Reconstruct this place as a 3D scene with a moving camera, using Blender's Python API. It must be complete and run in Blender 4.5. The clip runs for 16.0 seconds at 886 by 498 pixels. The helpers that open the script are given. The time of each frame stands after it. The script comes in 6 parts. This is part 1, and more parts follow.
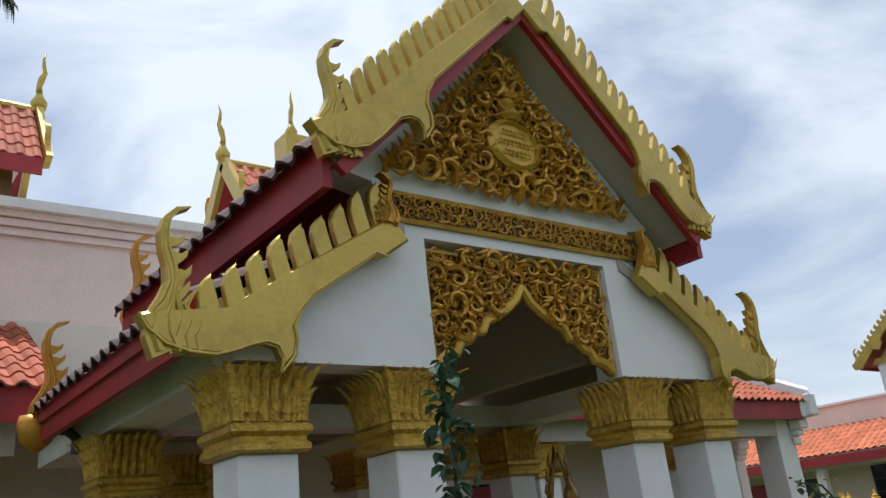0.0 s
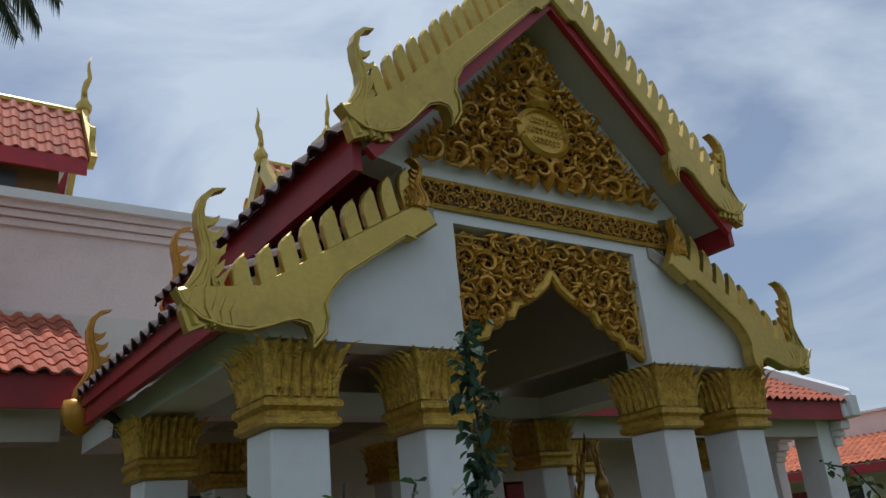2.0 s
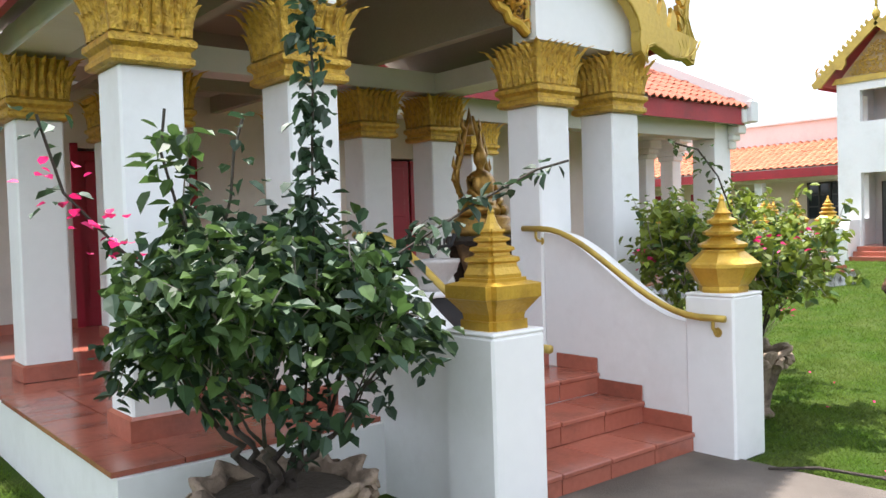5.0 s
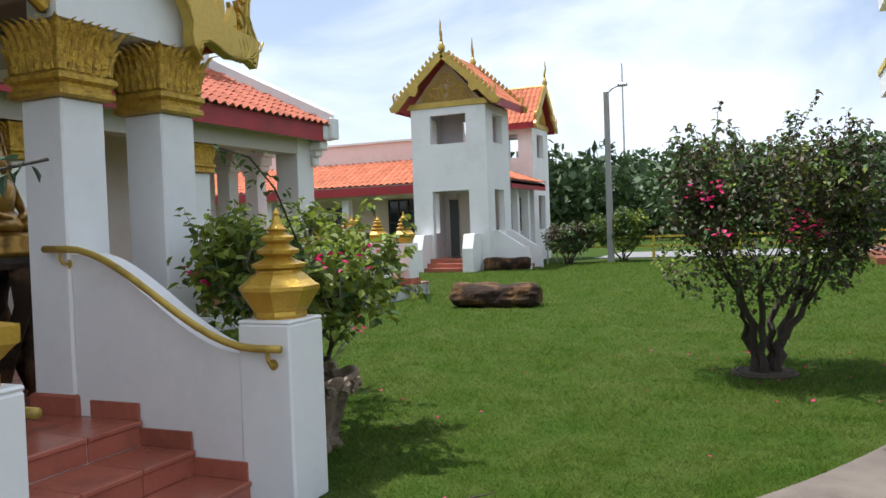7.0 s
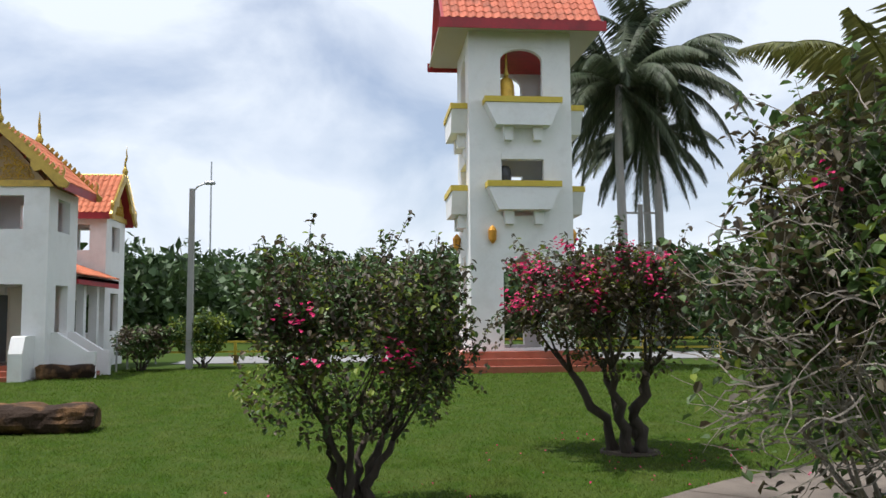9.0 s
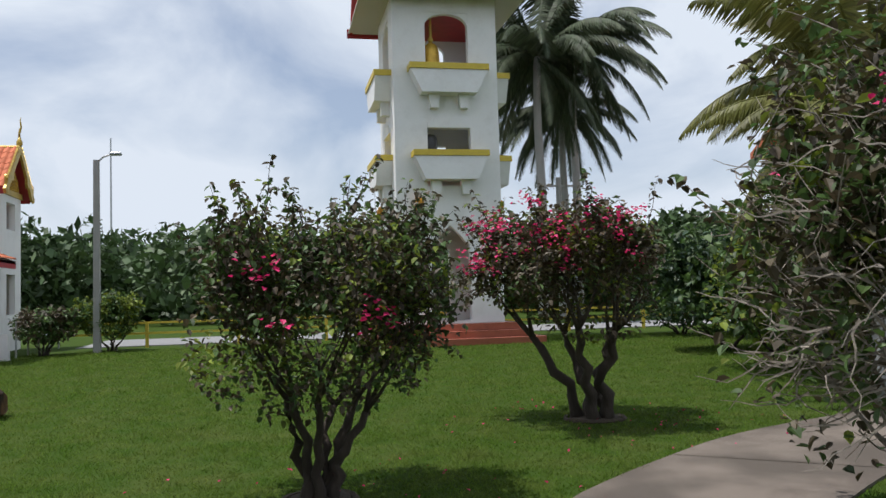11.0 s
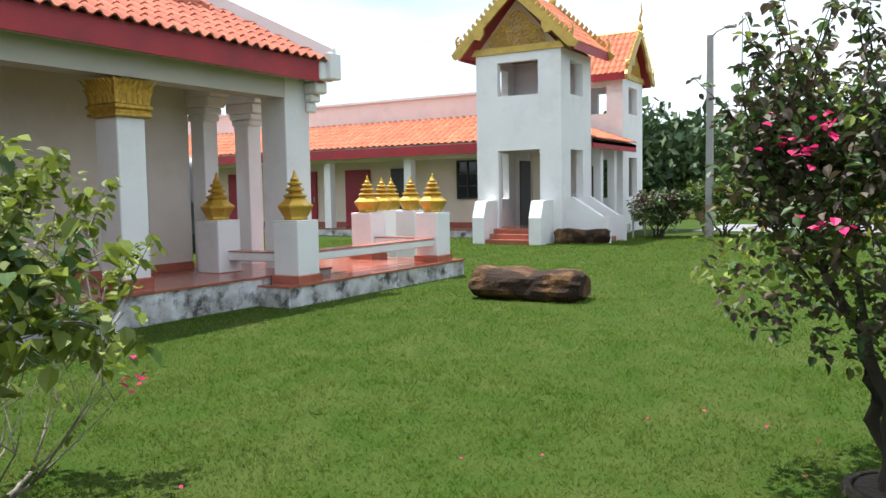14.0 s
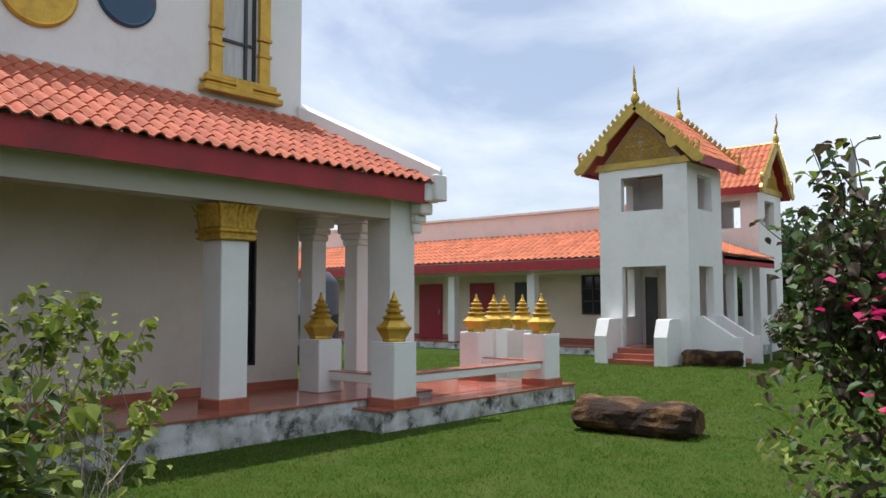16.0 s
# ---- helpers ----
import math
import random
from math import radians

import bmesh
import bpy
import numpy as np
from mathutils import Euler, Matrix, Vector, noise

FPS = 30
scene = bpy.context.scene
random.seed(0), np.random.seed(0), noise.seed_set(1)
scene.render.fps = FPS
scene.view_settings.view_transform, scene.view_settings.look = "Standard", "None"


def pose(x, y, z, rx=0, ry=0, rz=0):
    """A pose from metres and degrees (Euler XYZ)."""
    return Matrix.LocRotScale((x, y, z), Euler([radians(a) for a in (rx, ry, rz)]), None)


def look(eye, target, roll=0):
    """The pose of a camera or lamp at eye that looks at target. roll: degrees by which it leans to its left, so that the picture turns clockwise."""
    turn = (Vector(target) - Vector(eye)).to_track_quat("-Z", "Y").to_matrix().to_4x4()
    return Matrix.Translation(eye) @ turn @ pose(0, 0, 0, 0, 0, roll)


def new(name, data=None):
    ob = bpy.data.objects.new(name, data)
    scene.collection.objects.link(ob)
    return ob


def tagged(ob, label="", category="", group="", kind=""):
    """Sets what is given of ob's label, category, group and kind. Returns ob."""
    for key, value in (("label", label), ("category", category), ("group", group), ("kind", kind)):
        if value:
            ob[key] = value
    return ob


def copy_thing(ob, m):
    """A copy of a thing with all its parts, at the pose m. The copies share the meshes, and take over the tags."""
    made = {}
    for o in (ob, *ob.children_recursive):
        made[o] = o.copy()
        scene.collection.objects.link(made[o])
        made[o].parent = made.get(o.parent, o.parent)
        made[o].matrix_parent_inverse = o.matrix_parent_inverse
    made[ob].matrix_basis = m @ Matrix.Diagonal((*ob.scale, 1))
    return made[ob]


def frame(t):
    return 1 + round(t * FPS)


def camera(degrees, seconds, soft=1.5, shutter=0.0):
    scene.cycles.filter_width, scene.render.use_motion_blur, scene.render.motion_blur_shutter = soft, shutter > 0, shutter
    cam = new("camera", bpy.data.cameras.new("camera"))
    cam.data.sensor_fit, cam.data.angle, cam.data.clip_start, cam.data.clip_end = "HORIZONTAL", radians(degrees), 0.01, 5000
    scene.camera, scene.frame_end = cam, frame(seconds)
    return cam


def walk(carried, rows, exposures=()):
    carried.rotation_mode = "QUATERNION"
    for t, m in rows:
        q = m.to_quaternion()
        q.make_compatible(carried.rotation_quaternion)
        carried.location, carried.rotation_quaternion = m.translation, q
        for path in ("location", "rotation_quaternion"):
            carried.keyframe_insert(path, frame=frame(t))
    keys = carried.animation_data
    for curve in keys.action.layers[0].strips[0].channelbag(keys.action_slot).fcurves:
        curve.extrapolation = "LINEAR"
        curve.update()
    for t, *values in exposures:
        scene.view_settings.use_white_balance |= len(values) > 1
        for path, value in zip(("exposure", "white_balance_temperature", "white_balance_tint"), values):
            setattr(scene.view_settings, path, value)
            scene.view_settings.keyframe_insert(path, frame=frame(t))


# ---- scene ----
cam = camera(56.9, 16.0)
PATH = [
    (0, (1.482, 0.279, 1.828), (2.668, 1.748, 2.487), -6.3),
    (0.5, (1.477, 0.25, 1.798), (2.589, 1.673, 2.658), -6.6),
    (1, (1.491, 0.226, 1.749), (2.59, 1.692, 2.552), -6.4),
    (1.5, (1.477, 0.231, 1.735), (2.592, 1.693, 2.522), -6.9),
    (2, (1.495, 0.232, 1.663), (2.605, 1.749, 2.346), -5.5),
    (2.5, (1.494, 0.243, 1.679), (2.619, 1.805, 2.22), -4.5),
    (3, (1.497, 0.263, 1.633), (2.665, 1.829, 2.059), -3.9),
    (3.2, (1.495, 0.243, 1.609), (2.657, 1.824, 1.997), -3.7),
    (5.3, (1.926, 0.003, 1.455), (3.249, 1.496, 1.316), -2.3),
    (5.5, (1.983, 0.037, 1.464), (3.421, 1.417, 1.301), -2.4),
    (6, (2.132, 0.148, 1.473), (3.814, 1.226, 1.388), -3.5),
    (6.5, (2.331, 0.208, 1.471), (4.121, 1.097, 1.396), -4.8),
    (7, (2.589, 0.217, 1.457), (4.426, 1.008, 1.404), -2.1),
    (7.5, (2.893, 0.327, 1.461), (4.826, 0.84, 1.41), -1.8),
    (8, (3.319, 0.27, 1.575), (5.312, 0.417, 1.509), -2.9),
    (8.5, (3.562, 0.28, 1.573), (5.56, 0.242, 1.646), -1.4),
    (9, (3.694, 0.369, 1.644), (5.678, 0.184, 1.811), -0.4),
    (9.2, (3.734, 0.463, 1.671), (5.703, 0.2, 1.902), -2.1),
    (11.3, (4.701, 0.789, 1.464), (6.653, 0.364, 1.558), -1.1),
    (11.5, (4.856, 0.744, 1.486), (6.811, 0.328, 1.549), -0.6),
    (12, (5.414, 0.516, 1.416), (7.394, 0.261, 1.305), -2.5),
    (12.5, (5.769, 0.551, 1.383), (7.752, 0.644, 1.147), -2.2),
    (13, (5.959, 0.577, 1.39), (7.878, 1.056, 1.094), -2.1),
    (13.5, (6.061, 0.413, 1.45), (7.821, 1.347, 1.284), -0.5),
    (14, (6.241, 0.43, 1.475), (7.952, 1.456, 1.338), -1.0),
    (14.5, (6.388, 0.448, 1.535), (8.063, 1.539, 1.482), -2.2),
    (15, (6.528, 0.417, 1.539), (8.093, 1.662, 1.522), -1.3),
    (15.5, (6.7, 0.194, 1.703), (8.177, 1.539, 1.792), -0.7),
    (16, (6.782, 0.18, 1.664), (8.3, 1.476, 1.795), -0.1),
]
walk(cam, [(t, look(eye, target, roll)) for t, eye, target, roll in PATH],
     [(0, -0.1, 6200, 11), (0.3, -0.65, 5900, 9), (0.6, -0.74, 5750, 9), (2, -0.7, 5800, 10), (2.5, -0.3, 6150, 12), (3.2, 0.17, 6250, 14), (5.3, 1.3, 6300, 14.8), (5.6, 1.25, 6300, 14.8), (6, 0.9, 6300, 12.8), (7, 0.32, 6150, 12.8), (8, 0.12, 6250, 13.8), (9.2, 0.05, 6300, 12.8), (11.5, -0.2, 6250, 12.8), (12, 0.12, 6300, 12.8), (12.6, 0.71, 6250, 13.4), (13, 1.15, 6200, 11.8), (13.6, 0.95, 6200, 11.8), (14.5, 0.5, 6150, 13.2), (15, 0.42, 6150, 13.2), (16, 0.1, 6250, 13)])

# ---- light ----
world = bpy.data.worlds.new("sky")
scene.world = world
world.use_nodes = True
wn, wl = world.node_tree.nodes, world.node_tree.links
wn.clear()
sky = wn.new("ShaderNodeTexSky")
sky.sky_type, sky.sun_disc = "NISHITA", False
sky.sun_elevation, sky.sun_rotation = radians(73), radians(3)
sky.air_density, sky.dust_density, sky.ozone_density = 1.0, 1.5, 2.0
sky_bg = wn.new("ShaderNodeBackground")
sky_bg.inputs[1].default_value = 0.12
cloud_bg = wn.new("ShaderNodeBackground")
cloud_bg.inputs[0].default_value, cloud_bg.inputs[1].default_value = (0.86, 0.935, 1.0, 1), 0.95
coords = wn.new("ShaderNodeTexCoord")
split = wn.new("ShaderNodeMapping")
split.inputs["Scale"].default_value = (1.0, 1.3, 2.6)
clouds = wn.new("ShaderNodeTexNoise")
clouds.inputs["Scale"].default_value, clouds.inputs["Detail"].default_value = 2.3, 7
clouds.inputs["Roughness"].default_value, clouds.inputs["Distortion"].default_value = 0.52, 0.5
ramp = wn.new("ShaderNodeValToRGB")
ramp.color_ramp.elements[0].position, ramp.color_ramp.elements[1].position = 0.33, 0.56
ramp.color_ramp.elements[0].color = (0.3, 0.3, 0.3, 1)
mix = wn.new("ShaderNodeMixShader")
out = wn.new("ShaderNodeOutputWorld")
wl.new(coords.outputs["Generated"], split.inputs[0])
wl.new(split.outputs[0], clouds.inputs["Vector"])
wl.new(clouds.outputs["Fac"], ramp.inputs[0])
wl.new(sky.outputs[0], sky_bg.inputs[0])
wl.new(ramp.outputs[0], mix.inputs[0])
wl.new(sky_bg.outputs[0], mix.inputs[1])
wl.new(cloud_bg.outputs[0], mix.inputs[2])
wl.new(mix.outputs[0], out.inputs[0])
# thin cloud is brighter towards the sun
toward = wn.new("ShaderNodeVectorMath")
toward.operation = "DOT_PRODUCT"
toward.inputs[1].default_value = (0.014, 0.287, 0.958)
glow = wn.new("ShaderNodeMapRange")
glow.interpolation_type = "SMOOTHSTEP"
glow.inputs[1].default_value, glow.inputs[2].default_value = 0.25, 0.95
glow.inputs[3].default_value, glow.inputs[4].default_value = 0.98, 1.12
wl.new(coords.outputs["Generated"], toward.inputs[0])
wl.new(toward.outputs["Value"], glow.inputs[0])
wl.new(glow.outputs[0], cloud_bg.inputs[1])

sun = new("sun", bpy.data.lights.new("sun", "SUN"))
sun.data.energy, sun.data.angle, sun.data.color = 5.0, radians(0.7), (1, 0.955, 0.89)
sun.matrix_world = look((0, 0, 0), (-0.015, -0.3, -1.0))

# ---- materials ----
def material(name, colour, rough=0.6, metal=0.0, scale=6.0, second=None, amount=0.5, bump=0.1, fine=60.0, spec=0.5, per_object=0.0, stretch=(1, 1, 1), grime=None, grime_amount=0.0, grime_scale=1.3, edge=(0.35, 0.7), translucent=0.0, grain_range=(0.86, 1.12)):
    """Two-scale variation: broad noise between two colours, fine grain and bump, optional grime patches."""
    m = bpy.data.materials.new(name)
    m.use_nodes = True
    n, l = m.node_tree.nodes, m.node_tree.links
    b = n["Principled BSDF"]
    tc = n.new("ShaderNodeTexCoord")
    mp = n.new("ShaderNodeMapping")
    mp.inputs["Scale"].default_value = stretch
    l.new(tc.outputs["Object"], mp.inputs[0])
    broad = n.new("ShaderNodeTexNoise")
    broad.inputs["Scale"].default_value, broad.inputs["Detail"].default_value = scale, 5
    l.new(mp.outputs[0], broad.inputs["Vector"])
    r = n.new("ShaderNodeMapRange")
    r.inputs[1].default_value, r.inputs[2].default_value = edge
    r.inputs[4].default_value = amount
    l.new(broad.outputs["Fac"], r.inputs[0])
    mixer = n.new("ShaderNodeMix")
    mixer.data_type = "RGBA"
    mixer.inputs[6].default_value = (*colour, 1)
    mixer.inputs[7].default_value = (*(second or [c * 0.75 for c in colour]), 1)
    l.new(r.outputs[0], mixer.inputs[0])
    colour_out = mixer.outputs[2]
    grain = n.new("ShaderNodeTexNoise")
    grain.inputs["Scale"].default_value, grain.inputs["Detail"].default_value = fine, 4
    l.new(mp.outputs[0], grain.inputs["Vector"])
    gm = n.new("ShaderNodeMapRange")
    gm.inputs[3].default_value, gm.inputs[4].default_value = grain_range
    l.new(grain.outputs["Fac"], gm.inputs[0])
    mul = n.new("ShaderNodeMix")
    mul.data_type, mul.blend_type = "RGBA", "MULTIPLY"
    mul.inputs[0].default_value = 1
    l.new(colour_out, mul.inputs[6])
    l.new(gm.outputs[0], mul.inputs[7])
    colour_out = mul.outputs[2]
    if grime:
        gn = n.new("ShaderNodeTexNoise")
        gn.inputs["Scale"].default_value, gn.inputs["Detail"].default_value, gn.inputs["Roughness"].default_value = grime_scale, 8, 0.7
        l.new(tc.outputs["Object"], gn.inputs["Vector"])
        gr = n.new("ShaderNodeMapRange")
        gr.inputs[1].default_value, gr.inputs[2].default_value, gr.inputs[4].default_value = 0.50, 0.64, grime_amount
        l.new(gn.outputs["Fac"], gr.inputs[0])
        g = n.new("ShaderNodeMix")
        g.data_type = "RGBA"
        g.inputs[7].default_value = (*grime, 1)
        l.new(gr.outputs[0], g.inputs[0])
        l.new(colour_out, g.inputs[6])
        colour_out = g.outputs[2]
    if per_object:
        info = n.new("ShaderNodeObjectInfo")
        geo = n.new("ShaderNodeNewGeometry")
        add = n.new("ShaderNodeMath")
        l.new(info.outputs["Random"], add.inputs[0])
        l.new(geo.outputs["Random Per Island"], add.inputs[1])
        fr = n.new("ShaderNodeMath")
        fr.operation = "FRACT"
        l.new(add.outputs[0], fr.inputs[0])
        pr = n.new("ShaderNodeMapRange")
        pr.inputs[3].default_value, pr.inputs[4].default_value = 1 - per_object, 1 + per_object
        l.new(fr.outputs[0], pr.inputs[0])
        pm = n.new("ShaderNodeMix")
        pm.data_type, pm.blend_type = "RGBA", "MULTIPLY"
        pm.inputs[0].default_value = 1
        l.new(colour_out, pm.inputs[6])
        l.new(pr.outputs[0], pm.inputs[7])
        colour_out = pm.outputs[2]
    l.new(colour_out, b.inputs["Base Color"])
    b.inputs["Roughness"].default_value, b.inputs["Metallic"].default_value = rough, metal
    b.inputs["Specular IOR Level"].default_value = spec
    if bump:
        bp = n.new("ShaderNodeBump")
        bp.inputs["Strength"].default_value, bp.inputs["Distance"].default_value = bump, 0.02
        l.new(grain.outputs["Fac"], bp.inputs["Height"])
        l.new(bp.outputs[0], b.inputs["Normal"])
    if translucent:
        t = n.new("ShaderNodeBsdfTranslucent")
        l.new(colour_out, t.inputs[0])
        ms = n.new("ShaderNodeMixShader")
        ms.inputs[0].default_value = translucent
        l.new(b.outputs[0], ms.inputs[1])
        l.new(t.outputs[0], ms.inputs[2])
        l.new(ms.outputs[0], n["Material Output"].inputs[0])
    return m


WHITE = material("white_plaster", (0.80, 0.80, 0.79), 0.7, second=(0.72, 0.72, 0.71), scale=1.2, amount=0.6, bump=0.02, fine=14, grime=(0.45, 0.43, 0.38), grime_amount=0.16, grain_range=(0.965, 1.02))
HALL_WALL = material("warm_hall_plaster", (0.70, 0.64, 0.57), 0.75, second=(0.60, 0.54, 0.47), scale=0.7, amount=0.7, bump=0.03, fine=12, grime=(0.42, 0.37, 0.31), grime_amount=0.18, grain_range=(0.96, 1.03))
TAN = material("tan_pediment_board", (0.40, 0.28, 0.15), 0.7, second=(0.30, 0.2, 0.1), scale=3, bump=0.2, fine=30)
GILT_LEAF = material("gilded_leaf_carving", (0.66, 0.42, 0.06), 0.32, 0.45, second=(0.36, 0.2, 0.03), scale=22, amount=0.6, bump=0.8, fine=75, edge=(0.42, 0.62), grime=(0.16, 0.085, 0.018), grime_amount=0.45, grime_scale=17)
CREAM = material("cream_plaster", (0.78, 0.70, 0.58), 0.75, second=(0.70, 0.62, 0.50), scale=0.9, amount=0.7, bump=0.2, fine=30, grime=(0.4, 0.35, 0.3), grime_amount=0.1)
PINKISH = material("pale_pink_plaster", (0.80, 0.66, 0.62), 0.75, second=(0.74, 0.6, 0.56), scale=0.8, bump=0.15, fine=30, grime=(0.45, 0.38, 0.34), grime_amount=0.2)
STAINED = material("stained_kerb_paint", (0.74, 0.75, 0.76), 0.8, second=(0.3, 0.29, 0.26), scale=3, amount=0.85, bump=0.3, fine=40, edge=(0.3, 0.6), grime=(0.045, 0.04, 0.034), grime_amount=1.0, grime_scale=3.4)
GOLD = material("gold_paint", (0.62, 0.385, 0.05), 0.33, 0.4, second=(0.42, 0.25, 0.04), scale=5, bump=0.25, fine=45, grime=(0.2, 0.11, 0.02), grime_amount=0.35, grime_scale=4)
DULL_GOLD = material("aged_gold_paint", (0.52, 0.36, 0.07), 0.45, 0.35, second=(0.40, 0.27, 0.05), scale=3, bump=0.2, fine=30, grime=(0.2, 0.14, 0.05), grime_amount=0.35, grime_scale=3)
ORANGE_GOLD = material("orange_gold_paint", (0.62, 0.30, 0.035), 0.35, 0.4, second=(0.45, 0.2, 0.02), scale=4, bump=0.2, fine=40)
STATUE_GILT = material("old_statue_gilding", (0.44, 0.25, 0.05), 0.3, 0.6, second=(0.25, 0.13, 0.03), scale=9, bump=0.2, fine=40, grime=(0.1, 0.055, 0.02), grime_amount=0.6, grime_scale=8)
# brown gilt of the turret wall; behind carving, the painted shade between scrolls
BROWN_GILT_AND_SHADE = material("brown_gilt_and_carving_shade", (0.16, 0.085, 0.02), 0.55, 0.3, second=(0.1, 0.05, 0.015), scale=8, bump=0.3)
RED = material("red_fascia_paint", (0.40, 0.022, 0.03), 0.5, second=(0.2, 0.015, 0.02), scale=2, bump=0.12, fine=25, grime=(0.08, 0.02, 0.02), grime_amount=0.4)
RED_DOOR = material("red_door_paint", (0.33, 0.012, 0.03), 0.45, second=(0.24, 0.01, 0.02), scale=2, bump=0.08)
TILE = material("terracotta_roof_tile", (0.47, 0.135, 0.078), 0.75, spec=0.2, second=(0.42, 0.125, 0.07), scale=3, bump=0.3, fine=50, per_object=0.16, grime=(0.14, 0.07, 0.05), grime_amount=0.5, grime_scale=1.6)
TILE_FAR = material("orange_roof_tile", (0.55, 0.185, 0.10), 0.8, spec=0.15, second=(0.45, 0.145, 0.08), scale=3, bump=0.2, fine=40, per_object=0.14, grime=(0.2, 0.09, 0.05), grime_amount=0.35)
DARK_TILE = material("weathered_dark_tile", (0.085, 0.06, 0.065), 0.75, second=(0.14, 0.06, 0.05), scale=4, bump=0.2, per_object=0.2, spec=0.2)
CLAY = material("glazed_clay_floor_tile", (0.40, 0.13, 0.085), 0.16, second=(0.30, 0.085, 0.055), scale=2.5, bump=0.08, fine=30, per_object=0.12, grime=(0.16, 0.07, 0.05), grime_amount=0.4, grime_scale=3)
CONCRETE = material("worn_concrete", (0.158, 0.13, 0.104), 0.75, second=(0.076, 0.061, 0.047), scale=0.9, amount=1.0, bump=0.35, fine=90, edge=(0.42, 0.6), grime=(0.075, 0.058, 0.045), grime_amount=0.75, grime_scale=0.8)
GRASS = material("lawn_turf", (0.032, 0.062, 0.009), 0.95, second=(0.052, 0.074, 0.016), scale=2.6, amount=0.8, bump=0.15, fine=45, grime=(0.066, 0.082, 0.022), grime_amount=0.4, grime_scale=0.9, spec=0.05)
BLADE = material("grass_blade", (0.083, 0.155, 0.018), 0.8, second=(0.145, 0.19, 0.04), scale=2.6, amount=0.85, bump=0, per_object=0.3, spec=0.05, translucent=0.5, grime=(0.14, 0.17, 0.046), grime_amount=0.4, grime_scale=0.9)
BARK = material("dark_bark", (0.042, 0.032, 0.025), 0.95, second=(0.095, 0.075, 0.058), scale=9, bump=0.8, fine=40, stretch=(1, 1, 0.35))
GREY_TWIG = material("grey_twig_bark", (0.31, 0.27, 0.225), 0.9, second=(0.11, 0.09, 0.072), scale=9, bump=0.4, fine=60)
LEAF = material("dark_green_leaf", (0.06, 0.115, 0.03), 0.55, second=(0.11, 0.165, 0.04), scale=4, bump=0, per_object=0.45, translucent=0.35)
CARVED = material("carved_gilding", (0.62, 0.33, 0.045), 0.34, 0.5, second=(0.42, 0.21, 0.03), scale=7, bump=0.25, fine=50, grime=(0.16, 0.08, 0.02), grime_amount=0.32, grime_scale=5)
LEAF_DEEP = material("deep_green_leaf", (0.03, 0.062, 0.033), 0.55, second=(0.045, 0.085, 0.032), scale=4, bump=0, per_object=0.45, translucent=0.2)
LEAF_LIGHT = material("young_yellow_green_leaf", (0.20, 0.25, 0.03), 0.62, second=(0.10, 0.15, 0.03), scale=3, bump=0, per_object=0.4, translucent=0.35)
LEAF_BRONZE = material("bronze_tinted_leaf", (0.085, 0.062, 0.036), 0.6, second=(0.06, 0.066, 0.028), scale=4, bump=0, per_object=0.45, translucent=0.2)
FOREST = material("woodland_leaf", (0.05, 0.095, 0.03), 0.6, second=(0.085, 0.125, 0.04), scale=0.4, bump=0, per_object=0.5, translucent=0.15)
PALM = material("palm_leaf", (0.05, 0.072, 0.035), 0.55, second=(0.09, 0.095, 0.06), scale=2, bump=0, per_object=0.45, translucent=0.15, spec=0.25)
PALM_YELLOW = material("yellowing_palm_leaf", (0.16, 0.155, 0.04), 0.5, second=(0.09, 0.12, 0.03), scale=2, bump=0, per_object=0.4, translucent=0.3)
FLOWER = material("magenta_bract", (0.66, 0.018, 0.14), 0.6, second=(0.72, 0.05, 0.22), scale=5, bump=0, per_object=0.25, translucent=0.35)
ROCK = material("weathered_log_wood", (0.035, 0.022, 0.015), 0.85, second=(0.25, 0.135, 0.06), scale=2.2, amount=0.9, bump=1.0, fine=26, edge=(0.46, 0.64), spec=0.15, grime=(0.02, 0.013, 0.01), grime_amount=0.7, grime_scale=2.4)
STONE = material("carved_sandstone", (0.30, 0.225, 0.16), 0.9, second=(0.15, 0.105, 0.075), scale=6, bump=1.0, fine=28, grime=(0.055, 0.04, 0.03), grime_amount=0.85, grime_scale=5)
MARBLE = material("pale_urn_stone", (0.55, 0.52, 0.49), 0.6, second=(0.42, 0.38, 0.35), scale=5, bump=0.4, fine=40)
DARK = material("dark_painted_metal", (0.03, 0.03, 0.032), 0.4, second=(0.05, 0.05, 0.05), bump=0.05)
GLASS = material("dark_window_glass", (0.025, 0.028, 0.035), 0.06, bump=0)
PANE = material("curtained_pane", (0.55, 0.57, 0.58), 0.25, second=(0.3, 0.31, 0.33), scale=3, stretch=(6, 6, 0.6), bump=0)
BLUE = material("deep_blue_enamel", (0.02, 0.07, 0.14), 0.35, second=(0.2, 0.03, 0.05), scale=9, edge=(0.6, 0.66), bump=0.05)
YELLOW = material("yellow_trim_paint", (0.62, 0.46, 0.05), 0.55, second=(0.5, 0.36, 0.04), bump=0.1)
GREY = material("weathered_grey_concrete", (0.34, 0.335, 0.32), 0.85, second=(0.24, 0.235, 0.22), scale=2, bump=0.3)
STEEL = material("galvanised_steel", (0.45, 0.46, 0.47), 0.4, 0.7, bump=0.05)
EARTH = material("dark_soil", (0.06, 0.045, 0.03), 0.95, bump=0.8, fine=30)
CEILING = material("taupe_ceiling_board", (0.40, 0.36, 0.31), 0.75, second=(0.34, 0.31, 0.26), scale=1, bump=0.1)
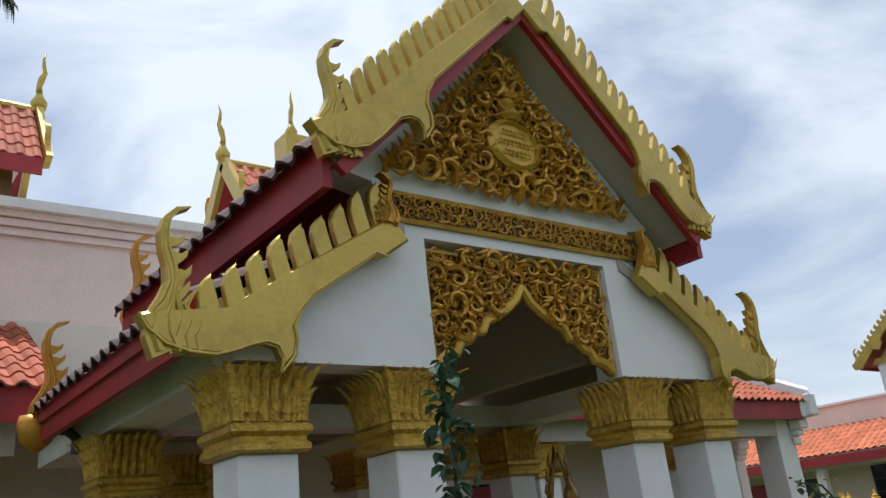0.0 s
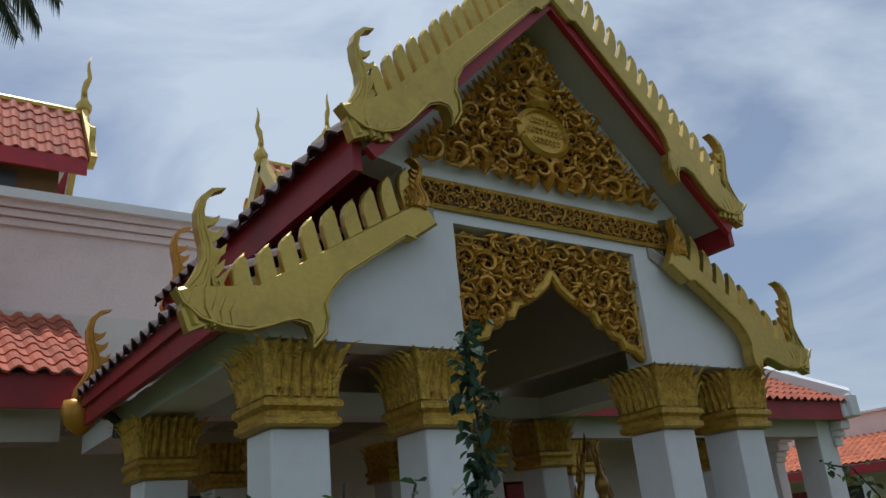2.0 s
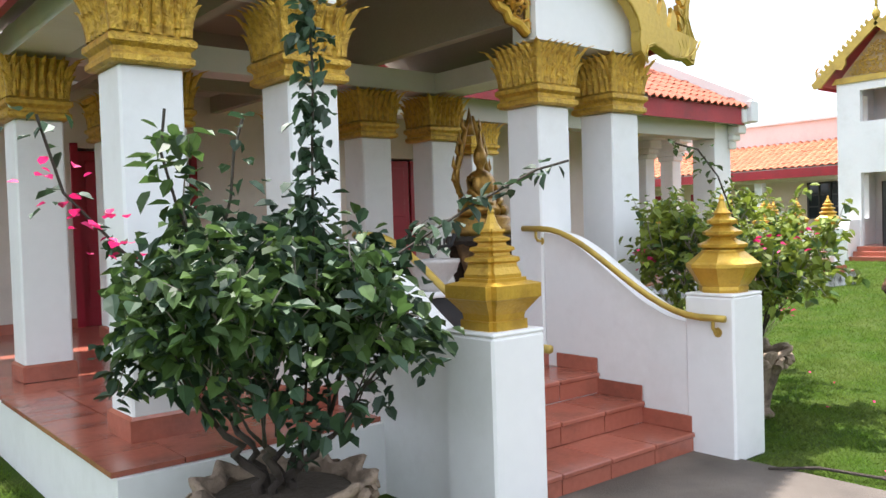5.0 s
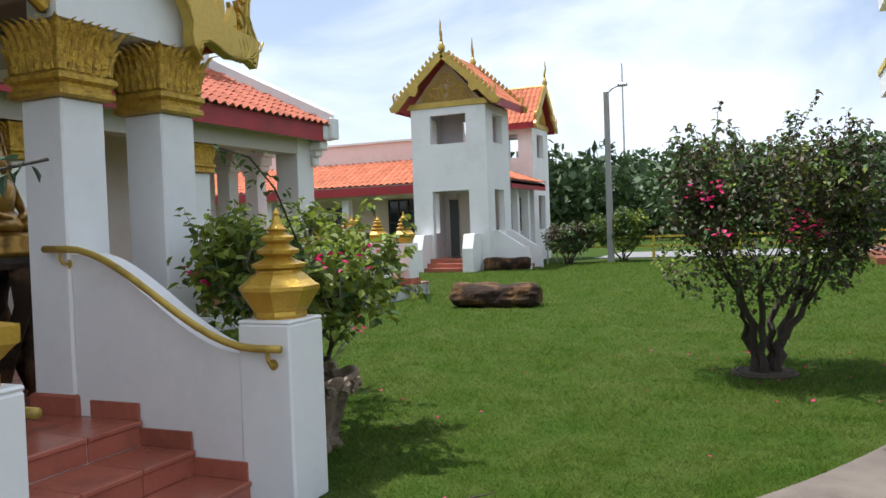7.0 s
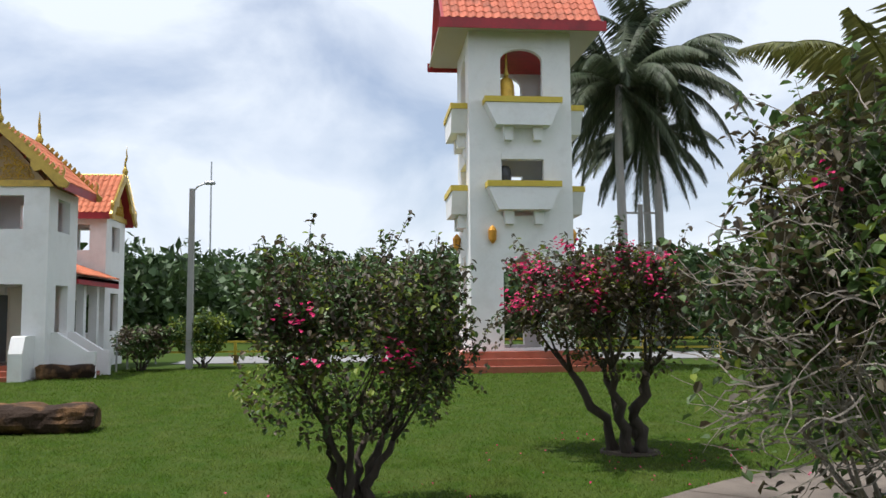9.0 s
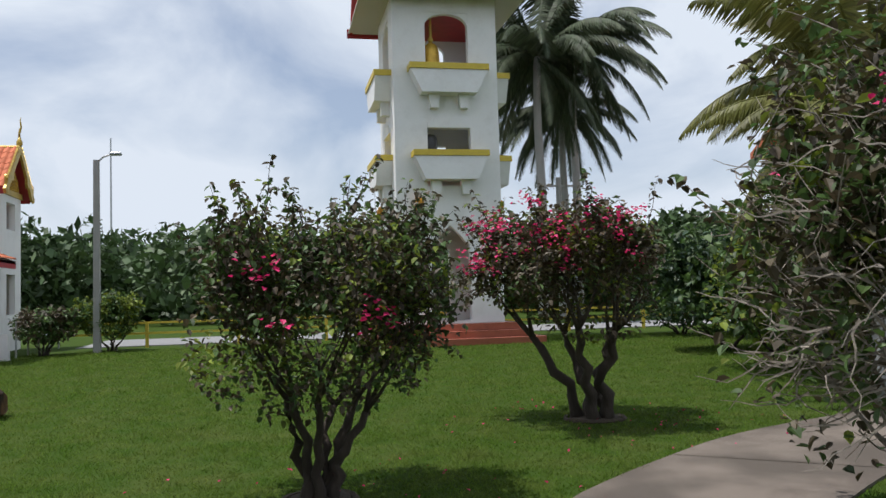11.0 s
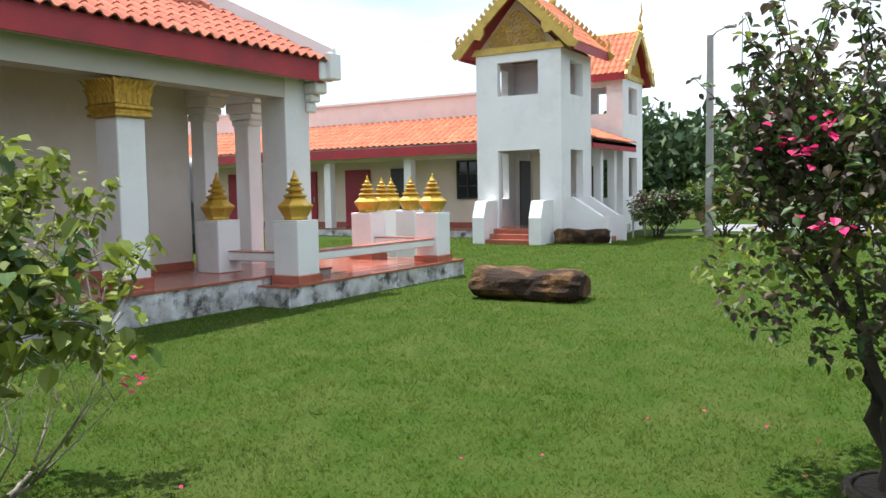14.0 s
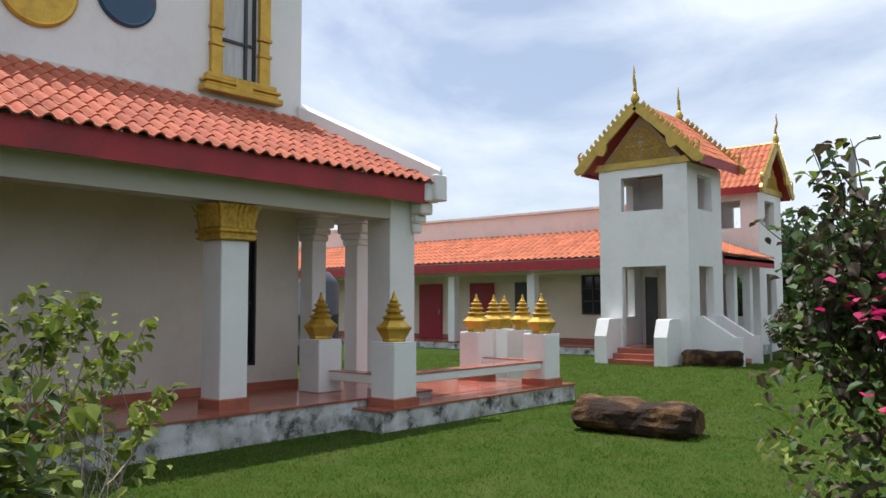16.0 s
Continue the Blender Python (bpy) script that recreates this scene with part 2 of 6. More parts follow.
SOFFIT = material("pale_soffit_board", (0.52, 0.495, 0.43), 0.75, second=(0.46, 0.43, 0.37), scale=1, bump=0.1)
TARMAC = material("pale_road", (0.22, 0.22, 0.22), 0.9, second=(0.16, 0.16, 0.16), scale=0.3, bump=0.3)
YELLOW_GREY = material("weathered_bargeboard_gold", (0.56, 0.40, 0.085), 0.34, 0.5, second=(0.42, 0.29, 0.06), scale=2, bump=0.15, fine=30, grime=(0.24, 0.16, 0.05), grime_amount=0.35, grime_scale=3)

# ---- building blocks ----
def mesh_of(name, bm, mat, smooth=False):
    me = bpy.data.meshes.new(name)
    bmesh.ops.recalc_face_normals(bm, faces=bm.faces)
    bm.to_mesh(me)
    bm.free()
    me.materials.append(mat)
    if smooth:
        me.shade_smooth()
    return me


def part(name, bm, mat, parent=None, label="", smooth=False):
    ob = new(name, mesh_of(name, bm, mat, smooth))
    ob.parent = parent
    if label:
        tagged(ob, label)
    return ob


def thing(name, place, label, category, group="", kind=""):
    ob = new(name)
    ob.matrix_basis = place if isinstance(place, Matrix) else Matrix.Translation(place)
    return tagged(ob, label, category, group, kind)


def structure(name, bm, mat, label, category, smooth=False):
    return tagged(part(name, bm, mat, None, "", smooth), label, category, "", "structure")


def box(bm, x0, x1, y0, y1, z0, z1, bevel=0.0):
    vs = bmesh.ops.create_cube(bm, size=1, matrix=Matrix.Translation(((x0 + x1) / 2, (y0 + y1) / 2, (z0 + z1) / 2)) @ Matrix.Diagonal((x1 - x0, y1 - y0, z1 - z0, 1)))["verts"]
    if bevel:
        edges = {e for v in vs for e in v.link_edges}
        bmesh.ops.bevel(bm, geom=list(edges), offset=bevel, segments=1, affect="EDGES", profile=0.5)
    return bm


def boxed(*a, bevel=0.0):
    return box(bmesh.new(), *a, bevel=bevel)


def prism(bm, outline, depth, place=None):
    """Extrude an outline (u, v) by depth along w; place maps (u, w, v) into the parent's space."""
    place = place or Matrix()
    a = [bm.verts.new(place @ Vector((u, 0, v))) for u, v in outline]
    b = [bm.verts.new(place @ Vector((u, depth, v))) for u, v in outline]
    bm.faces.new(a)
    bm.faces.new(b[::-1])
    for i in range(len(a)):
        j = (i + 1) % len(a)
        bm.faces.new((a[i], b[i], b[j], a[j]))
    return bm


def lathe(bm, profile, sides=24, place=None, square=False, turn=0.0, capped=True):
    """Turn a profile of (radius, z). square: four flat sides, radius measured to the flats."""
    place = place or Matrix()
    n = 4 if square else sides
    k = math.sqrt(2) if square else 1
    rings = []
    for r, z in profile:
        rings.append([bm.verts.new(place @ Vector((r * k * math.cos(turn + (i + (0.5 if square else 0)) * 2 * math.pi / n), r * k * math.sin(turn + (i + (0.5 if square else 0)) * 2 * math.pi / n), z))) for i in range(n)])
    for a, b in zip(rings, rings[1:]):
        for i in range(n):
            bm.faces.new((a[i], a[(i + 1) % n], b[(i + 1) % n], b[i]))
    if capped:
        bm.faces.new(rings[0][::-1])
        bm.faces.new(rings[-1])
    return bm


def tube(bm, points, radii, sides=6):
    """A tapered tube through points."""
    points = [Vector(p) for p in points]
    rings, up = [], Vector((0.31, 0.2, 0.93))
    for i, p in enumerate(points):
        d = (points[min(i + 1, len(points) - 1)] - points[max(i - 1, 0)])
        d = d.normalized() if d.length > 1e-9 else Vector((0, 0, 1))
        a = d.cross(up)
        a = a.normalized() if a.length > 1e-3 else d.orthogonal().normalized()
        b = d.cross(a)
        r = radii[i] if isinstance(radii, (list, tuple)) else radii
        rings.append([bm.verts.new(p + r * (math.cos(2 * math.pi * k / sides) * a + math.sin(2 * math.pi * k / sides) * b)) for k in range(sides)])
    for a, b in zip(rings, rings[1:]):
        for k in range(sides):
            bm.faces.new((a[k], a[(k + 1) % sides], b[(k + 1) % sides], b[k]))
    bm.faces.new(rings[0][::-1])
    bm.faces.new(rings[-1])
    return bm


def pydata(name, verts, faces, mat, parent=None, smooth=False):
    me = bpy.data.meshes.new(name)
    me.from_pydata(verts, [], faces)
    me.materials.append(mat)
    if smooth:
        me.shade_smooth()
    ob = new(name, me)
    ob.parent = parent
    return ob

# ---- ground, path, road ----
CX = 5.30
FLOOR = 0.42
bm = bmesh.new()
bmesh.ops.create_grid(bm, x_segments=2, y_segments=2, size=1200)
ground = structure("ground", bm, GRASS, "mown green lawn reaching to the woods", "lawn")

outer = [(-9, 1.3), (3.5, 1.3), (4.3, 1.55), (4.45, 3.0), (6.2, 3.0), (6.2, 1.3), (6.55, 0.75), (7.2, 0.27), (8.1, -0.22), (9.0, -0.6), (9.95, -1.1), (10.55, -1.75), (11.15, -2.5), (11.9, -3.5), (12.5, -4.9), (12.9, -6.2), (13.2, -9), (13.2, -14)]
inner = [(-9, -0.6), (5.4, -0.6), (6.5, -0.85), (7.7, -1.4), (8.6, -2.0), (9.4, -2.9), (10.2, -4.0), (10.9, -5.4), (11.2, -7), (11.4, -14)]
def rounded(points):
    """Cut the corners of an open line twice, keeping its ends."""
    for _ in range(2):
        cut = [points[0]]
        for (a, b), (c, d) in zip(points, points[1:]):
            cut += [(0.75 * a + 0.25 * c, 0.75 * b + 0.25 * d), (0.25 * a + 0.75 * c, 0.25 * b + 0.75 * d)]
        points = cut + [points[-1]]
    return points
outer, inner = outer[:5] + rounded(outer[5:]), rounded(inner)
def slab_outline(bm, outline, z0, z1):
    a = [bm.verts.new((x, y, z1)) for x, y in outline]
    b = [bm.verts.new((x, y, z0)) for x, y in outline]
    bm.faces.new(a)
    for i in range(len(a)):
        j = (i + 1) % len(a)
        bm.faces.new((a[i], b[i], b[j], a[j]))
    return bm
path = structure("pavement", slab_outline(bmesh.new(), outer + inner[::-1], -0.02, 0.025), CONCRETE, "worn stained concrete garden path with joints", "path")
joints = bmesh.new()
for a, b in (((6.62, 0.68), (5.6, -0.62)), ((8.1, -0.24), (7.5, -1.3)), ((9.6, -0.95), (8.9, -2.25)), ((11.2, -2.6), (10.15, -3.9)), ((4.4, 1.5), (6.2, 1.4)), ((3.4, 1.28), (3.4, -0.58))):
    d = (Vector(b) - Vector(a)).normalized() * 0.008
    w = Vector((-d.y, d.x))
    joints.faces.new([joints.verts.new((*(p + q), 0.0292)) for p, q in ((Vector(a), w), (Vector(b), w), (Vector(b), -w), (Vector(a), -w))])
part("joint", joints, EARTH, path, "dark joint in the concrete")

road = structure("road", boxed(34.5, 40, -60, 7.5, -0.05, 0.03), TARMAC, "pale grey tarmac road beyond the lawn", "road")
rail = thing("road_railing", (0, 0, 0), "low yellow painted railing beside the road", "railing")
for y in range(-28, 8, 3):
    part("post", boxed(33.6, 33.7, y, y + 0.1, 0, 0.85), YELLOW, rail)
for z in (0.45, 0.8):
    part("rail", boxed(33.62, 33.68, -28, 7.5, z, z + 0.07), YELLOW, rail)

# ---- roof tiles ----
def tile_mesh(length, width, mat, name="roof_tile"):
    """One barrel tile, running down -y, width along x."""
    bm = bmesh.new()
    n = 6
    rows = []
    for y, lift in ((0.0, 0.0), (-length, 0.018)):
        rows.append([bm.verts.new((width * (i / n - 0.5), y, lift + 0.055 * math.sin(math.pi * min(1, i / n / 0.72)) * (1 if i / n < 0.72 else 0))) for i in range(n + 1)])
    low = [bm.verts.new((v.co.x, v.co.y, v.co.z - 0.022)) for v in rows[1]]
    for i in range(n):
        bm.faces.new((rows[0][i], rows[0][i + 1], rows[1][i + 1], rows[1][i]))
        bm.faces.new((rows[1][i], rows[1][i + 1], low[i + 1], low[i]))
    bmesh.ops.recalc_face_normals(bm, faces=bm.faces)
    me = bpy.data.meshes.new(name)
    bm.to_mesh(me)
    bm.free()
    me.materials.append(mat)
    return me


def tile_roof(parent, corner, along, down, width, run, mat, single=False, tw=0.2, tl=0.33, within=None):
    """Tiles over a slope: corner is its top corner, along the ridge's way, down the slope's way (unit vectors)."""
    along, down = Vector(along).normalized(), Vector(down).normalized()
    normal = down.cross(along)
    if normal.z < 0:
        normal = -normal
    m = Matrix((along, -down, normal)).transposed().to_4x4()
    nu, nv = round(width / tw), round(run / tl)
    tw, tl = width / nu, run / nv
    me = tile_mesh(tl * 1.08, tw, mat)
    if single:
        for j in range(nv):
            for i in range(nu):
                if within and not within(Vector(corner) + along * tw * (i + 0.5) + down * tl * (j + 0.5)):
                    continue
                ob = new("roof_tile", me)
                ob.parent = parent
                ob.matrix_basis = Matrix.Translation(Vector(corner) + along * tw * (i + 0.5) + down * tl * j + normal * 0.02) @ m @ pose(0, random.uniform(-0.006, 0.006), 0, random.uniform(-0.8, 0.8), random.uniform(-0.8, 0.8), random.uniform(-0.7, 0.7))
        return
    vs, fs = [v.co.copy() for v in me.vertices], [tuple(p.vertices) for p in me.polygons]
    verts, faces = [], []
    for j in range(nv):
        for i in range(nu):
            q = Matrix.Translation(Vector(corner) + along * tw * (i + 0.5) + down * tl * j + normal * 0.02) @ m @ pose(0, 0, 0, random.uniform(-0.8, 0.8), 0, random.uniform(-0.7, 0.7))
            k = len(verts)
            verts += [tuple(q @ v) for v in vs]
            faces += [tuple(a + k for a in f) for f in fs]
    tagged(pydata("roof_tiles", verts, faces, mat, parent), "", "", "", "stuff")


# ---- ornament ----
def scrolls(bm, inside, u0, u1, v0, v1, step, place, seed, mirror=None, depth=0.04):
    """Carved foliage: spiral tendrils and flame leaves wherever inside(u, v)."""
    rng = random.Random(seed)
    rows = int((v1 - v0) / (step * 0.86)) + 1
    for j in range(rows):
        v = v0 + (j + 0.5) * step * 0.86
        u = u0 + (0.5 if j % 2 else 0.15) * step
        while u < u1:
            cu, cv = u + rng.uniform(-0.1, 0.1) * step, v + rng.uniform(-0.1, 0.1) * step
            u += step
            if not inside(cu, cv) or (mirror is not None and cu < mirror - 0.01):
                continue
            sides = [(cu, 1)] + ([(2 * mirror - cu, -1)] if mirror is not None and cu > mirror + 0.02 else [])
            hand = rng.choice((1, -1))
            start, radius = rng.uniform(0, 6.28), step * rng.uniform(0.42, 0.55)
            leaves = [(rng.uniform(0, 6.28), rng.uniform(0.5, 0.9)) for _ in range(7)]
            for c, s in sides:
                pts, rad = [], []
                for k in range(15):
                    t = k / 14
                    a = start + hand * t * 2 * math.pi * 1.1
                    r = radius * (1 - t) ** 0.8 + radius * 0.06
                    pts.append(place @ Vector((c + s * r * math.cos(a), -depth * (0.35 + 0.5 * math.sin(math.pi * t)), cv + r * math.sin(a))))
                    rad.append(radius * (0.05 + 0.24 * (1 - t) * min(1, t * 5) + (0.13 if k > 12 else 0)))
                tube(bm, pts, rad, 5)
                for a, l in leaves:
                    b = place @ Vector((c + s * radius * 0.75 * math.cos(a), -depth * 0.3, cv + radius * 0.75 * math.sin(a)))
                    mid = place @ Vector((c + s * radius * (0.75 + 0.3 * l) * math.cos(a + 0.25), -depth * 0.9, cv + radius * (0.75 + 0.3 * l) * math.sin(a + 0.25)))
                    tip = place @ Vector((c + s * radius * (0.8 + 0.8 * l) * math.cos(a + 0.6), -depth * 0.5, cv + radius * (0.8 + 0.8 * l) * math.sin(a + 0.6)))
                    tube(bm, (b, mid, tip), (radius * 0.1, radius * 0.19, radius * 0.02), 5)
    return bm


def ribbon_outline(spine, widths):
    """The outline of a tapering ribbon along a spine of (u, v)."""
    left, right = [], []
    for i, (u, v) in enumerate(spine):
        a, b = spine[max(i - 1, 0)], spine[min(i + 1, len(spine) - 1)]
        d = Vector((b[0] - a[0], b[1] - a[1])).normalized()
        left.append((u - d.y * widths[i] / 2, v + d.x * widths[i] / 2))
        right.append((u + d.y * widths[i] / 2, v - d.x * widths[i] / 2))
    return left + right[::-1]


def naga_head(name, parent, place, size, mat, thick=0.07):
    """A flame-like serpent crest: a coiled body, a slim S-curved horn and hooked fins; u points outwards."""
    bm = bmesh.new()
    spine = [(-0.1, -0.12), (-0.055, -0.02), (-0.05, 0.08), (-0.085, 0.17), (-0.115, 0.26), (-0.105, 0.36), (-0.075, 0.46), (-0.065, 0.55), (-0.085, 0.63), (-0.14, 0.69), (-0.215, 0.715)]
    widths = [0.2, 0.18, 0.13, 0.09, 0.078, 0.066, 0.056, 0.048, 0.04, 0.028, 0.005]
    prism(bm, [(u * size, v * size) for u, v in ribbon_outline(spine, widths)], thick, place @ Matrix.Translation((0, -thick / 2, 0)))
    # hooked fins on the inner side
    for (u, v), r in (((-0.135, 0.5), 0.026), ((-0.155, 0.41), 0.032), ((-0.175, 0.31), 0.038), ((-0.165, 0.21), 0.042)):
        prism(bm, [((u + 0.055) * size, (v - 1.6 * r) * size), (u * size, (v - r) * size), ((u - 0.04) * size, (v + r * 0.2) * size), ((u - 0.05) * size, (v + r * 1.7) * size), ((u - 0.008) * size, (v + r * 0.7) * size), ((u + 0.055) * size, (v + r) * size)], thick * 0.7, place @ Matrix.Translation((0, -thick * 0.35, 0)))
    # flame locks of the body, with raised rolls
    for k, (u0, h) in enumerate(((-0.2, 0.2), (-0.255, 0.13), (-0.15, 0.28))):
        lock = [(u0, -0.12), (u0 + 0.025, -0.03), (u0 - 0.012, 0.3 * h), (u0 + 0.02, 0.7 * h), (u0 - 0.045, 1.15 * h)]
        prism(bm, [(u * size, v * size) for u, v in ribbon_outline(lock, [0.1, 0.1, 0.075, 0.05, 0.006])], thick * (0.8 - 0.1 * k), place @ Matrix.Translation((0, -thick * (0.4 - 0.05 * k), 0)))
        tube(bm, [place @ Vector((u * size, -thick * 0.47, v * size)) for u, v in lock], [0.018 * size, 0.019 * size, 0.015 * size, 0.01 * size, 0.003 * size], 5)
    for k in (-1, 1):
        tube(bm, [place @ Vector((u * size + k * 0.26 * w * size, -thick / 2, v * size)) for (u, v), w in zip(spine[:9], widths)], [0.11 * w * size + 0.002 for w in widths[:9]], 5)
    return part(name, bm, mat, parent)


def bargeboard(parent, start, angle, length, sign, y, size, teeth, mat, thick=0.09, rise=0.0, hook=0.45):
    """A gilded gable board running down a slope, with its hooked end, flame teeth and serpent crest."""
    ca, sa = math.cos(angle), math.sin(angle)
    # u runs down the slope, v up from it
    place = Matrix(((sign * ca, 0, sign * sa, start[0]), (0, 1, 0, y), (-sa, 0, ca, start[1]), (0, 0, 0, 1)))
    s = size
    L = length
    r = rise
    k = L - hook
    shape = [(0, 0.15), (0, -0.035), (0.22, -0.035), (0.27, 0.02), (k - 0.32, 0.02), (k - 0.2, -0.015), (k - 0.12, -0.07), (k - 0.09, -0.14), (k - 0.03, -0.2), (k + 0.08, -0.225), (k + 0.03, -0.17), (k + 0.015, -0.11), (k + 0.06, -0.055), (k + 0.14, -0.025),
             (L - 0.24, -0.04 + 0.3 * r), (L - 0.12, -0.03 + 0.6 * r), (L - 0.02, 0.02 + 0.9 * r), (L + 0.055, 0.1 + r), (L + 0.09, 0.21 + r), (L + 0.085, 0.29 + r), (L - 0.02, 0.26 + r), (L - 0.14, 0.19 + 0.7 * r), (L - 0.3, 0.16 + 0.2 * r)]
    out_line = [(u, v * s) for u, v in shape]
    board = bmesh.new()
    prism(board, out_line, thick, place)
    front = [e for e in board.edges if all(abs((place.inverted() @ v.co).y) < 1e-4 for v in e.verts)]
    bmesh.ops.bevel(board, geom=front, offset=0.016 * s, segments=1, affect="EDGES", profile=0.5)
    part("board", board, mat, parent)
    rim = bmesh.new()
    tube(rim, [place @ Vector((u, -0.004, v)) for u, v in out_line[2:20]], 0.01 * s, 5)
    part("moulding", rim, mat, parent)
    for i in range(teeth):
        u = 0.04 * s + (L - 0.3 * s) * i / (teeth - 1)
        h = (0.25 + 0.012 * math.sin(i * 1.7)) * s
        w = (L - 0.32 * s) / (teeth - 1) * 0.76
        lean = Vector((-0.62 * sa, 1)).normalized() * h
        shape = [(0, 0), (1, 0), (1, 0.5), (0.93, 0.76), (0.72, 0.93), (0.38, 1.0), (0.02, 1.03), (0.14, 0.9), (0.08, 0.5)]
        tooth = prism(bmesh.new(), [(u + p * w + q * lean.x, 0.13 * s + q * lean.y) for p, q in shape], thick * 0.5, place @ Matrix.Translation((0, 0.012, 0)))
        front = [e for e in tooth.edges if all(abs((place.inverted() @ v.co).y - 0.012) < 1e-4 for v in e.verts)]
        bmesh.ops.bevel(tooth, geom=front, offset=0.009 * s, segments=1, affect="EDGES", profile=0.5)
        part("flame_tooth", tooth, mat, parent)
    tip = place @ Vector((L + 0.07, thick / 2, 0.2 + rise))
    naga_head("serpent_crest", parent, Matrix(((sign, 0, 0, tip.x), (0, 1, 0, tip.y), (0, 0, 1, tip.z), (0, 0, 0, 1))), 0.9 * s, mat, thick * 0.8)


def finial(parent, place, size, mat):
    """A roof-apex finial: a bulb and a tall curved horn."""
    bm = bmesh.new()
    lathe(bm, [(0.05 * size, -0.1 * size), (0.11 * size, 0.0), (0.12 * size, 0.08 * size), (0.07 * size, 0.17 * size), (0.045 * size, 0.24 * size)], 12, place)
    spine = [(0, 0.2), (-0.01, 0.36), (0.02, 0.5), (0.06, 0.6), (0.04, 0.72), (0.03, 0.84), (0.06, 0.97)]
    tube(bm, [place @ Vector((0, -u * size, v * size)) for u, v in spine], [0.05 * size, 0.042 * size, 0.05 * size, 0.035 * size, 0.03 * size, 0.02 * size, 0.004 * size], 8)
    return part("apex_finial", bm, mat, parent, "gilded horn finial", True)


# ---- columns with lotus capitals ----
def capital_bm(half, height):
    mould, petals = bmesh.new(), bmesh.new()
    h = height
    lathe(mould, [(half * 1.18, 0), (half * 1.30, 0.03 * h), (half * 1.30, 0.09 * h), (half * 1.2, 0.12 * h), (half * 1.2, 0.17 * h), (half * 1.36, 0.22 * h), (half * 1.36, 0.28 * h), (half * 1.18, 0.33 * h), (half * 1.14, 0.4 * h), (half * 1.12, 0.55 * h), (half * 1.18, 0.8 * h), (half * 1.3, 0.93 * h)], square=True)
    def petal(m, w, z0, z1, flare):
        n = 5
        prev = None
        for k in range(n + 1):
            t = k / n
            ww = w * (0.9 if t < 0.5 else 0.9 * (1 - ((t - 0.5) / 0.5) ** 1.6)) + 0.002
            o = flare * t ** 2.2 + 0.012
            z = z0 + (z1 - z0) * t - (0.25 * flare if k == n else 0)
            row = [petals.verts.new(m @ Vector(p)) for p in ((-ww / 2, -o + 0.012, z), (-ww * 0.2, -o - 0.006, z), (0, -o - 0.012, z), (ww * 0.2, -o - 0.006, z), (ww / 2, -o + 0.012, z))]
            if prev:
                for i in range(4):
                    petals.faces.new((prev[i], prev[i + 1], row[i + 1], row[i]))
            prev = row
    for side in range(4):
        turn = pose(0, 0, 0, 0, 0, 90 * side)
        base = half * 1.15
        for count, z0, z1, flare, shift in ((6, 0.33, 0.62, 0.028, 0.0), (7, 0.42, 0.84, 0.05, 0.5), (6, 0.55, 1.0, 0.105, 0.0)):
            w = 2 * base / count
            for i in range(count + (1 if shift else 0)):
                x = -base + w * (i + 0.5 - shift)
                petal(turn @ Matrix.Translation((x, -base, 0)), w * 1.0, z0 * h, z1 * h, flare)
        corner = turn @ Matrix.Translation((-base, -base, 0)) @ pose(0, 0, 0, 0, 0, -45)
        petal(corner, 0.075, 0.45 * h, 1.03 * h, 0.15)
        petal(corner, 0.06, 0.33 * h, 0.72 * h, 0.06)
    return mould, petals


def gilt_column(place, half, floor, top, cap_h, label):
    col = thing("column", Matrix.Translation((*place, floor)), label, "column", "lotus-capped columns")
    h = top - cap_h - floor
    part("shaft", boxed(-half, half, -half, half, 0, h, bevel=0.012), WHITE, col)
    sk = lathe(bmesh.new(), [(half + 0.02, 0), (half + 0.02, 0.11), (half + 0.004, 0.125)], square=True)
    part("skirting", sk, CLAY, col, "glazed clay tile skirting")
    mould, petals = capital_bm(half, cap_h)
    cap = part("capital", mould, GILT_LEAF, col, "gilded lotus capital")
    cap.matrix_basis = Matrix.Translation((0, 0, h))
    part("lotus_petals", petals, GILT_LEAF, cap)
    return col


first = gilt_column((CX - 1.95, 4.32), 0.165, FLOOR, 2.78, 0.47, "white square column with a gilded lotus capital under the porch")
for x, y in ((CX - 1.01, 4.32), (CX + 1.01, 4.32), (CX + 1.84, 4.32), (CX - 1.95, 6.6), (CX - 1.01, 6.6), (CX + 1.01, 6.6), (CX + 1.84, 6.6)):
    copy_thing(first, Matrix.Translation((x, y, FLOOR)))
second = gilt_column((12.72, 8.78), 0.2, 0.39, 2.9, 0.47, "white square verandah column with a gilded lotus capital")
for x in (-1.6, 1.5, 4.67, 6.75, 9.6):
    copy_thing(second, Matrix.Translation((x, 8.78, 0.39)))

# ---- porch platform and steps ----
platform = structure("porch_floor", boxed(CX - 2.35, CX + 2.35, 3.67, 8.2, 0, FLOOR - 0.03), WHITE, "white-painted raised porch platform", "platform")
verandah = structure("verandah_floor", boxed(-6, 15.9, 8.2, 10.2, 0, 0.36), STAINED, "raised verandah slab with stained white edge", "platform")
terrace = structure("terrace_floor", boxed(14.3, 18.95, 7.62, 11.2, 0, 0.26), STAINED, "low terrace slab with mould-stained white edge", "terrace")

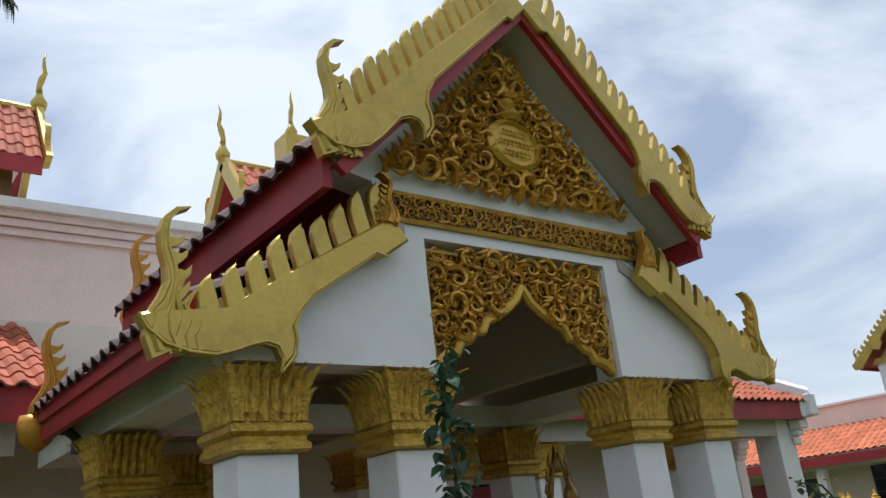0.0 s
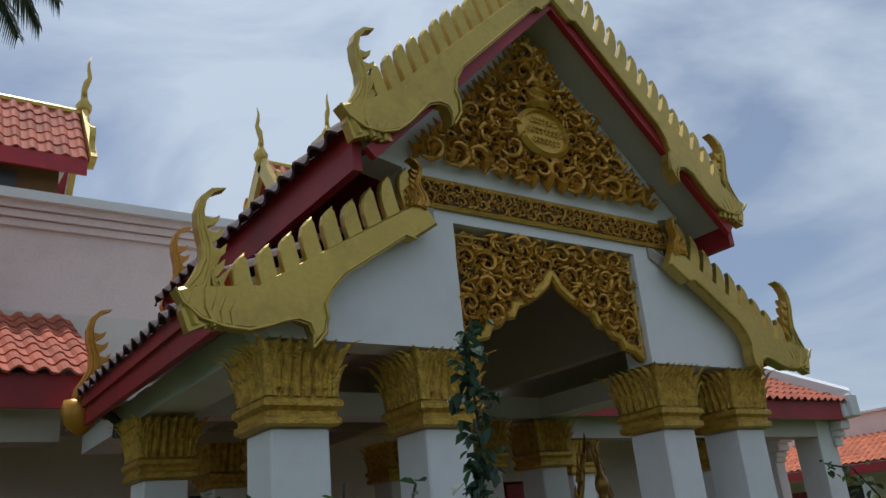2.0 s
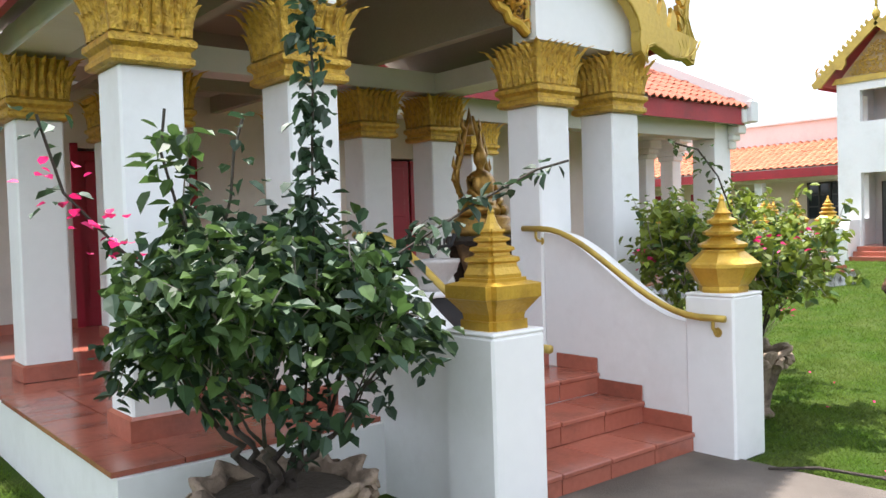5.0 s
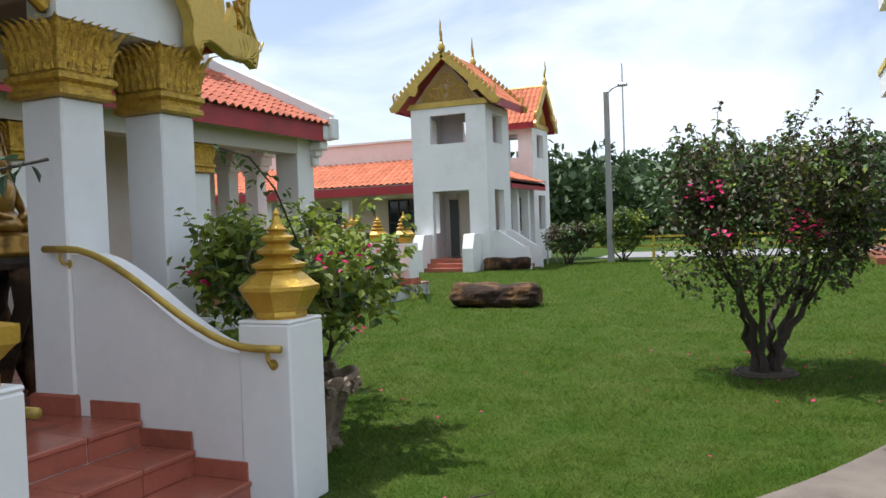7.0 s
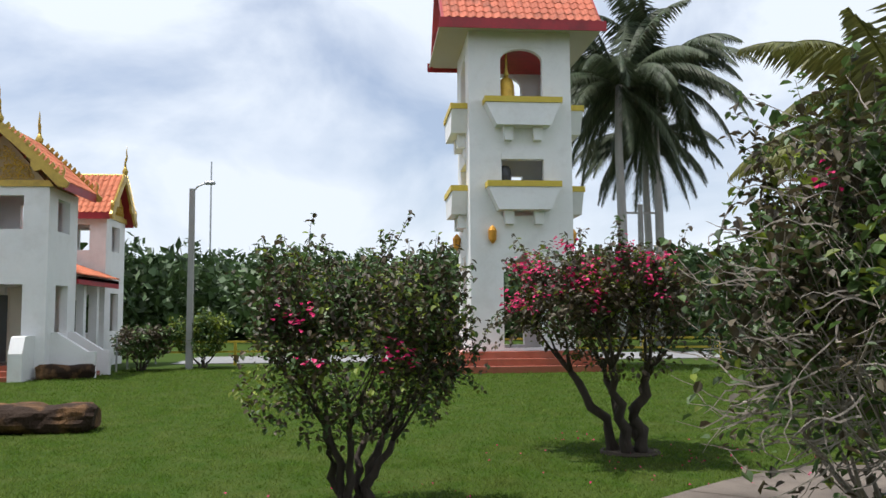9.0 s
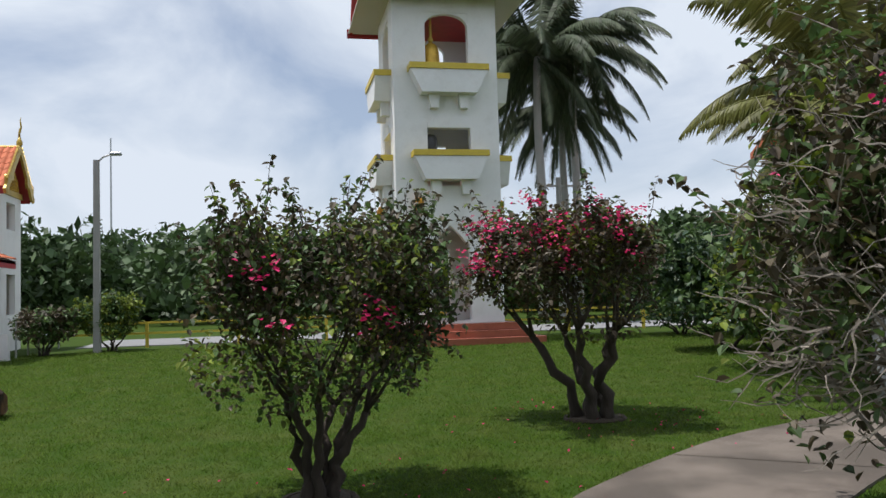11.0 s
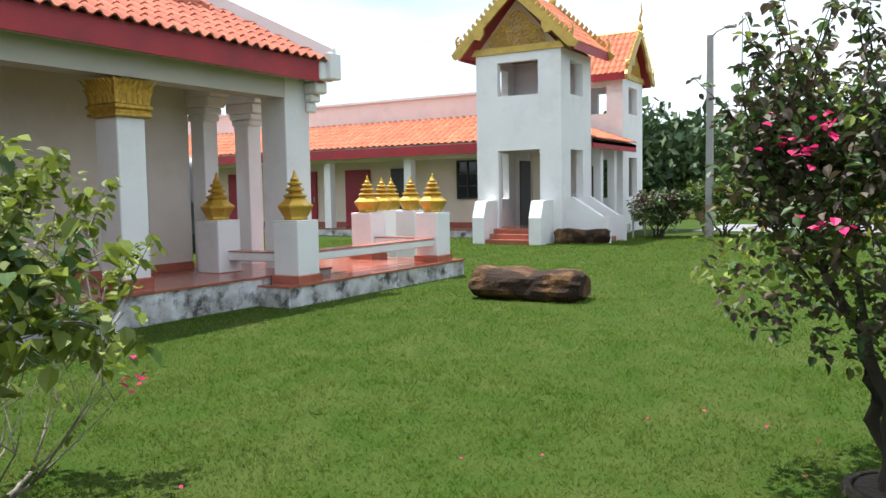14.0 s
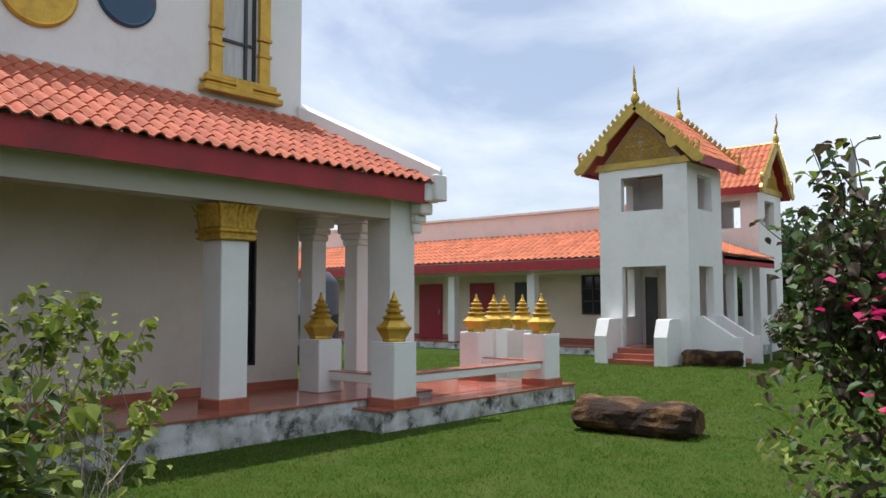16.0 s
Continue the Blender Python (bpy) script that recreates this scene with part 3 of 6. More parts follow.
def floor_tiles(parent, x0, x1, y0, y1, z, size, skip=None):
    nx, ny = max(1, round((x1 - x0) / size)), max(1, round((y1 - y0) / size))
    sx, sy = (x1 - x0) / nx, (y1 - y0) / ny
    me = mesh_of("floor_tile", boxed(-sx / 2 + 0.003, sx / 2 - 0.003, -sy / 2 + 0.003, sy / 2 - 0.003, 0, 0.026), CLAY)
    for i in range(nx):
        for j in range(ny):
            ob = new("floor_tile", me)
            ob.parent = parent
            ob.matrix_basis = Matrix.Translation((x0 + (i + 0.5) * sx, y0 + (j + 0.5) * sy, z + random.uniform(0, 0.0012)))

XL, XR = 4.57, 6.16
stairs = thing("porch_steps", (0, 0, 0), "three terracotta-tiled steps up to the porch", "steps")
for i, (y, z) in enumerate(((2.93, 0.14), (3.30, 0.28), (3.67, 0.42))):
    part("riser", boxed(XL + 0.004, XR - 0.004, y, 3.67 if i < 2 else 3.69, 0 if i == 0 else z - 0.14, z - 0.03), CLAY, stairs)
    for k in range(4):
        w = (XR - XL) / 4
        part("tread_tile", boxed(XL + w * k + 0.004, XL + w * (k + 1) - 0.003, y - 0.018, y + (0.372 if i < 2 else 0.34), z - 0.03, z, bevel=0.006), CLAY, stairs)
    for k in range(4):
        w = (XR - XL) / 4
        part("riser_tile", boxed(XL + w * k + 0.004, XL + w * (k + 1) - 0.003, y - 0.006, y + 0.002, z - 0.136, z - 0.032), CLAY, stairs)
    for x in (XL + 0.003, XR - 0.018):
        part("side_skirting", boxed(x, x + 0.015, y, y + 0.37, z, z + 0.1, bevel=0.003), CLAY, stairs)

# stair walls, pedestals, rails
def stair_wall(x0, x1, label):
    w = thing("stair_wall", (0, 0, 0), label, "wall")
    pts = []
    for k in range(17):
        t = k / 16
        y = 2.95 + 1.2 * t
        s = t * t * (3 - 2 * t)
        pts.append((y, 0.82 + 0.56 * s))
    outline = [(2.95, 0)] + pts + [(4.15, 0)]
    m = Matrix(((0, 1, 0, x0), (1, 0, 0, 0), (0, 0, 1, 0), (0, 0, 0, 1)))
    part("body", prism(bmesh.new(), outline, x1 - x0, m), WHITE, w)
    return w
stair_wall(XR + 0.005, XR + 0.2, "white plastered stair wall with a swept curved top")
stair_wall(XL - 0.2, XL - 0.005, "white plastered stair wall beside the steps, swept top")

def redented(bm, profile, notch=0.2):
    """A square profile with notched corners, twelve sides round."""
    rings = []
    for r, z in profile:
        q = r * (1 - notch)
        flat = [(r, -q), (r, q), (q, q), (q, r), (-q, r), (-q, q), (-r, q), (-r, -q), (-q, -q), (-q, -r), (q, -r), (q, -q)]
        rings.append([bm.verts.new((u, v, z)) for u, v in flat])
    for a, b in zip(rings, rings[1:]):
        for i in range(12):
            bm.faces.new((a[i], a[(i + 1) % 12], b[(i + 1) % 12], b[i]))
    bm.faces.new(rings[0][::-1])
    bm.faces.new(rings[-1])
    return bm

SPIRE = [(0.108, 0.372), (0.125, 0.385), (0.122, 0.404), (0.082, 0.416), (0.078, 0.432), (0.102, 0.446), (0.1, 0.462), (0.066, 0.474), (0.062, 0.488), (0.082, 0.501), (0.08, 0.516), (0.05, 0.528), (0.05, 0.54), (0.064, 0.552), (0.06, 0.566), (0.036, 0.6), (0.02, 0.65), (0.022, 0.665), (0.004, 0.70)]

RINGS = [(0.13, 0.305), (0.172, 0.322), (0.176, 0.343), (0.11, 0.37), (0.085, 0.392), (0.138, 0.412), (0.14, 0.432), (0.088, 0.456), (0.066, 0.476), (0.106, 0.494), (0.108, 0.513), (0.068, 0.534), (0.05, 0.55), (0.078, 0.564), (0.06, 0.566)]

def stupa(place, size, label, mat=None, eight=True):
    t = thing("stupa_finial", Matrix.Translation(place) @ Matrix.Diagonal((size, size, size, 1)), label, "ornament", "gilded stupa ornaments")
    m = mat or GOLD
    if eight:
        turn = math.pi / 8
        part("base_bowl", lathe(bmesh.new(), [(0.165, 0), (0.175, 0.02), (0.17, 0.045), (0.185, 0.06), (0.25, 0.165), (0.262, 0.18), (0.262, 0.205), (0.235, 0.22), (0.16, 0.285), (0.15, 0.29), (0.15, 0.305)], 8, turn=turn), m, t)
        part("ringed_spire", lathe(bmesh.new(), RINGS, 8, turn=turn), m, t)
    else:
        part("base_block", redented(bmesh.new(), [(0.15, 0), (0.15, 0.05), (0.135, 0.055), (0.14, 0.09), (0.205, 0.175), (0.215, 0.18), (0.215, 0.255), (0.15, 0.272), (0.15, 0.29)]), m, t)
        part("neck", redented(bmesh.new(), [(0.128, 0.29), (0.128, 0.312), (0.112, 0.35), (0.108, 0.372)]), m, t)
        part("ringed_spire", redented(bmesh.new(), SPIRE[:15]), m, t)
    part("spike", lathe(bmesh.new(), SPIRE[14:], 10), m, t)
    return t

def pedestal(x, y, half, h, label, group="white pedestals", z0=0.0):
    t = thing("pedestal", (x, y, z0), label, "pedestal", group)
    part("block", boxed(-half, half, -half, half, 0, h - z0 - 0.02, bevel=0.012), WHITE, t)
    part("cap", boxed(-half, half, -half, half, h - z0 - 0.022, h - z0, bevel=0.009), WHITE, t)
    return t
pedestal(XL - 0.165, 2.80, 0.165, 0.975, "white plastered gate pedestal beside the steps")
pedestal(XR + 0.155, 2.80, 0.165, 1.0, "white plastered gate pedestal beside the steps")
stupa((XL - 0.165, 2.80, 0.975), 0.81, "gold-painted stepped stupa ornament with notched corners on a pedestal", None, False)
stupa((XR + 0.155, 2.80, 1.0), 0.85, "gold-painted stepped stupa ornament on a white pedestal")

def handrail(x, side):
    t = thing("handrail", (0, 0, 0), "swept gold-painted handrail on brackets", "handrail")
    pts = [(x, 2.66, 0.86), (x, 2.74, 0.86)]
    for k in range(15):
        u = k / 14
        s = u * u * (3 - 2 * u)
        pts.append((x, 2.82 + 1.3 * u, 0.86 + 0.55 * s))
    pts += [(x, 4.3, 1.415)]
    part("rail", tube(bmesh.new(), pts, 0.021, 10), DULL_GOLD, t, "", True)
    for y, z in ((2.74, 0.86), (4.17, 1.41)):
        b = bmesh.new()
        tube(b, [(x, y, z - 0.015), (x, y, z - 0.06), (x + side * 0.02, y, z - 0.085), (x + side * 0.052, y, z - 0.09)], 0.011, 6)
        lathe(b, [(0.03, 0), (0.03, 0.008)], 10, Matrix.Translation((x + side * 0.056, y, z - 0.09)) @ pose(0, 0, 0, 0, -90 * side, 0))
        part("bracket", b, DULL_GOLD, t)
handrail(XR - 0.06, 1)
handrail(XL + 0.06, -1)

# ---- porch gable ----
F = 4.15
W0 = 0.84
gable = thing("porch_gable", (0, 0, 0), "white gabled porch front with gilded bargeboards and carved pediment", "gable", kind="structure")
outline = [(-2.12, 2.78), (-W0, 2.78), (-W0, 3.62), (W0, 3.62), (W0, 2.78), (2.12, 2.78), (2.2, 2.92), (1.2, 3.62), (1.2, 3.95), (1.45, 4.0), (0, 5.38), (-1.45, 4.0), (-1.2, 3.95), (-1.2, 3.62), (-2.2, 2.92)]
part("gable_wall", prism(bmesh.new(), [(CX + u, v) for u, v in outline], 0.24, Matrix.Translation((0, F, 0))), WHITE, gable)
AU = math.atan2(1.56, 1.6)
AL = math.atan2(0.87, 1.28)
for sign in (-1, 1):
    bargeboard(gable, (CX, 5.43), AU, 2.2, sign, 3.76, 1.0, 15, YELLOW_GREY, hook=0.6)
    bargeboard(gable, (CX + sign * 1.08, 3.55), AL, 1.56, sign, 4.0, 1.0, 9, YELLOW_GREY, rise=0.1)
for sign in (-1, 1):
    top = Matrix(((-sign * 0.8, 0, 0, CX + sign * 1.14), (0, 1, 0, 4.02), (0, 0, 0.62, 3.66), (0, 0, 0, 1)))
    naga_head("inner_crest", gable, top, 0.62, CARVED, 0.07)
finial(gable, Matrix.Translation((CX, 3.8, 5.72)), 1.0, YELLOW_GREY)
# dark sheet behind the frieze, coloured as the shade between its scrolls
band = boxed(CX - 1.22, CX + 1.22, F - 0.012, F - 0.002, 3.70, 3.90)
part("band_shade_back", band, BROWN_GILT_AND_SHADE, gable)
bm = bmesh.new()
scrolls(bm, lambda u, v: True, -1.2, 1.2, 3.735, 3.875, 0.085, Matrix.Translation((CX, F - 0.012, 0)), 4, mirror=0.0, depth=0.022)
part("carved_band", bm, CARVED, gable, "gilded carved frieze")
bm = bmesh.new()
for z in (3.705, 3.72, 3.885, 3.9):
    tube(bm, [(CX - 1.22, F - 0.02, z), (CX + 1.22, F - 0.02, z)], 0.01, 6)
part("frieze_moulding", bm, GOLD, gable)
# pediment carving
def in_triangle(u, v):
    return v > 4.06 + 0.05 * math.sin(u * 16) * 0.5 and abs(u) < 1.08 * (5.2 - v) / 1.13
# dark backing paints in the shade behind the pediment foliage
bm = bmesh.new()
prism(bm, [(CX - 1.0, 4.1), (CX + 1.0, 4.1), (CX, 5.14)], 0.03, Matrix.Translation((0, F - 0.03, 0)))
part("pediment_shade_back", bm, BROWN_GILT_AND_SHADE, gable)
bm = scrolls(bmesh.new(), lambda u, v: in_triangle(u, v) and (u / 0.26) ** 2 + ((v - 4.42) / 0.2) ** 2 > 1, -1.1, 1.1, 4.02, 5.2, 0.19, Matrix.Translation((CX, F - 0.03, 0)), 7, mirror=0.0, depth=0.09)
scrolls(bm, lambda u, v: in_triangle(u, v) and (u / 0.26) ** 2 + ((v - 4.42) / 0.2) ** 2 > 1, -1.1, 1.1, 4.02, 5.2, 0.1, Matrix.Translation((CX, F - 0.03, 0)), 17, mirror=0.0, depth=0.045)
part("carved_pediment", bm, CARVED, gable, "gilded carved foliage")
bm = bmesh.new()
for k in range(22):
    t = k / 21
    for s in (-1, 1):
        u, v = s * 1.12 * (1 - t), 4.05 + 1.17 * t
        q = Matrix.Translation((CX + u, F - 0.03, v)) @ pose(0, 0, 0, 0, s * 32, 0)
        tube(bm, [q @ Vector((0, 0, -0.03)), q @ Vector((0, -0.03, 0.02)), q @ Vector((0, -0.015, 0.085))], (0.025, 0.026, 0.004), 5)
for k in range(15):
    u = -0.98 + 1.96 * k / 14
    q = Matrix.Translation((CX + u, F - 0.03, 4.09 - 0.05 * math.cos(u * 2.2)))
    tube(bm, [q @ Vector((0, 0, 0.04)), q @ Vector((0, -0.04, -0.01)), q @ Vector((0, -0.015, -0.075))], (0.04, 0.05, 0.005), 6)
part("flame_border", bm, CARVED, gable)
bm = bmesh.new()
lathe(bm, [(0.255, 0), (0.255, 0.02), (0.215, 0.035), (0.2, 0.02), (0.0, 0.028)], 28, Matrix.Translation((CX, F - 0.05, 4.42)) @ pose(0, 0, 0, 90, 0, 0) @ Matrix.Diagonal((1, 0.8, 2, 1)))
for k in range(9):
    u = -0.15 + 0.0375 * k
    for j, v in enumerate((4.5, 4.42, 4.34)):
        if abs(u) < (0.15, 0.17, 0.12)[j]:
            tube(bm, [(CX + u, F - 0.11, v - 0.02), (CX + u + 0.012, F - 0.115, v), (CX + u - 0.004, F - 0.11, v + 0.024)], 0.009, 5)
for v, r in ((4.66, 0.11), (4.76, 0.085), (4.86, 0.06), (4.95, 0.035)):
    lathe(bm, [(r * 0.7, 0), (r, 0.03), (r * 0.8, 0.07), (r * 0.3, 0.1)], 12, Matrix.Translation((CX, F - 0.05, v - 0.04)))
part("medallion", bm, GOLD, gable, "gilded oval medallion under a tiered crown")
# arch brackets
edge = [(0, 3.37), (0.07, 3.27), (0.16, 3.2), (0.27, 3.14), (0.36, 3.10), (0.40, 3.03), (0.47, 3.02), (0.53, 2.96), (0.60, 2.94), (0.63, 2.88), (0.72, 2.86), (0.80, 2.80)]
def above_edge(u, v):
    a = abs(u)
    for (p, q), (r, s) in zip(edge, edge[1:]):
        if p <= a <= r:
            return v > q + (s - q) * (a - p) / (r - p) + 0.055 and v < 3.55
    return False
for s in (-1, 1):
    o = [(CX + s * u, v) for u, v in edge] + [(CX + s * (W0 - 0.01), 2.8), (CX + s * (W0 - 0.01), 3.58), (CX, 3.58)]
    # bracket board coloured dark for the shade behind its carving
    bracket = part("arch_bracket", prism(bmesh.new(), o if s > 0 else o[::-1], 0.03, Matrix.Translation((0, F + 0.07, 0))), BROWN_GILT_AND_SHADE, gable)
    part("bracket_edge", tube(bmesh.new(), [(CX + s * u, F + 0.055, v + 0.02) for u, v in edge], 0.036, 8), GOLD, bracket, "gilded cusped edge")
    part("bracket_frame", tube(bmesh.new(), [(CX + s * (W0 - 0.03), F + 0.055, 2.82), (CX + s * (W0 - 0.03), F + 0.055, 3.56), (CX, F + 0.055, 3.56)], 0.02, 6), DULL_GOLD, bracket)
    bm = scrolls(bmesh.new(), lambda u, v: above_edge(u, v) and u * s > 0.02 and abs(u) < W0 - 0.05, -W0, W0, 2.84, 3.6, 0.18, Matrix.Translation((CX, F + 0.07, 0)), 9, depth=0.07)
    scrolls(bm, lambda u, v: above_edge(u, v) and u * s > 0.02 and abs(u) < W0 - 0.05, -W0, W0, 2.84, 3.6, 0.095, Matrix.Translation((CX, F + 0.07, 0)), 19, depth=0.035)
    part("bracket_carving", bm, CARVED, bracket)

# porch roof
roof = thing("porch_roof", (0, 0, 0), "two-tiered tiled porch roof with red fascias and white soffit", "roof", kind="structure")
for s in (-1, 1):
    up = [(CX, 5.47), (CX + s * 1.70, 3.94), (CX + s * 1.64, 3.86), (CX, 5.36)]
    part("upper_slope", prism(bmesh.new(), up, 3.6, Matrix.Translation((0, 3.86, 0))), SOFFIT, roof)
    part("red_verge", prism(bmesh.new(), [(CX, 5.45), (CX + s * 1.66, 3.83), (CX + s * 1.60, 3.77), (CX, 5.33)], 0.05, Matrix.Translation((0, 3.80, 0))), RED, roof)
    part("upper_fascia", boxed(min(CX + s * 1.72, CX + s * 1.66), max(CX + s * 1.72, CX + s * 1.66), 3.86, 7.45, 3.70, 4.0), RED, roof)
    lo = [(CX + s * 1.0, 3.70), (CX + s * 2.36, 3.02), (CX + s * 2.36, 2.94), (CX + s * 1.0, 3.60)]
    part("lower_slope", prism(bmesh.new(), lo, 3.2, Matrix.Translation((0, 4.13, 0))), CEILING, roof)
    part("lower_fascia", boxed(min(CX + s * 2.39, CX + s * 2.335), max(CX + s * 2.39, CX + s * 2.335), 4.1, 7.3, 2.975, 3.11), RED, roof)
    part("lower_fascia", boxed(min(CX + s * 2.36, CX + s * 2.31), max(CX + s * 2.36, CX + s * 2.31), 4.1, 7.3, 2.84, 2.972), RED, roof)
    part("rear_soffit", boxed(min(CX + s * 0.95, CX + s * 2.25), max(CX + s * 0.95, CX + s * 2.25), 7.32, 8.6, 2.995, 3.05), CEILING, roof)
    part("side_wall", boxed(min(CX + s * 1.02, CX + s * 1.16), max(CX + s * 1.02, CX + s * 1.16), 4.39, 7.44, 3.6, 4.3), RED if s < 0 else WHITE, roof)
    part("beam", boxed(min(CX + s * 1.75, CX + s * 2.1), max(CX + s * 1.75, CX + s * 2.1), 4.39, 8.6, 2.785, 2.98), WHITE, roof)
    da, dl = Vector((s * 1.7, 0, -1.53)).normalized(), Vector((s * 1.38, 0, -0.66)).normalized()
    tile_roof(roof, (CX, 3.88, 5.50), (0, 1, 0), da, 3.55, 2.36, DARK_TILE, tw=0.22)
    tile_roof(roof, (CX + s * 1.0, 4.14, 3.71), (0, 1, 0), dl, 3.15, 1.54, DARK_TILE, tw=0.2)
    for x, y, z0, k in ((1.70, 7.46, 3.98, 1.05), (2.42, 7.36, 3.04, 1.1)):
        naga_head("eave_crest", roof, Matrix(((s, 0, 0, CX + s * x), (0, 1, 0, y), (0, 0, 1, z0), (0, 0, 0, 1))), k, ORANGE_GOLD, 0.09)
    part("eave_end", lathe(bmesh.new(), [(0.03, -0.2), (0.12, -0.12), (0.15, 0.0), (0.13, 0.08)], 12, Matrix.Translation((CX + s * 2.38, 7.36, 2.97)) @ Matrix.Diagonal((1, 0.6, 1, 1))), ORANGE_GOLD, roof, "gilded eave end", True)
part("rear_gable", prism(bmesh.new(), [(CX, 5.42), (CX - 1.62, 3.86), (CX + 1.62, 3.86)], 0.06, Matrix.Translation((0, 7.38, 0))), WHITE, roof)
part("soffit_vent", prism(bmesh.new(), [(2.97, 2.952), (3.2, 3.062), (3.2, 3.046), (2.97, 2.936)], 0.46, Matrix.Translation((0, 5.28, 0))), DARK, roof, "dark vent grille in the soffit")
part("gutter_outlet", tube(bmesh.new(), [(2.97, 7.16, 2.92), (3.1, 7.16, 2.9), (3.17, 7.16, 2.84), (3.17, 7.16, 2.72)], 0.04, 8), DARK, roof, "black gutter outlet")
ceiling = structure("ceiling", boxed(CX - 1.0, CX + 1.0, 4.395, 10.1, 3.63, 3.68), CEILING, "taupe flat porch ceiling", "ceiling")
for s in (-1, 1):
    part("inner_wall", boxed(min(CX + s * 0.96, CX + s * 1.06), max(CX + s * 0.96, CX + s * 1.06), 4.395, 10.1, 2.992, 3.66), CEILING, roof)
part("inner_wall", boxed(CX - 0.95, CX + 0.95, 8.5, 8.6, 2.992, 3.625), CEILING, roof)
part("crossbeam", boxed(CX - 2.1, CX + 2.1, 6.45, 6.75, 2.785, 2.99), WHITE, roof)

# ---- main hall ----
hall = thing("wall_hall", (0, 0, 0), "white plastered hall front above a tiled verandah roof", "wall", kind="structure")
def wall_with_holes(bm, x0, x1, z0, z1, y0, y1, holes):
    xs = sorted({x0, x1, *[h[0] for h in holes], *[h[1] for h in holes]})
    for a, b in zip(xs, xs[1:]):
        z = z0
        for h in sorted((h for h in holes if h[0] <= a and h[1] >= b), key=lambda h: h[2]):
            if h[2] > z:
                box(bm, a, b, y0, y1, z, h[2])
            z = h[3]
        if z < z1:
            box(bm, a, b, y0, y1, z, z1)
    bmesh.ops.remove_doubles(bm, verts=bm.verts, dist=1e-5)
    return bm
DOORS = ((4.6, 6.0, 0.36, 2.5), (8.9, 10.2, 0.36, 2.5))
lower_wall = wall_with_holes(bmesh.new(), -6, 15.0, 0.36, 4.6, 10.16, 10.4, [*DOORS, (13.9, 14.2, 0.75, 2.62) ])
part("lower_wall", lower_wall, HALL_WALL, hall)
part("upper_wall", wall_with_holes(bmesh.new(), 6.4, 15.05, 4.6, 6.75, 10.2, 10.44, [(13.55, 14.2, 4.95, 6.6)]), WHITE, hall)
part("low_parapet", boxed(-6, 6.4, 10.2, 10.44, 4.6, 5.9), PINKISH, hall, "cream pink parapet wall")
for z, d in ((5.62, 0.05), (5.72, 0.09), (5.82, 0.13)):
    part("cornice", boxed(-6, 6.4, 10.2 - d, 10.2 - 0.002, z, z + 0.09), PINKISH, hall)
part("coping", boxed(-6, 6.4, 10.0, 10.5, 5.91, 6.03), WHITE, hall)
part("hall_side", boxed(14.8, 15.05, 10.45, 22, 0.36, 6.75), WHITE, hall)
part("hall_rear", boxed(-6, 14.8, 21.8, 22, 0, 6.0), WHITE, hall)
part("hall_end", boxed(-6.2, -6.0, 10.2, 22, 0, 6.0), WHITE, hall)
part("hall_top", boxed(-6, 14.8, 10.45, 21.8, 5.5, 5.6), GREY, hall)
part("skirting", boxed(-6, 4.55, 10.13, 10.158, 0.36, 0.5), CLAY, hall)
part("skirting", boxed(10.25, 15.0, 10.13, 10.158, 0.36, 0.5), CLAY, hall)
for i, (x0, x1, z0, z1) in enumerate(DOORS):
    d = thing("door_%d" % (i + 1), (0, 0, 0), "closed red painted double door of the hall", "door", "hall doors", "structure")
    for k in (0, 1):
        a = x0 + (x1 - x0) / 2 * k
        leaf = part("leaf", boxed(a + 0.02, a + (x1 - x0) / 2 - 0.02, 10.24, 10.29, z0 + 0.02, z1 - 0.03, bevel=0.005), RED_DOOR, d)
        for zz in (0.25, 1.25):
            part("panel", boxed(a + 0.12, a + (x1 - x0) / 2 - 0.12, 10.225, 10.2395, z0 + zz, z0 + zz + 0.75, bevel=0.006), RED_DOOR, leaf)
    for a in (x0 - 0.06, x1 - 0.02):
        part("jamb", boxed(a, a + 0.08, 10.12, 10.3, z0, z1 + 0.05), RED_DOOR, d)
for x0, x1 in ((13.9, 14.2),):
    w = thing("window_1", (0, 0, 0), "tall narrow dark window in the hall wall", "window", "hall windows", "structure")
    part("pane", boxed(x0 + 0.03, x1 - 0.03, 10.22, 10.235, 0.78, 2.59), GLASS, w)
    for a in (x0, x1 - 0.035):
        part("frame", boxed(a, a + 0.035, 10.15, 10.26, 0.75, 2.62), DARK, w)
    for z in (0.75, 1.65, 2.59):
        part("rail", boxed(x0 + 0.035, x1 - 0.035, 10.2, 10.26, z, z + 0.035), DARK, w)

# gilded upper window
win = thing("window_3", (0, 0, 0), "tall window in an ornate gilded surround", "window", kind="structure")
part("pane", boxed(13.58, 14.17, 10.27, 10.285, 4.95, 6.6), PANE, win)
for x in (13.55, 14.0, 14.15):
    part("mullion", boxed(x, x + 0.045, 10.23, 10.268, 4.95, 6.6), DARK, win)
for z in (5.5,):
    part("transom", boxed(13.58, 14.17, 10.235, 10.266, z, z + 0.04), DARK, win)
for x in (13.36, 14.2):
    post = bmesh.new()
    for z, w, h in ((4.94, 0.0, 0.42), (5.36, 0.02, 0.05), (5.41, -0.01, 0.2), (5.61, 0.02, 0.05), (5.66, 0.0, 1.0)):
        box(post, x - w, x + 0.19 + w, 10.12 - w, 10.2, z, z + h, bevel=0.008)
    part("surround_post", post, GOLD, win)
bm = bmesh.new()
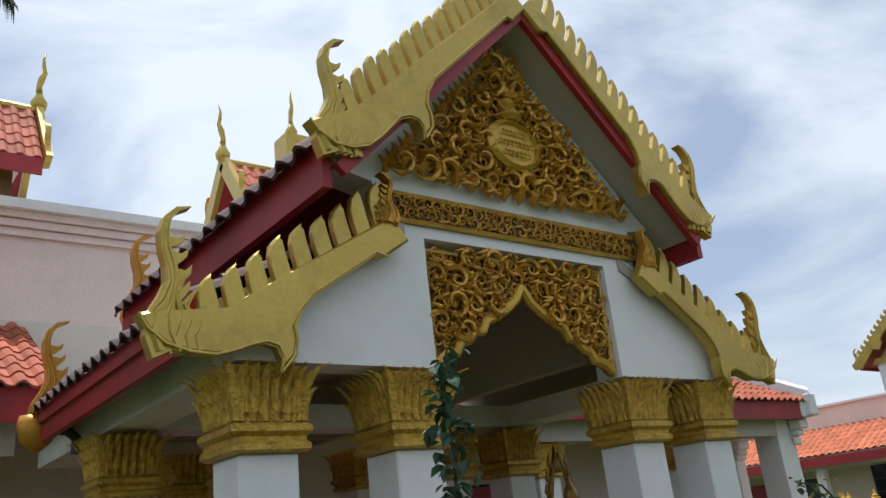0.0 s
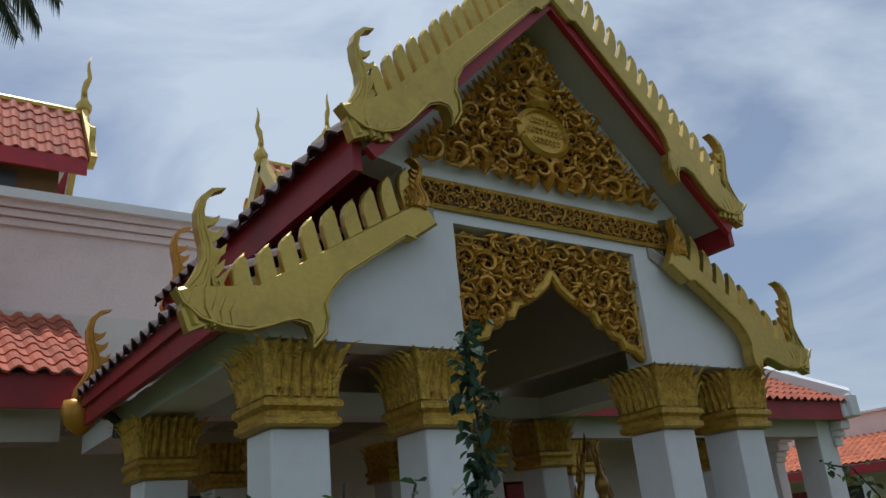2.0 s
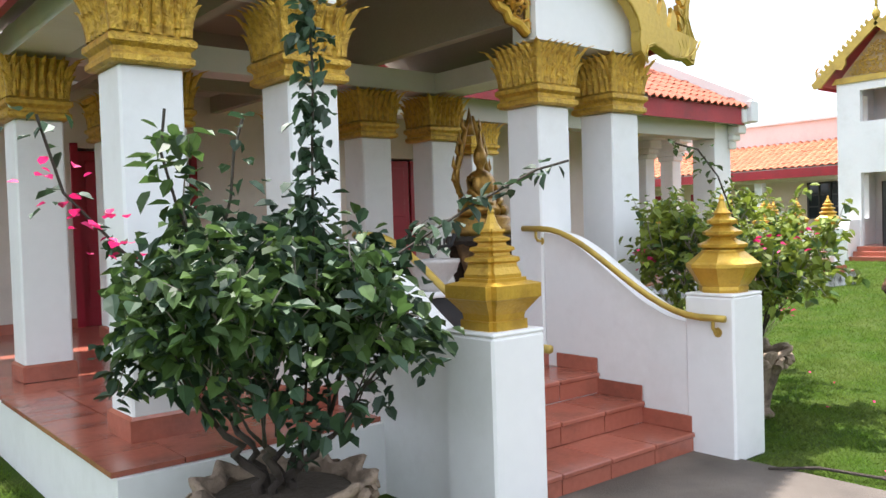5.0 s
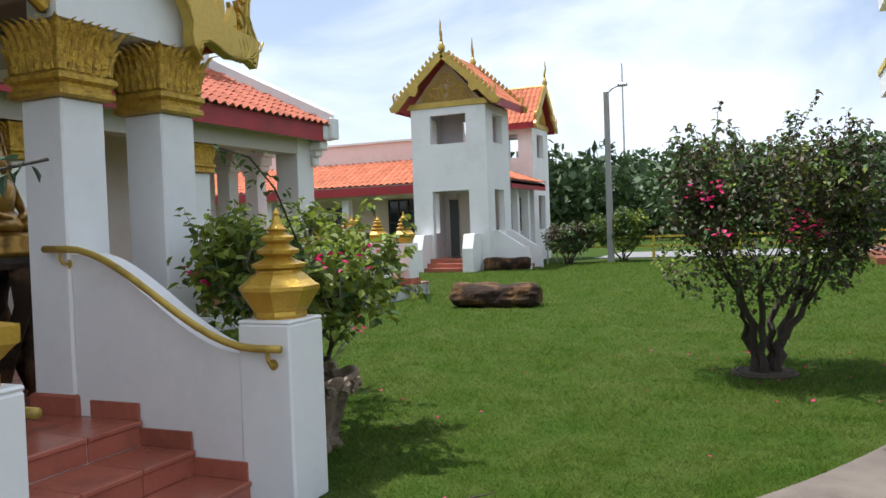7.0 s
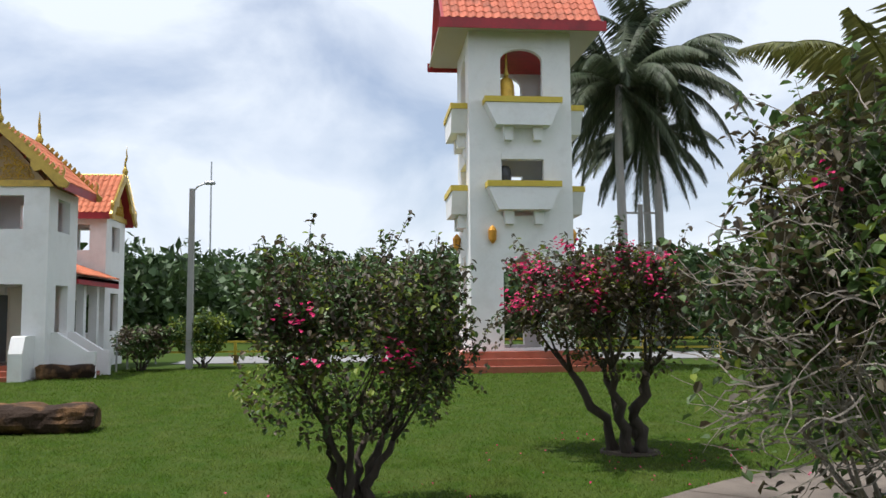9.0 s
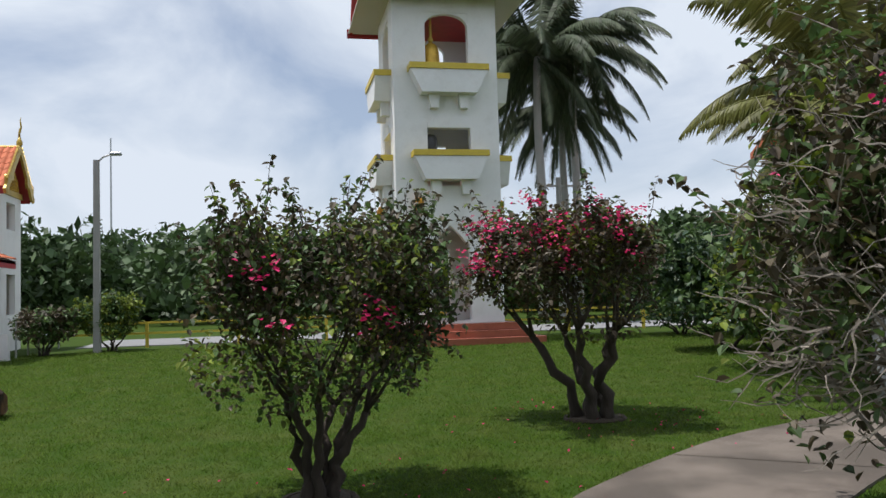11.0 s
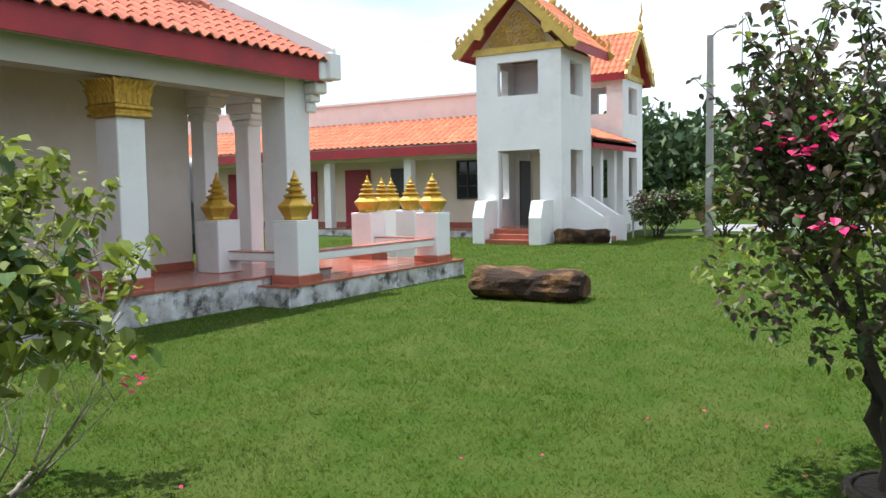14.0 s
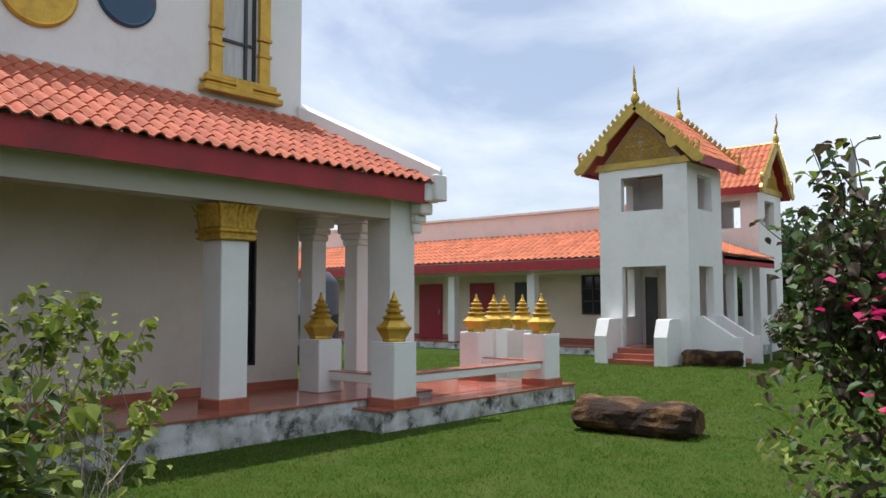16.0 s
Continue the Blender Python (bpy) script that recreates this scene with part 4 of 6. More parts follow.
for z, w, h in ((4.66, 0.12, 0.09), (4.75, 0.05, 0.06), (4.81, 0.09, 0.05), (4.86, 0.03, 0.08)):
    box(bm, 13.3 - w, 14.45 + w, 10.08 - w * 0.5, 10.2, z, z + h, bevel=0.015)
box(bm, 13.72, 14.03, 10.03, 10.1, 4.72, 4.93, bevel=0.03)
part("gilded_sill", bm, GOLD, win)
for x, mat, rr, lab in ((12.09, BLUE, 0.42, "dark blue enamel roundel on the hall wall"), (10.95, GOLD, 0.5, "gilded roundel on the hall wall")):
    r = thing("roundel", (x, 10.2, 5.71 if mat is BLUE else 5.5), lab, "roundel")
    part("disc", lathe(bmesh.new(), [(rr, 0), (rr, 0.03), (rr - 0.03, 0.05), (rr - 0.06, 0.03), (0.01, 0.035)], 32, pose(0, -0.002, 0, 90, 0, 0)), mat, r)

# verandah roof, beam, end pier
vroof = thing("verandah_roof", (0, 0, 0), "red terracotta barrel-tiled verandah roof with red fascia", "roof", kind="structure")
def slab_of(top, thick):
    """A sloping slab under the given top corners."""
    bm = bmesh.new()
    a = [bm.verts.new(p) for p in top]
    b = [bm.verts.new((p[0], p[1], p[2] - thick)) for p in top]
    bm.faces.new(a)
    bm.faces.new(b[::-1])
    for i in range(len(a)):
        k = (i + 1) % len(a)
        bm.faces.new((a[i], b[i], b[k], a[k]))
    return bm
HIP_TOP, HIP_END = Vector((15.06, 10.2, 4.48)), Vector((16.1, 8.33, 3.42))
part("deck", slab_of([(-6, 8.33, 3.42), (CX - 2.0, 8.33, 3.42), (CX - 2.0, 10.2, 4.48), (-6, 10.2, 4.48)], 0.11), SOFFIT, vroof)
part("deck", slab_of([(CX + 2.0, 8.33, 3.42), HIP_END, HIP_TOP, (CX + 2.0, 10.2, 4.48)], 0.11), SOFFIT, vroof)
part("side_deck", slab_of([HIP_END, (16.1, 22, 3.42), (15.06, 22, 4.48), HIP_TOP], 0.11), TILE, vroof)
for x0, x1 in ((-6, CX - 2.0), (CX + 2.0, 15.98)):
    part("fascia", boxed(x0, x1, 8.30, 8.34, 3.16, 3.47), RED, vroof)
part("beam", boxed(-6, CX - 2.3, 8.6, 8.95, 2.905, 3.25), SOFFIT, vroof, "pale verandah beam")
part("beam", boxed(CX + 2.3, 15.45, 8.6, 8.95, 2.905, 3.25), SOFFIT, vroof, "pale verandah beam")
part("eave_soffit", boxed(-6, CX - 2.6, 8.345, 8.595, 3.19, 3.22), SOFFIT, vroof)
part("eave_soffit", boxed(CX + 2.6, 15.8, 8.345, 8.595, 3.19, 3.22), SOFFIT, vroof)
tagged(structure("ceiling_verandah", boxed(-6, 15.4, 8.96, 10.15, 3.2, 3.25), SOFFIT, "pale verandah ceiling", "ceiling"))
run = (HIP_END - HIP_TOP)
across = Vector((-run.y, run.x, 0)).normalized() * 0.12
lift = Vector((0, 0, 0.36))
a, b = HIP_TOP + Vector((0, 0, -0.02)), HIP_END + run.normalized() * 0.14
cap = bmesh.new()
ends = [[cap.verts.new(p + q) for q in (-across, across, across + lift * 0.8, lift, -across + lift * 0.8)] for p in (a, b)]
cap.faces.new(ends[0])
cap.faces.new(ends[1][::-1])
for i in range(5):
    cap.faces.new((ends[0][i], ends[1][i], ends[1][(i + 1) % 5], ends[0][(i + 1) % 5]))
part("hip_cap", cap, WHITE, vroof, "white plastered hip cap")
part("hip_end", boxed(15.99, 16.24, 8.16, 8.40, 3.2, 3.6, bevel=0.02), WHITE, vroof)
part("side_fascia", boxed(16.1, 16.14, 8.42, 22, 3.16, 3.44), RED, vroof)
pier = thing("corner_pier", (0, 0, 0), "white plastered corner pier with stepped brackets", "pillar")
part("shaft", boxed(15.46, 16.0, 8.62, 9.1, 0.36, 3.2, bevel=0.01), WHITE, pier)
for i, (z0, z1, d) in enumerate(((3.18, 3.46, 0.34), (3.0, 3.18, 0.24), (2.88, 3.0, 0.14), (2.72, 2.88, 0.07))):
    part("bracket_step", boxed(15.9 - d * 0.1, 16.06 + d * 0.35, 8.6 - d, 8.615, z0, z1 - 0.002, bevel=0.025), WHITE, pier)
def slim_post(x, y, hx, label):
    t = thing("arcade_post", (0, 0, 0), label, "pillar", "slim white arcade posts")
    part("shaft", boxed(x - hx, x + hx, y - hx, y + hx, 0.36, 2.62, bevel=0.01), WHITE, t)
    for z0, z1, d in ((2.62, 2.72, 0.05), (2.72, 2.82, 0.09), (2.82, 2.98, 0.15), (2.98, 3.18, 0.24)):
        part("bracket_step", boxed(x - hx - d * 0.3, x + hx + d * 0.3, y - hx - d, y + hx + d, z0, z1 - 0.002, bevel=0.02), WHITE, t)
slim_post(15.15, 9.98, 0.14, "slim white post with stepped bracket head")
slim_post(16.25, 10.15, 0.15, "slim white post with stepped bracket head")
part("arcade_beam", boxed(15.95, 16.35, 9.1, 22, 3.2, 3.45), WHITE, vroof)

# ---- terrace pedestals, benches and stupas ----
for x, y in ((14.82, 7.92), (14.72, 9.3), (18.45, 7.95), (18.45, 9.35), (19.9, 9.35), (19.9, 10.05), (20.6, 10.3)):
    z0 = 0.26 if x < 18.9 else 0.0
    p = pedestal(x, y, 0.22, 1.14, "white plastered terrace pedestal with a clay tile foot", "terrace pedestals", z0)
    if z0:
        part("foot", lathe(bmesh.new(), [(0.245, 0.028), (0.245, 0.13), (0.222, 0.14)], square=True), CLAY, p)
    stupa((x, y, 1.14), 0.98, "shiny gilded stepped stupa ornament on a terrace pedestal")
def bench(x0, x1, y0, y1):
    b = thing("terrace_bench", (0, 0, 0), "long low white bench beam between terrace pedestals", "bench", "terrace benches")
    part("slab", boxed(x0, x1, y0, y1, 0.56, 0.68, bevel=0.012), WHITE, b)
    part("tile_top", boxed(x0, x1, y0 - 0.015, y1 + 0.015, 0.683, 0.70, bevel=0.004), CLAY, b, "clay tile top")
bench(15.045, 18.225, 7.8, 8.08)
bench(14.68, 14.92, 8.145, 9.075)
bench(18.33, 18.57, 8.175, 9.125)

# ---- fallen log on the lawn ----
def log(place, length, rx, rz, seed, label):
    rng = random.Random(seed)
    bm = bmesh.new()
    n, k = 34, 26
    rings = []
    for i in range(n):
        t = i / (n - 1)
        u = (t - 0.5) * length
        endw = 1 - 0.3 * max(0, abs(t - 0.5) * 2 - 0.9) / 0.1
        ring = []
        for j in range(k):
            a = 2 * math.pi * j / k
            p = Vector((u * 1.7, math.cos(a) * 0.9, math.sin(a) * 0.9 + seed))
            r = endw * (1 + 0.26 * noise.noise(p) + 0.09 * noise.noise(p * 3.3) + 0.035 * noise.noise(p * 9) + 0.1 * abs(math.sin(2 * a)) - 0.22 * math.exp(-((t - 0.42) / 0.13) ** 2) * max(0, math.sin(a)))
            z = rz + math.sin(a) * rz * r * (1 + 0.12 * t)
            ring.append(bm.verts.new((math.cos(a) * rx * r, u + 0.06 * noise.noise(p * 2), max(z, -0.02))))
        rings.append(ring)
    for a, b in zip(rings, rings[1:]):
        for j in range(k):
            bm.faces.new((a[j], a[(j + 1) % k], b[(j + 1) % k], b[j]))
    bm.faces.new(rings[0][::-1])
    bm.faces.new(rings[-1])
    ob = part("fallen_log", bm, ROCK, None, label)
    ob.matrix_basis = place
    return tagged(ob, label, "log")
log(pose(16.45, 5.17, 0, 0, 0, 4), 1.58, 0.36, 0.205, 3, "weathered dark hollowed log lying on the lawn")
log(pose(27.6, 8.75, 0, 0, 0, 20), 1.5, 0.22, 0.2, 5, "grey-brown weathered log lying by the stair wall")

# ---- gabled entrance towers ----
def tower_wall(parent, m, width, z0, z1, holes, mat, thick=0.22):
    """A wall in the plane u (width, centred) by z with openings; m places it, its outside faces -y."""
    bm = wall_with_holes(bmesh.new(), -width / 2, width / 2, z0, z1, 0, thick, holes)
    bmesh.ops.transform(bm, matrix=m, verts=bm.verts)
    part("wall", bm, mat, parent)

def entrance_tower(place, label, ridge_along, stairs_on):
    t = thing("entrance_tower", place, label, "tower", "gabled entrance towers")
    w = 2.6
    H = 5.42
    front_holes = [(-0.62, 0.66, 0.42, 2.65), (-0.62, 0.62, 4.2, 5.15)]
    side_holes = [(-0.55, 0.55, 1.25, 2.65), (-0.55, 0.55, 4.2, 5.15)]
    for a, holes, ww in ((0, front_holes, w), (90, side_holes, w - 0.44), (180, [(-0.5, 0.3, 4.2, 5.15) if stairs_on else (-0.62, 0.62, 4.2, 5.15), (-0.62, 0.66, 0.42, 2.65)], w), (270, side_holes, w - 0.44)):
        tower_wall(t, pose(0, 0, 0, 0, 0, a) @ Matrix.Translation((0, -w / 2, 0)), ww, 0, H, holes, WHITE)
    part("floor_slab", boxed(-w / 2 + 0.22, w / 2 - 0.22, -w / 2 + 0.22, w / 2 - 0.22, 0, 0.42), CLAY, t)
    part("upper_floor", boxed(-w / 2 + 0.22, w / 2 - 0.22, -w / 2 + 0.22, w / 2 - 0.22, 3.1, 3.25), CREAM, t)
    # gabled roof, gable facing -y
    q = pose(0, 0, 0, 0, 0, ridge_along)
    e, r = 1.72, 7.1
    za = 5.50
    tri = prism(bmesh.new(), [(-1.3, H), (1.3, H), (0, 6.88)], 0.2, q @ Matrix.Translation((0, -1.3, 0)))
    part("pediment_wall", tri, TAN, t)
    tri = prism(bmesh.new(), [(-1.3, H), (1.3, H), (0, 6.88)], 0.2, q @ Matrix.Translation((0, 1.1, 0)))
    part("pediment_wall", tri, TAN, t)
    for s in (-1, 1):
        part("roof_deck", prism(bmesh.new(), [(0, r), (s * e, za), (s * e, za - 0.1), (0, r - 0.12)], 3.2, q @ Matrix.Translation((0, -1.6, 0))), RED, t)
        part("fascia", prism(bmesh.new(), [(s * e, za + 0.05), (s * (e + 0.04), za + 0.05), (s * (e + 0.04), za - 0.2), (s * e, za - 0.2)], 3.1, q @ Matrix.Translation((0, -1.55, 0))), RED, t)
        d = (q.to_3x3() @ Vector((s * e, 0, za - r))).normalized()
        tile_roof(t, q @ Vector((0, -1.55, r + 0.02)), q.to_3x3() @ Vector((0, 1, 0)), d, 3.1, math.hypot(e, r - za), TILE_FAR, tw=0.24)
        for y in (-1.68, 1.58):
            g = bmesh.new()
            L = math.hypot(e, r - za)
            ang = math.atan2(r - za, e)
            m = q @ Matrix(((s * math.cos(ang), 0, s * math.sin(ang), 0), (0, 1, 0, y), (-math.sin(ang), 0, math.cos(ang), r - 0.04), (0, 0, 0, 1)))
            prism(g, [(0, 0.14), (0, -0.1), (L * 0.55, -0.1), (L * 0.6, -0.22), (L * 0.68, -0.26), (L * 0.72, -0.1), (L * 0.98, -0.14), (L * 1.08, 0.0), (L * 1.06, 0.14)], 0.1, m)
            part("bargeboard", g, DULL_GOLD, t, "gilded bargeboard")
            for k in range(11):
                u = 0.12 + L * 0.86 * k / 11
                part("flame_tooth", prism(bmesh.new(), [(u, 0.13), (u + 0.12, 0.13), (u + 0.1, 0.23), (u, 0.27)], 0.07, m), DULL_GOLD, t)
            naga_head("serpent_crest", t, m @ Matrix.Translation((L * 1.04, 0.05, 0.05)) @ pose(0, 0, 0, 0, math.degrees(ang) * -1, 0), 0.75, DULL_GOLD, 0.08)
    finial(t, q @ Matrix.Translation((0, -1.62, r + 0.12)), 1.05, DULL_GOLD)
    finial(t, q @ Matrix.Translation((0, 1.6, r + 0.12)), 1.0, DULL_GOLD)
    part("ridge", tube(bmesh.new(), [q @ Vector((0, -1.6, r + 0.03)), q @ Vector((0, 1.6, r + 0.03))], 0.07, 8), DULL_GOLD, t, "gilded ridge cap")
    band_m = q @ Matrix.Translation((0, -1.36, 0))
    part("frieze", prism(bmesh.new(), [(-1.42, H - 0.02), (1.42, H - 0.02), (1.3, H + 0.16), (-1.3, H + 0.16)], 0.06, band_m), DULL_GOLD, t, "gilded frieze")
    bm = scrolls(bmesh.new(), lambda u, v: abs(u) < 0.98 * (6.7 - v) / 1.05, -1.0, 1.0, 5.62, 6.7, 0.15, q @ Matrix.Translation((0, -1.31, 0)), 11, mirror=0.0, depth=0.05)
    part("carved_pediment", bm, GOLD, t, "gilded carved foliage")
    # steps at the doorway
    for i in range(3):
        part("step", boxed(-0.66, 0.66, -w / 2 - 0.9 + 0.3 * i, -w / 2 - 0.6 + 0.3 * i if i < 2 else -w / 2 + 0.22, 0, 0.14 * (i + 1), bevel=0.01), CLAY, t, "clay-tiled step")
    for s in (-1, 1):
        o = [(-w / 2 - 0.95, 0), (-w / 2 - 0.95, 0.75), (-w / 2 - 0.75, 1.2), (-w / 2 - 0.6, 1.22), (-w / 2, 1.22), (-w / 2, 0)]
        x0 = s * 0.86 - 0.18
        part("stair_cheek", prism(bmesh.new(), o, 0.36, Matrix(((0, 1, 0, x0), (1, 0, 0, 0), (0, 0, 1, 0), (0, 0, 0, 1)))), WHITE, t)
    part("door_leaf", boxed(-0.5, -0.46, 0.0, 0.8, 0.43, 2.4), DARK, t, "dark door standing open")
    if stairs_on:
        for y in (-0.75, 0.75):
            o = [(w / 2, 0), (w / 2, 1.3), (w / 2 + 0.15, 1.3), (w / 2 + 1.0, 0.75), (w / 2 + 1.2, 0.75), (w / 2 + 1.2, 0)]
            part("side_stair_cheek", prism(bmesh.new(), o, 0.2, Matrix.Translation((0, y - 0.1, 0))), WHITE, t)
        for i in range(3):
            part("side_step", boxed(w / 2, w / 2 + 0.95 - 0.3 * i, -0.64, 0.64, 0.14 * i, 0.14 * (i + 1)), CLAY, t)
    return t
# their fronts face -x
entrance_tower(pose(28.6, 10.6, 0, 0, 0, -90) @ Matrix.Diagonal((1.02, 0.88, 1, 1)), "white two-storey entrance tower with gilded gable and orange tiles", 0, True)
entrance_tower(pose(35.0, 10.8, 0, 0, 0, -90) @ Matrix.Diagonal((0.86, 0.86, 0.985, 1)), "white rear entrance tower with orange tiled gable roof", 90, False)

# ---- long range behind ----
rng_ = thing("range_wall", (0, 0, 0), "long cream range with orange tiled verandah roof", "building", kind="structure")

bm = bmesh.new()
box(bm, 31.5, 31.7, 12.0, 34, 0.2, 4.0)
part("rear_wall", bm, CREAM, rng_)
part("parapet", boxed(31.4, 31.75, 11.0, 34, 4.0, 4.85), PINKISH, rng_, "pale pink parapet")
part("coping", boxed(31.3, 31.85, 11.0, 34, 4.852, 4.93), WHITE, rng_)
part("verandah_slab", boxed(29.6, 31.5, 11.9, 34, 0, 0.22), STAINED, rng_)
part("slab_tiles", boxed(29.58, 31.5, 11.9, 34, 0.222, 0.26), CLAY, rng_)
part("dado", boxed(31.46, 31.498, 12, 34, 0.26, 0.42), CLAY, rng_)
part("eave_beam", boxed(29.75, 30.0, 12.0, 34, 2.62, 2.85), CREAM, rng_)
part("fascia", boxed(29.2, 29.26, 11.9, 34, 2.72, 3.03), RED, rng_)
part("roof_deck", prism(bmesh.new(), [(29.3, 3.05), (31.5, 4.08), (31.5, 3.98), (29.3, 2.92)], 22.1, Matrix.Translation((0, 11.9, 0))), SOFFIT, rng_)
tile_roof(rng_, (31.45, 11.9, 4.10), (0, 1, 0), (-2.15, 0, -1.03), 22.1, 2.38, TILE_FAR, tw=0.26, tl=0.36)
for y in (15.9, 19.4, 23, 26.5, 30):
    part("post", boxed(29.75, 30.05, y - 0.15, y + 0.15, 0.26, 2.62, bevel=0.01), WHITE, rng_)
for i, (y, wd, mat, lab) in enumerate(((21.9, 1.2, RED_DOOR, "closed red door in the range wall"), (19.3, 1.15, RED_DOOR, "closed red door in the range wall"), (17.3, 0.9, DARK, "dark doorway in the range wall"), (25.5, 1.2, RED_DOOR, "closed red door in the range wall"))):
    d = thing("door_%d" % (i + 3), (0, 0, 0), lab, "door", "range doors", "structure")
    part("leaf", boxed(31.42, 31.495, y - wd / 2, y + wd / 2, 0.265, 2.4, bevel=0.01), mat, d)
    part("handle", boxed(31.36, 31.418, y - wd / 2 + 0.08, y - wd / 2 + 0.11, 1.2, 1.4), STEEL, d)
w = thing("window_4", (0, 0, 0), "dark barred window in the range wall", "window", kind="structure")
part("pane", boxed(31.45, 31.49, 13.6, 14.9, 1.25, 2.6), GLASS, w)
for k in range(4):
    part("bar", boxed(31.40, 31.445, 13.6 + k * 0.42, 13.65 + k * 0.42, 1.25, 2.6), DARK, w)
for k in range(4):
    part("bar", boxed(31.41, 31.438, 13.6, 14.91, 1.25 + k * 0.43, 1.3 + k * 0.43), DARK, w)
# link between the towers
part("link_wall", boxed(29.76, 33.9, 11.2, 11.4, 0.2, 3.3), CREAM, rng_)
part("link_slab", boxed(29.76, 33.88, 9.4, 11.2, 0, 0.3), STAINED, rng_)
part("link_fascia", boxed(29.76, 33.88, 9.2, 9.26, 2.75, 3.0), RED, rng_)
part("link_deck", prism(bmesh.new(), [(9.2, 3.0), (11.3, 3.75), (11.3, 3.65), (9.2, 2.9)], 4.1, Matrix(((0, 1, 0, 29.76), (1, 0, 0, 0), (0, 0, 1, 0), (0, 0, 0, 1)))), SOFFIT, rng_)
tile_roof(rng_, (29.76, 11.25, 3.77), (1, 0, 0), (0, -2.05, -0.74), 4.1, 2.18, TILE_FAR, tw=0.26)
for x in (31.3, 32.6):
    part("link_post", boxed(x - 0.12, x + 0.12, 9.5, 9.74, 0.3, 2.75), WHITE, rng_)
ramp_rail = thing("ramp_railing", (0, 0, 0), "pale tubular ramp railing beside the towers", "railing")
for x in (30.4, 31.6, 32.8, 34.0, 35.2):
    part("post", tube(bmesh.new(), [(x, 8.2, 0), (x, 8.2, 1.05)], 0.03, 8), STEEL, ramp_rail)
for z in (0.55, 1.05):
    part("rail", tube(bmesh.new(), [(30.4, 8.2, z), (35.2, 8.2, z)], 0.03, 8), STEEL, ramp_rail)

# dark water tank behind the arcade
tank = thing("water_tank", (21.5, 17.2, 0), "dark grey ribbed water tank", "tank")
part("body", lathe(bmesh.new(), [(0.55, 0), (0.55, 0.5), (0.58, 0.52), (0.55, 0.56), (0.55, 1.3), (0.58, 1.33), (0.55, 1.37), (0.55, 2.2), (0.3, 2.5), (0.1, 2.55)], 24), material("tank_plastic", (0.05, 0.055, 0.07), 0.5), tank, "", True)

# ---- bell tower ----
bell = thing("bell_tower", (30.2, -4.42, 0), "tall white bell tower with yellow ledges and red tiled roof", "tower")
hw = 1.62
for a in range(4):
    m = pose(0, 0, 0, 0, 0, -90 + 90 * a)
    holes = [(-0.62, 0.72, 8.42, 10.13), (-0.62, 0.72, 5.8, 6.55), (-0.64, 0.72, 4.78, 5.12), (-0.6, 0.6, 0.7, 3.6)]
    bm = wall_with_holes(bmesh.new(), -hw if a % 2 == 0 else -hw + 0.25, hw if a % 2 == 0 else hw - 0.25, 0.62, 10.63, 0, 0.25, holes)
    bmesh.ops.transform(bm, matrix=m @ Matrix.Translation((0, -hw, 0)), verts=bm.verts)
    part("wall", bm, WHITE, bell)
    # arched head of the belfry opening, pointed head of the door
    part("arched_head", prism(bmesh.new(), [(-0.62, 10.13), (-0.62, 9.7)] + [(0.05 + 0.67 * math.cos(math.pi * (1 - k / 10)), 9.72 + 0.38 * math.sin(math.pi * k / 10)) for k in range(11)] + [(0.72, 9.7), (0.72, 10.13)], 0.2, m @ Matrix.Translation((0, -hw + 0.025, 0))), WHITE, bell)
    pt = [(-0.6, 3.62), (-0.6, 3.0), (-0.45, 3.1), (-0.3, 3.3), (0, 3.58), (0.3, 3.3), (0.45, 3.1), (0.6, 3.0), (0.6, 3.62)]
    part("pointed_head", prism(bmesh.new(), pt, 0.2, m @ Matrix.Translation((0, -hw + 0.02, 0))), WHITE, bell)
    part("stepped_head", prism(bmesh.new(), [(-0.62, 6.55), (-0.62, 6.72), (-0.42, 6.72), (-0.42, 6.85), (0.5, 6.85), (0.5, 6.72), (0.72, 6.72), (0.72, 6.55)], 0.04, m @ Matrix.Translation((0, -hw - 0.045, 0))), WHITE, bell)
    for z, k in ((8.42, 1.0), (5.8, 0.95)):
        led = bmesh.new()
        prism(led, [(-1.17 * k, z - 0.18), (1.2 * k, z - 0.18), (0.86 * k, z - 0.88), (-0.83 * k, z - 0.88)], 0.5, m @ Matrix.Translation((0, -hw - 0.5, 0)))
        bal = part("balcony", led, WHITE, bell)
        part("yellow_ledge", prism(bmesh.new(), [(-1.2 * k, z - 0.178), (1.23 * k, z - 0.178), (1.23 * k, z), (-1.2 * k, z)], 0.56, m @ Matrix.Translation((0, -hw - 0.54, 0))), YELLOW, bal, "yellow painted ledge")
        for x in (-0.42, 0.5):
            part("corbel", prism(bmesh.new(), [(x - 0.16, z - 0.882), (x + 0.16, z - 0.882), (x + 0.12, z - 1.3), (x - 0.12, z - 1.3)], 0.26, m @ Matrix.Translation((0, -hw - 0.26, 0))), WHITE, bal)
    lamp = part("wall_lamp", lathe(bmesh.new(), [(0.03, 0), (0.12, 0.12), (0.14, 0.4), (0.08, 0.5), (0.02, 0.56)], 10, m @ Matrix.Translation((-0.95, -hw - 0.14, 3.9))), ORANGE_GOLD, bell, "gilded wall lantern")
part("upper_floor", boxed(-hw + 0.25, hw - 0.25, -hw + 0.25, hw - 0.25, 8.3, 8.4), WHITE, bell)
part("middle_floor", boxed(-hw + 0.25, hw - 0.25, -hw + 0.25, hw - 0.25, 5.66, 5.78), WHITE, bell)
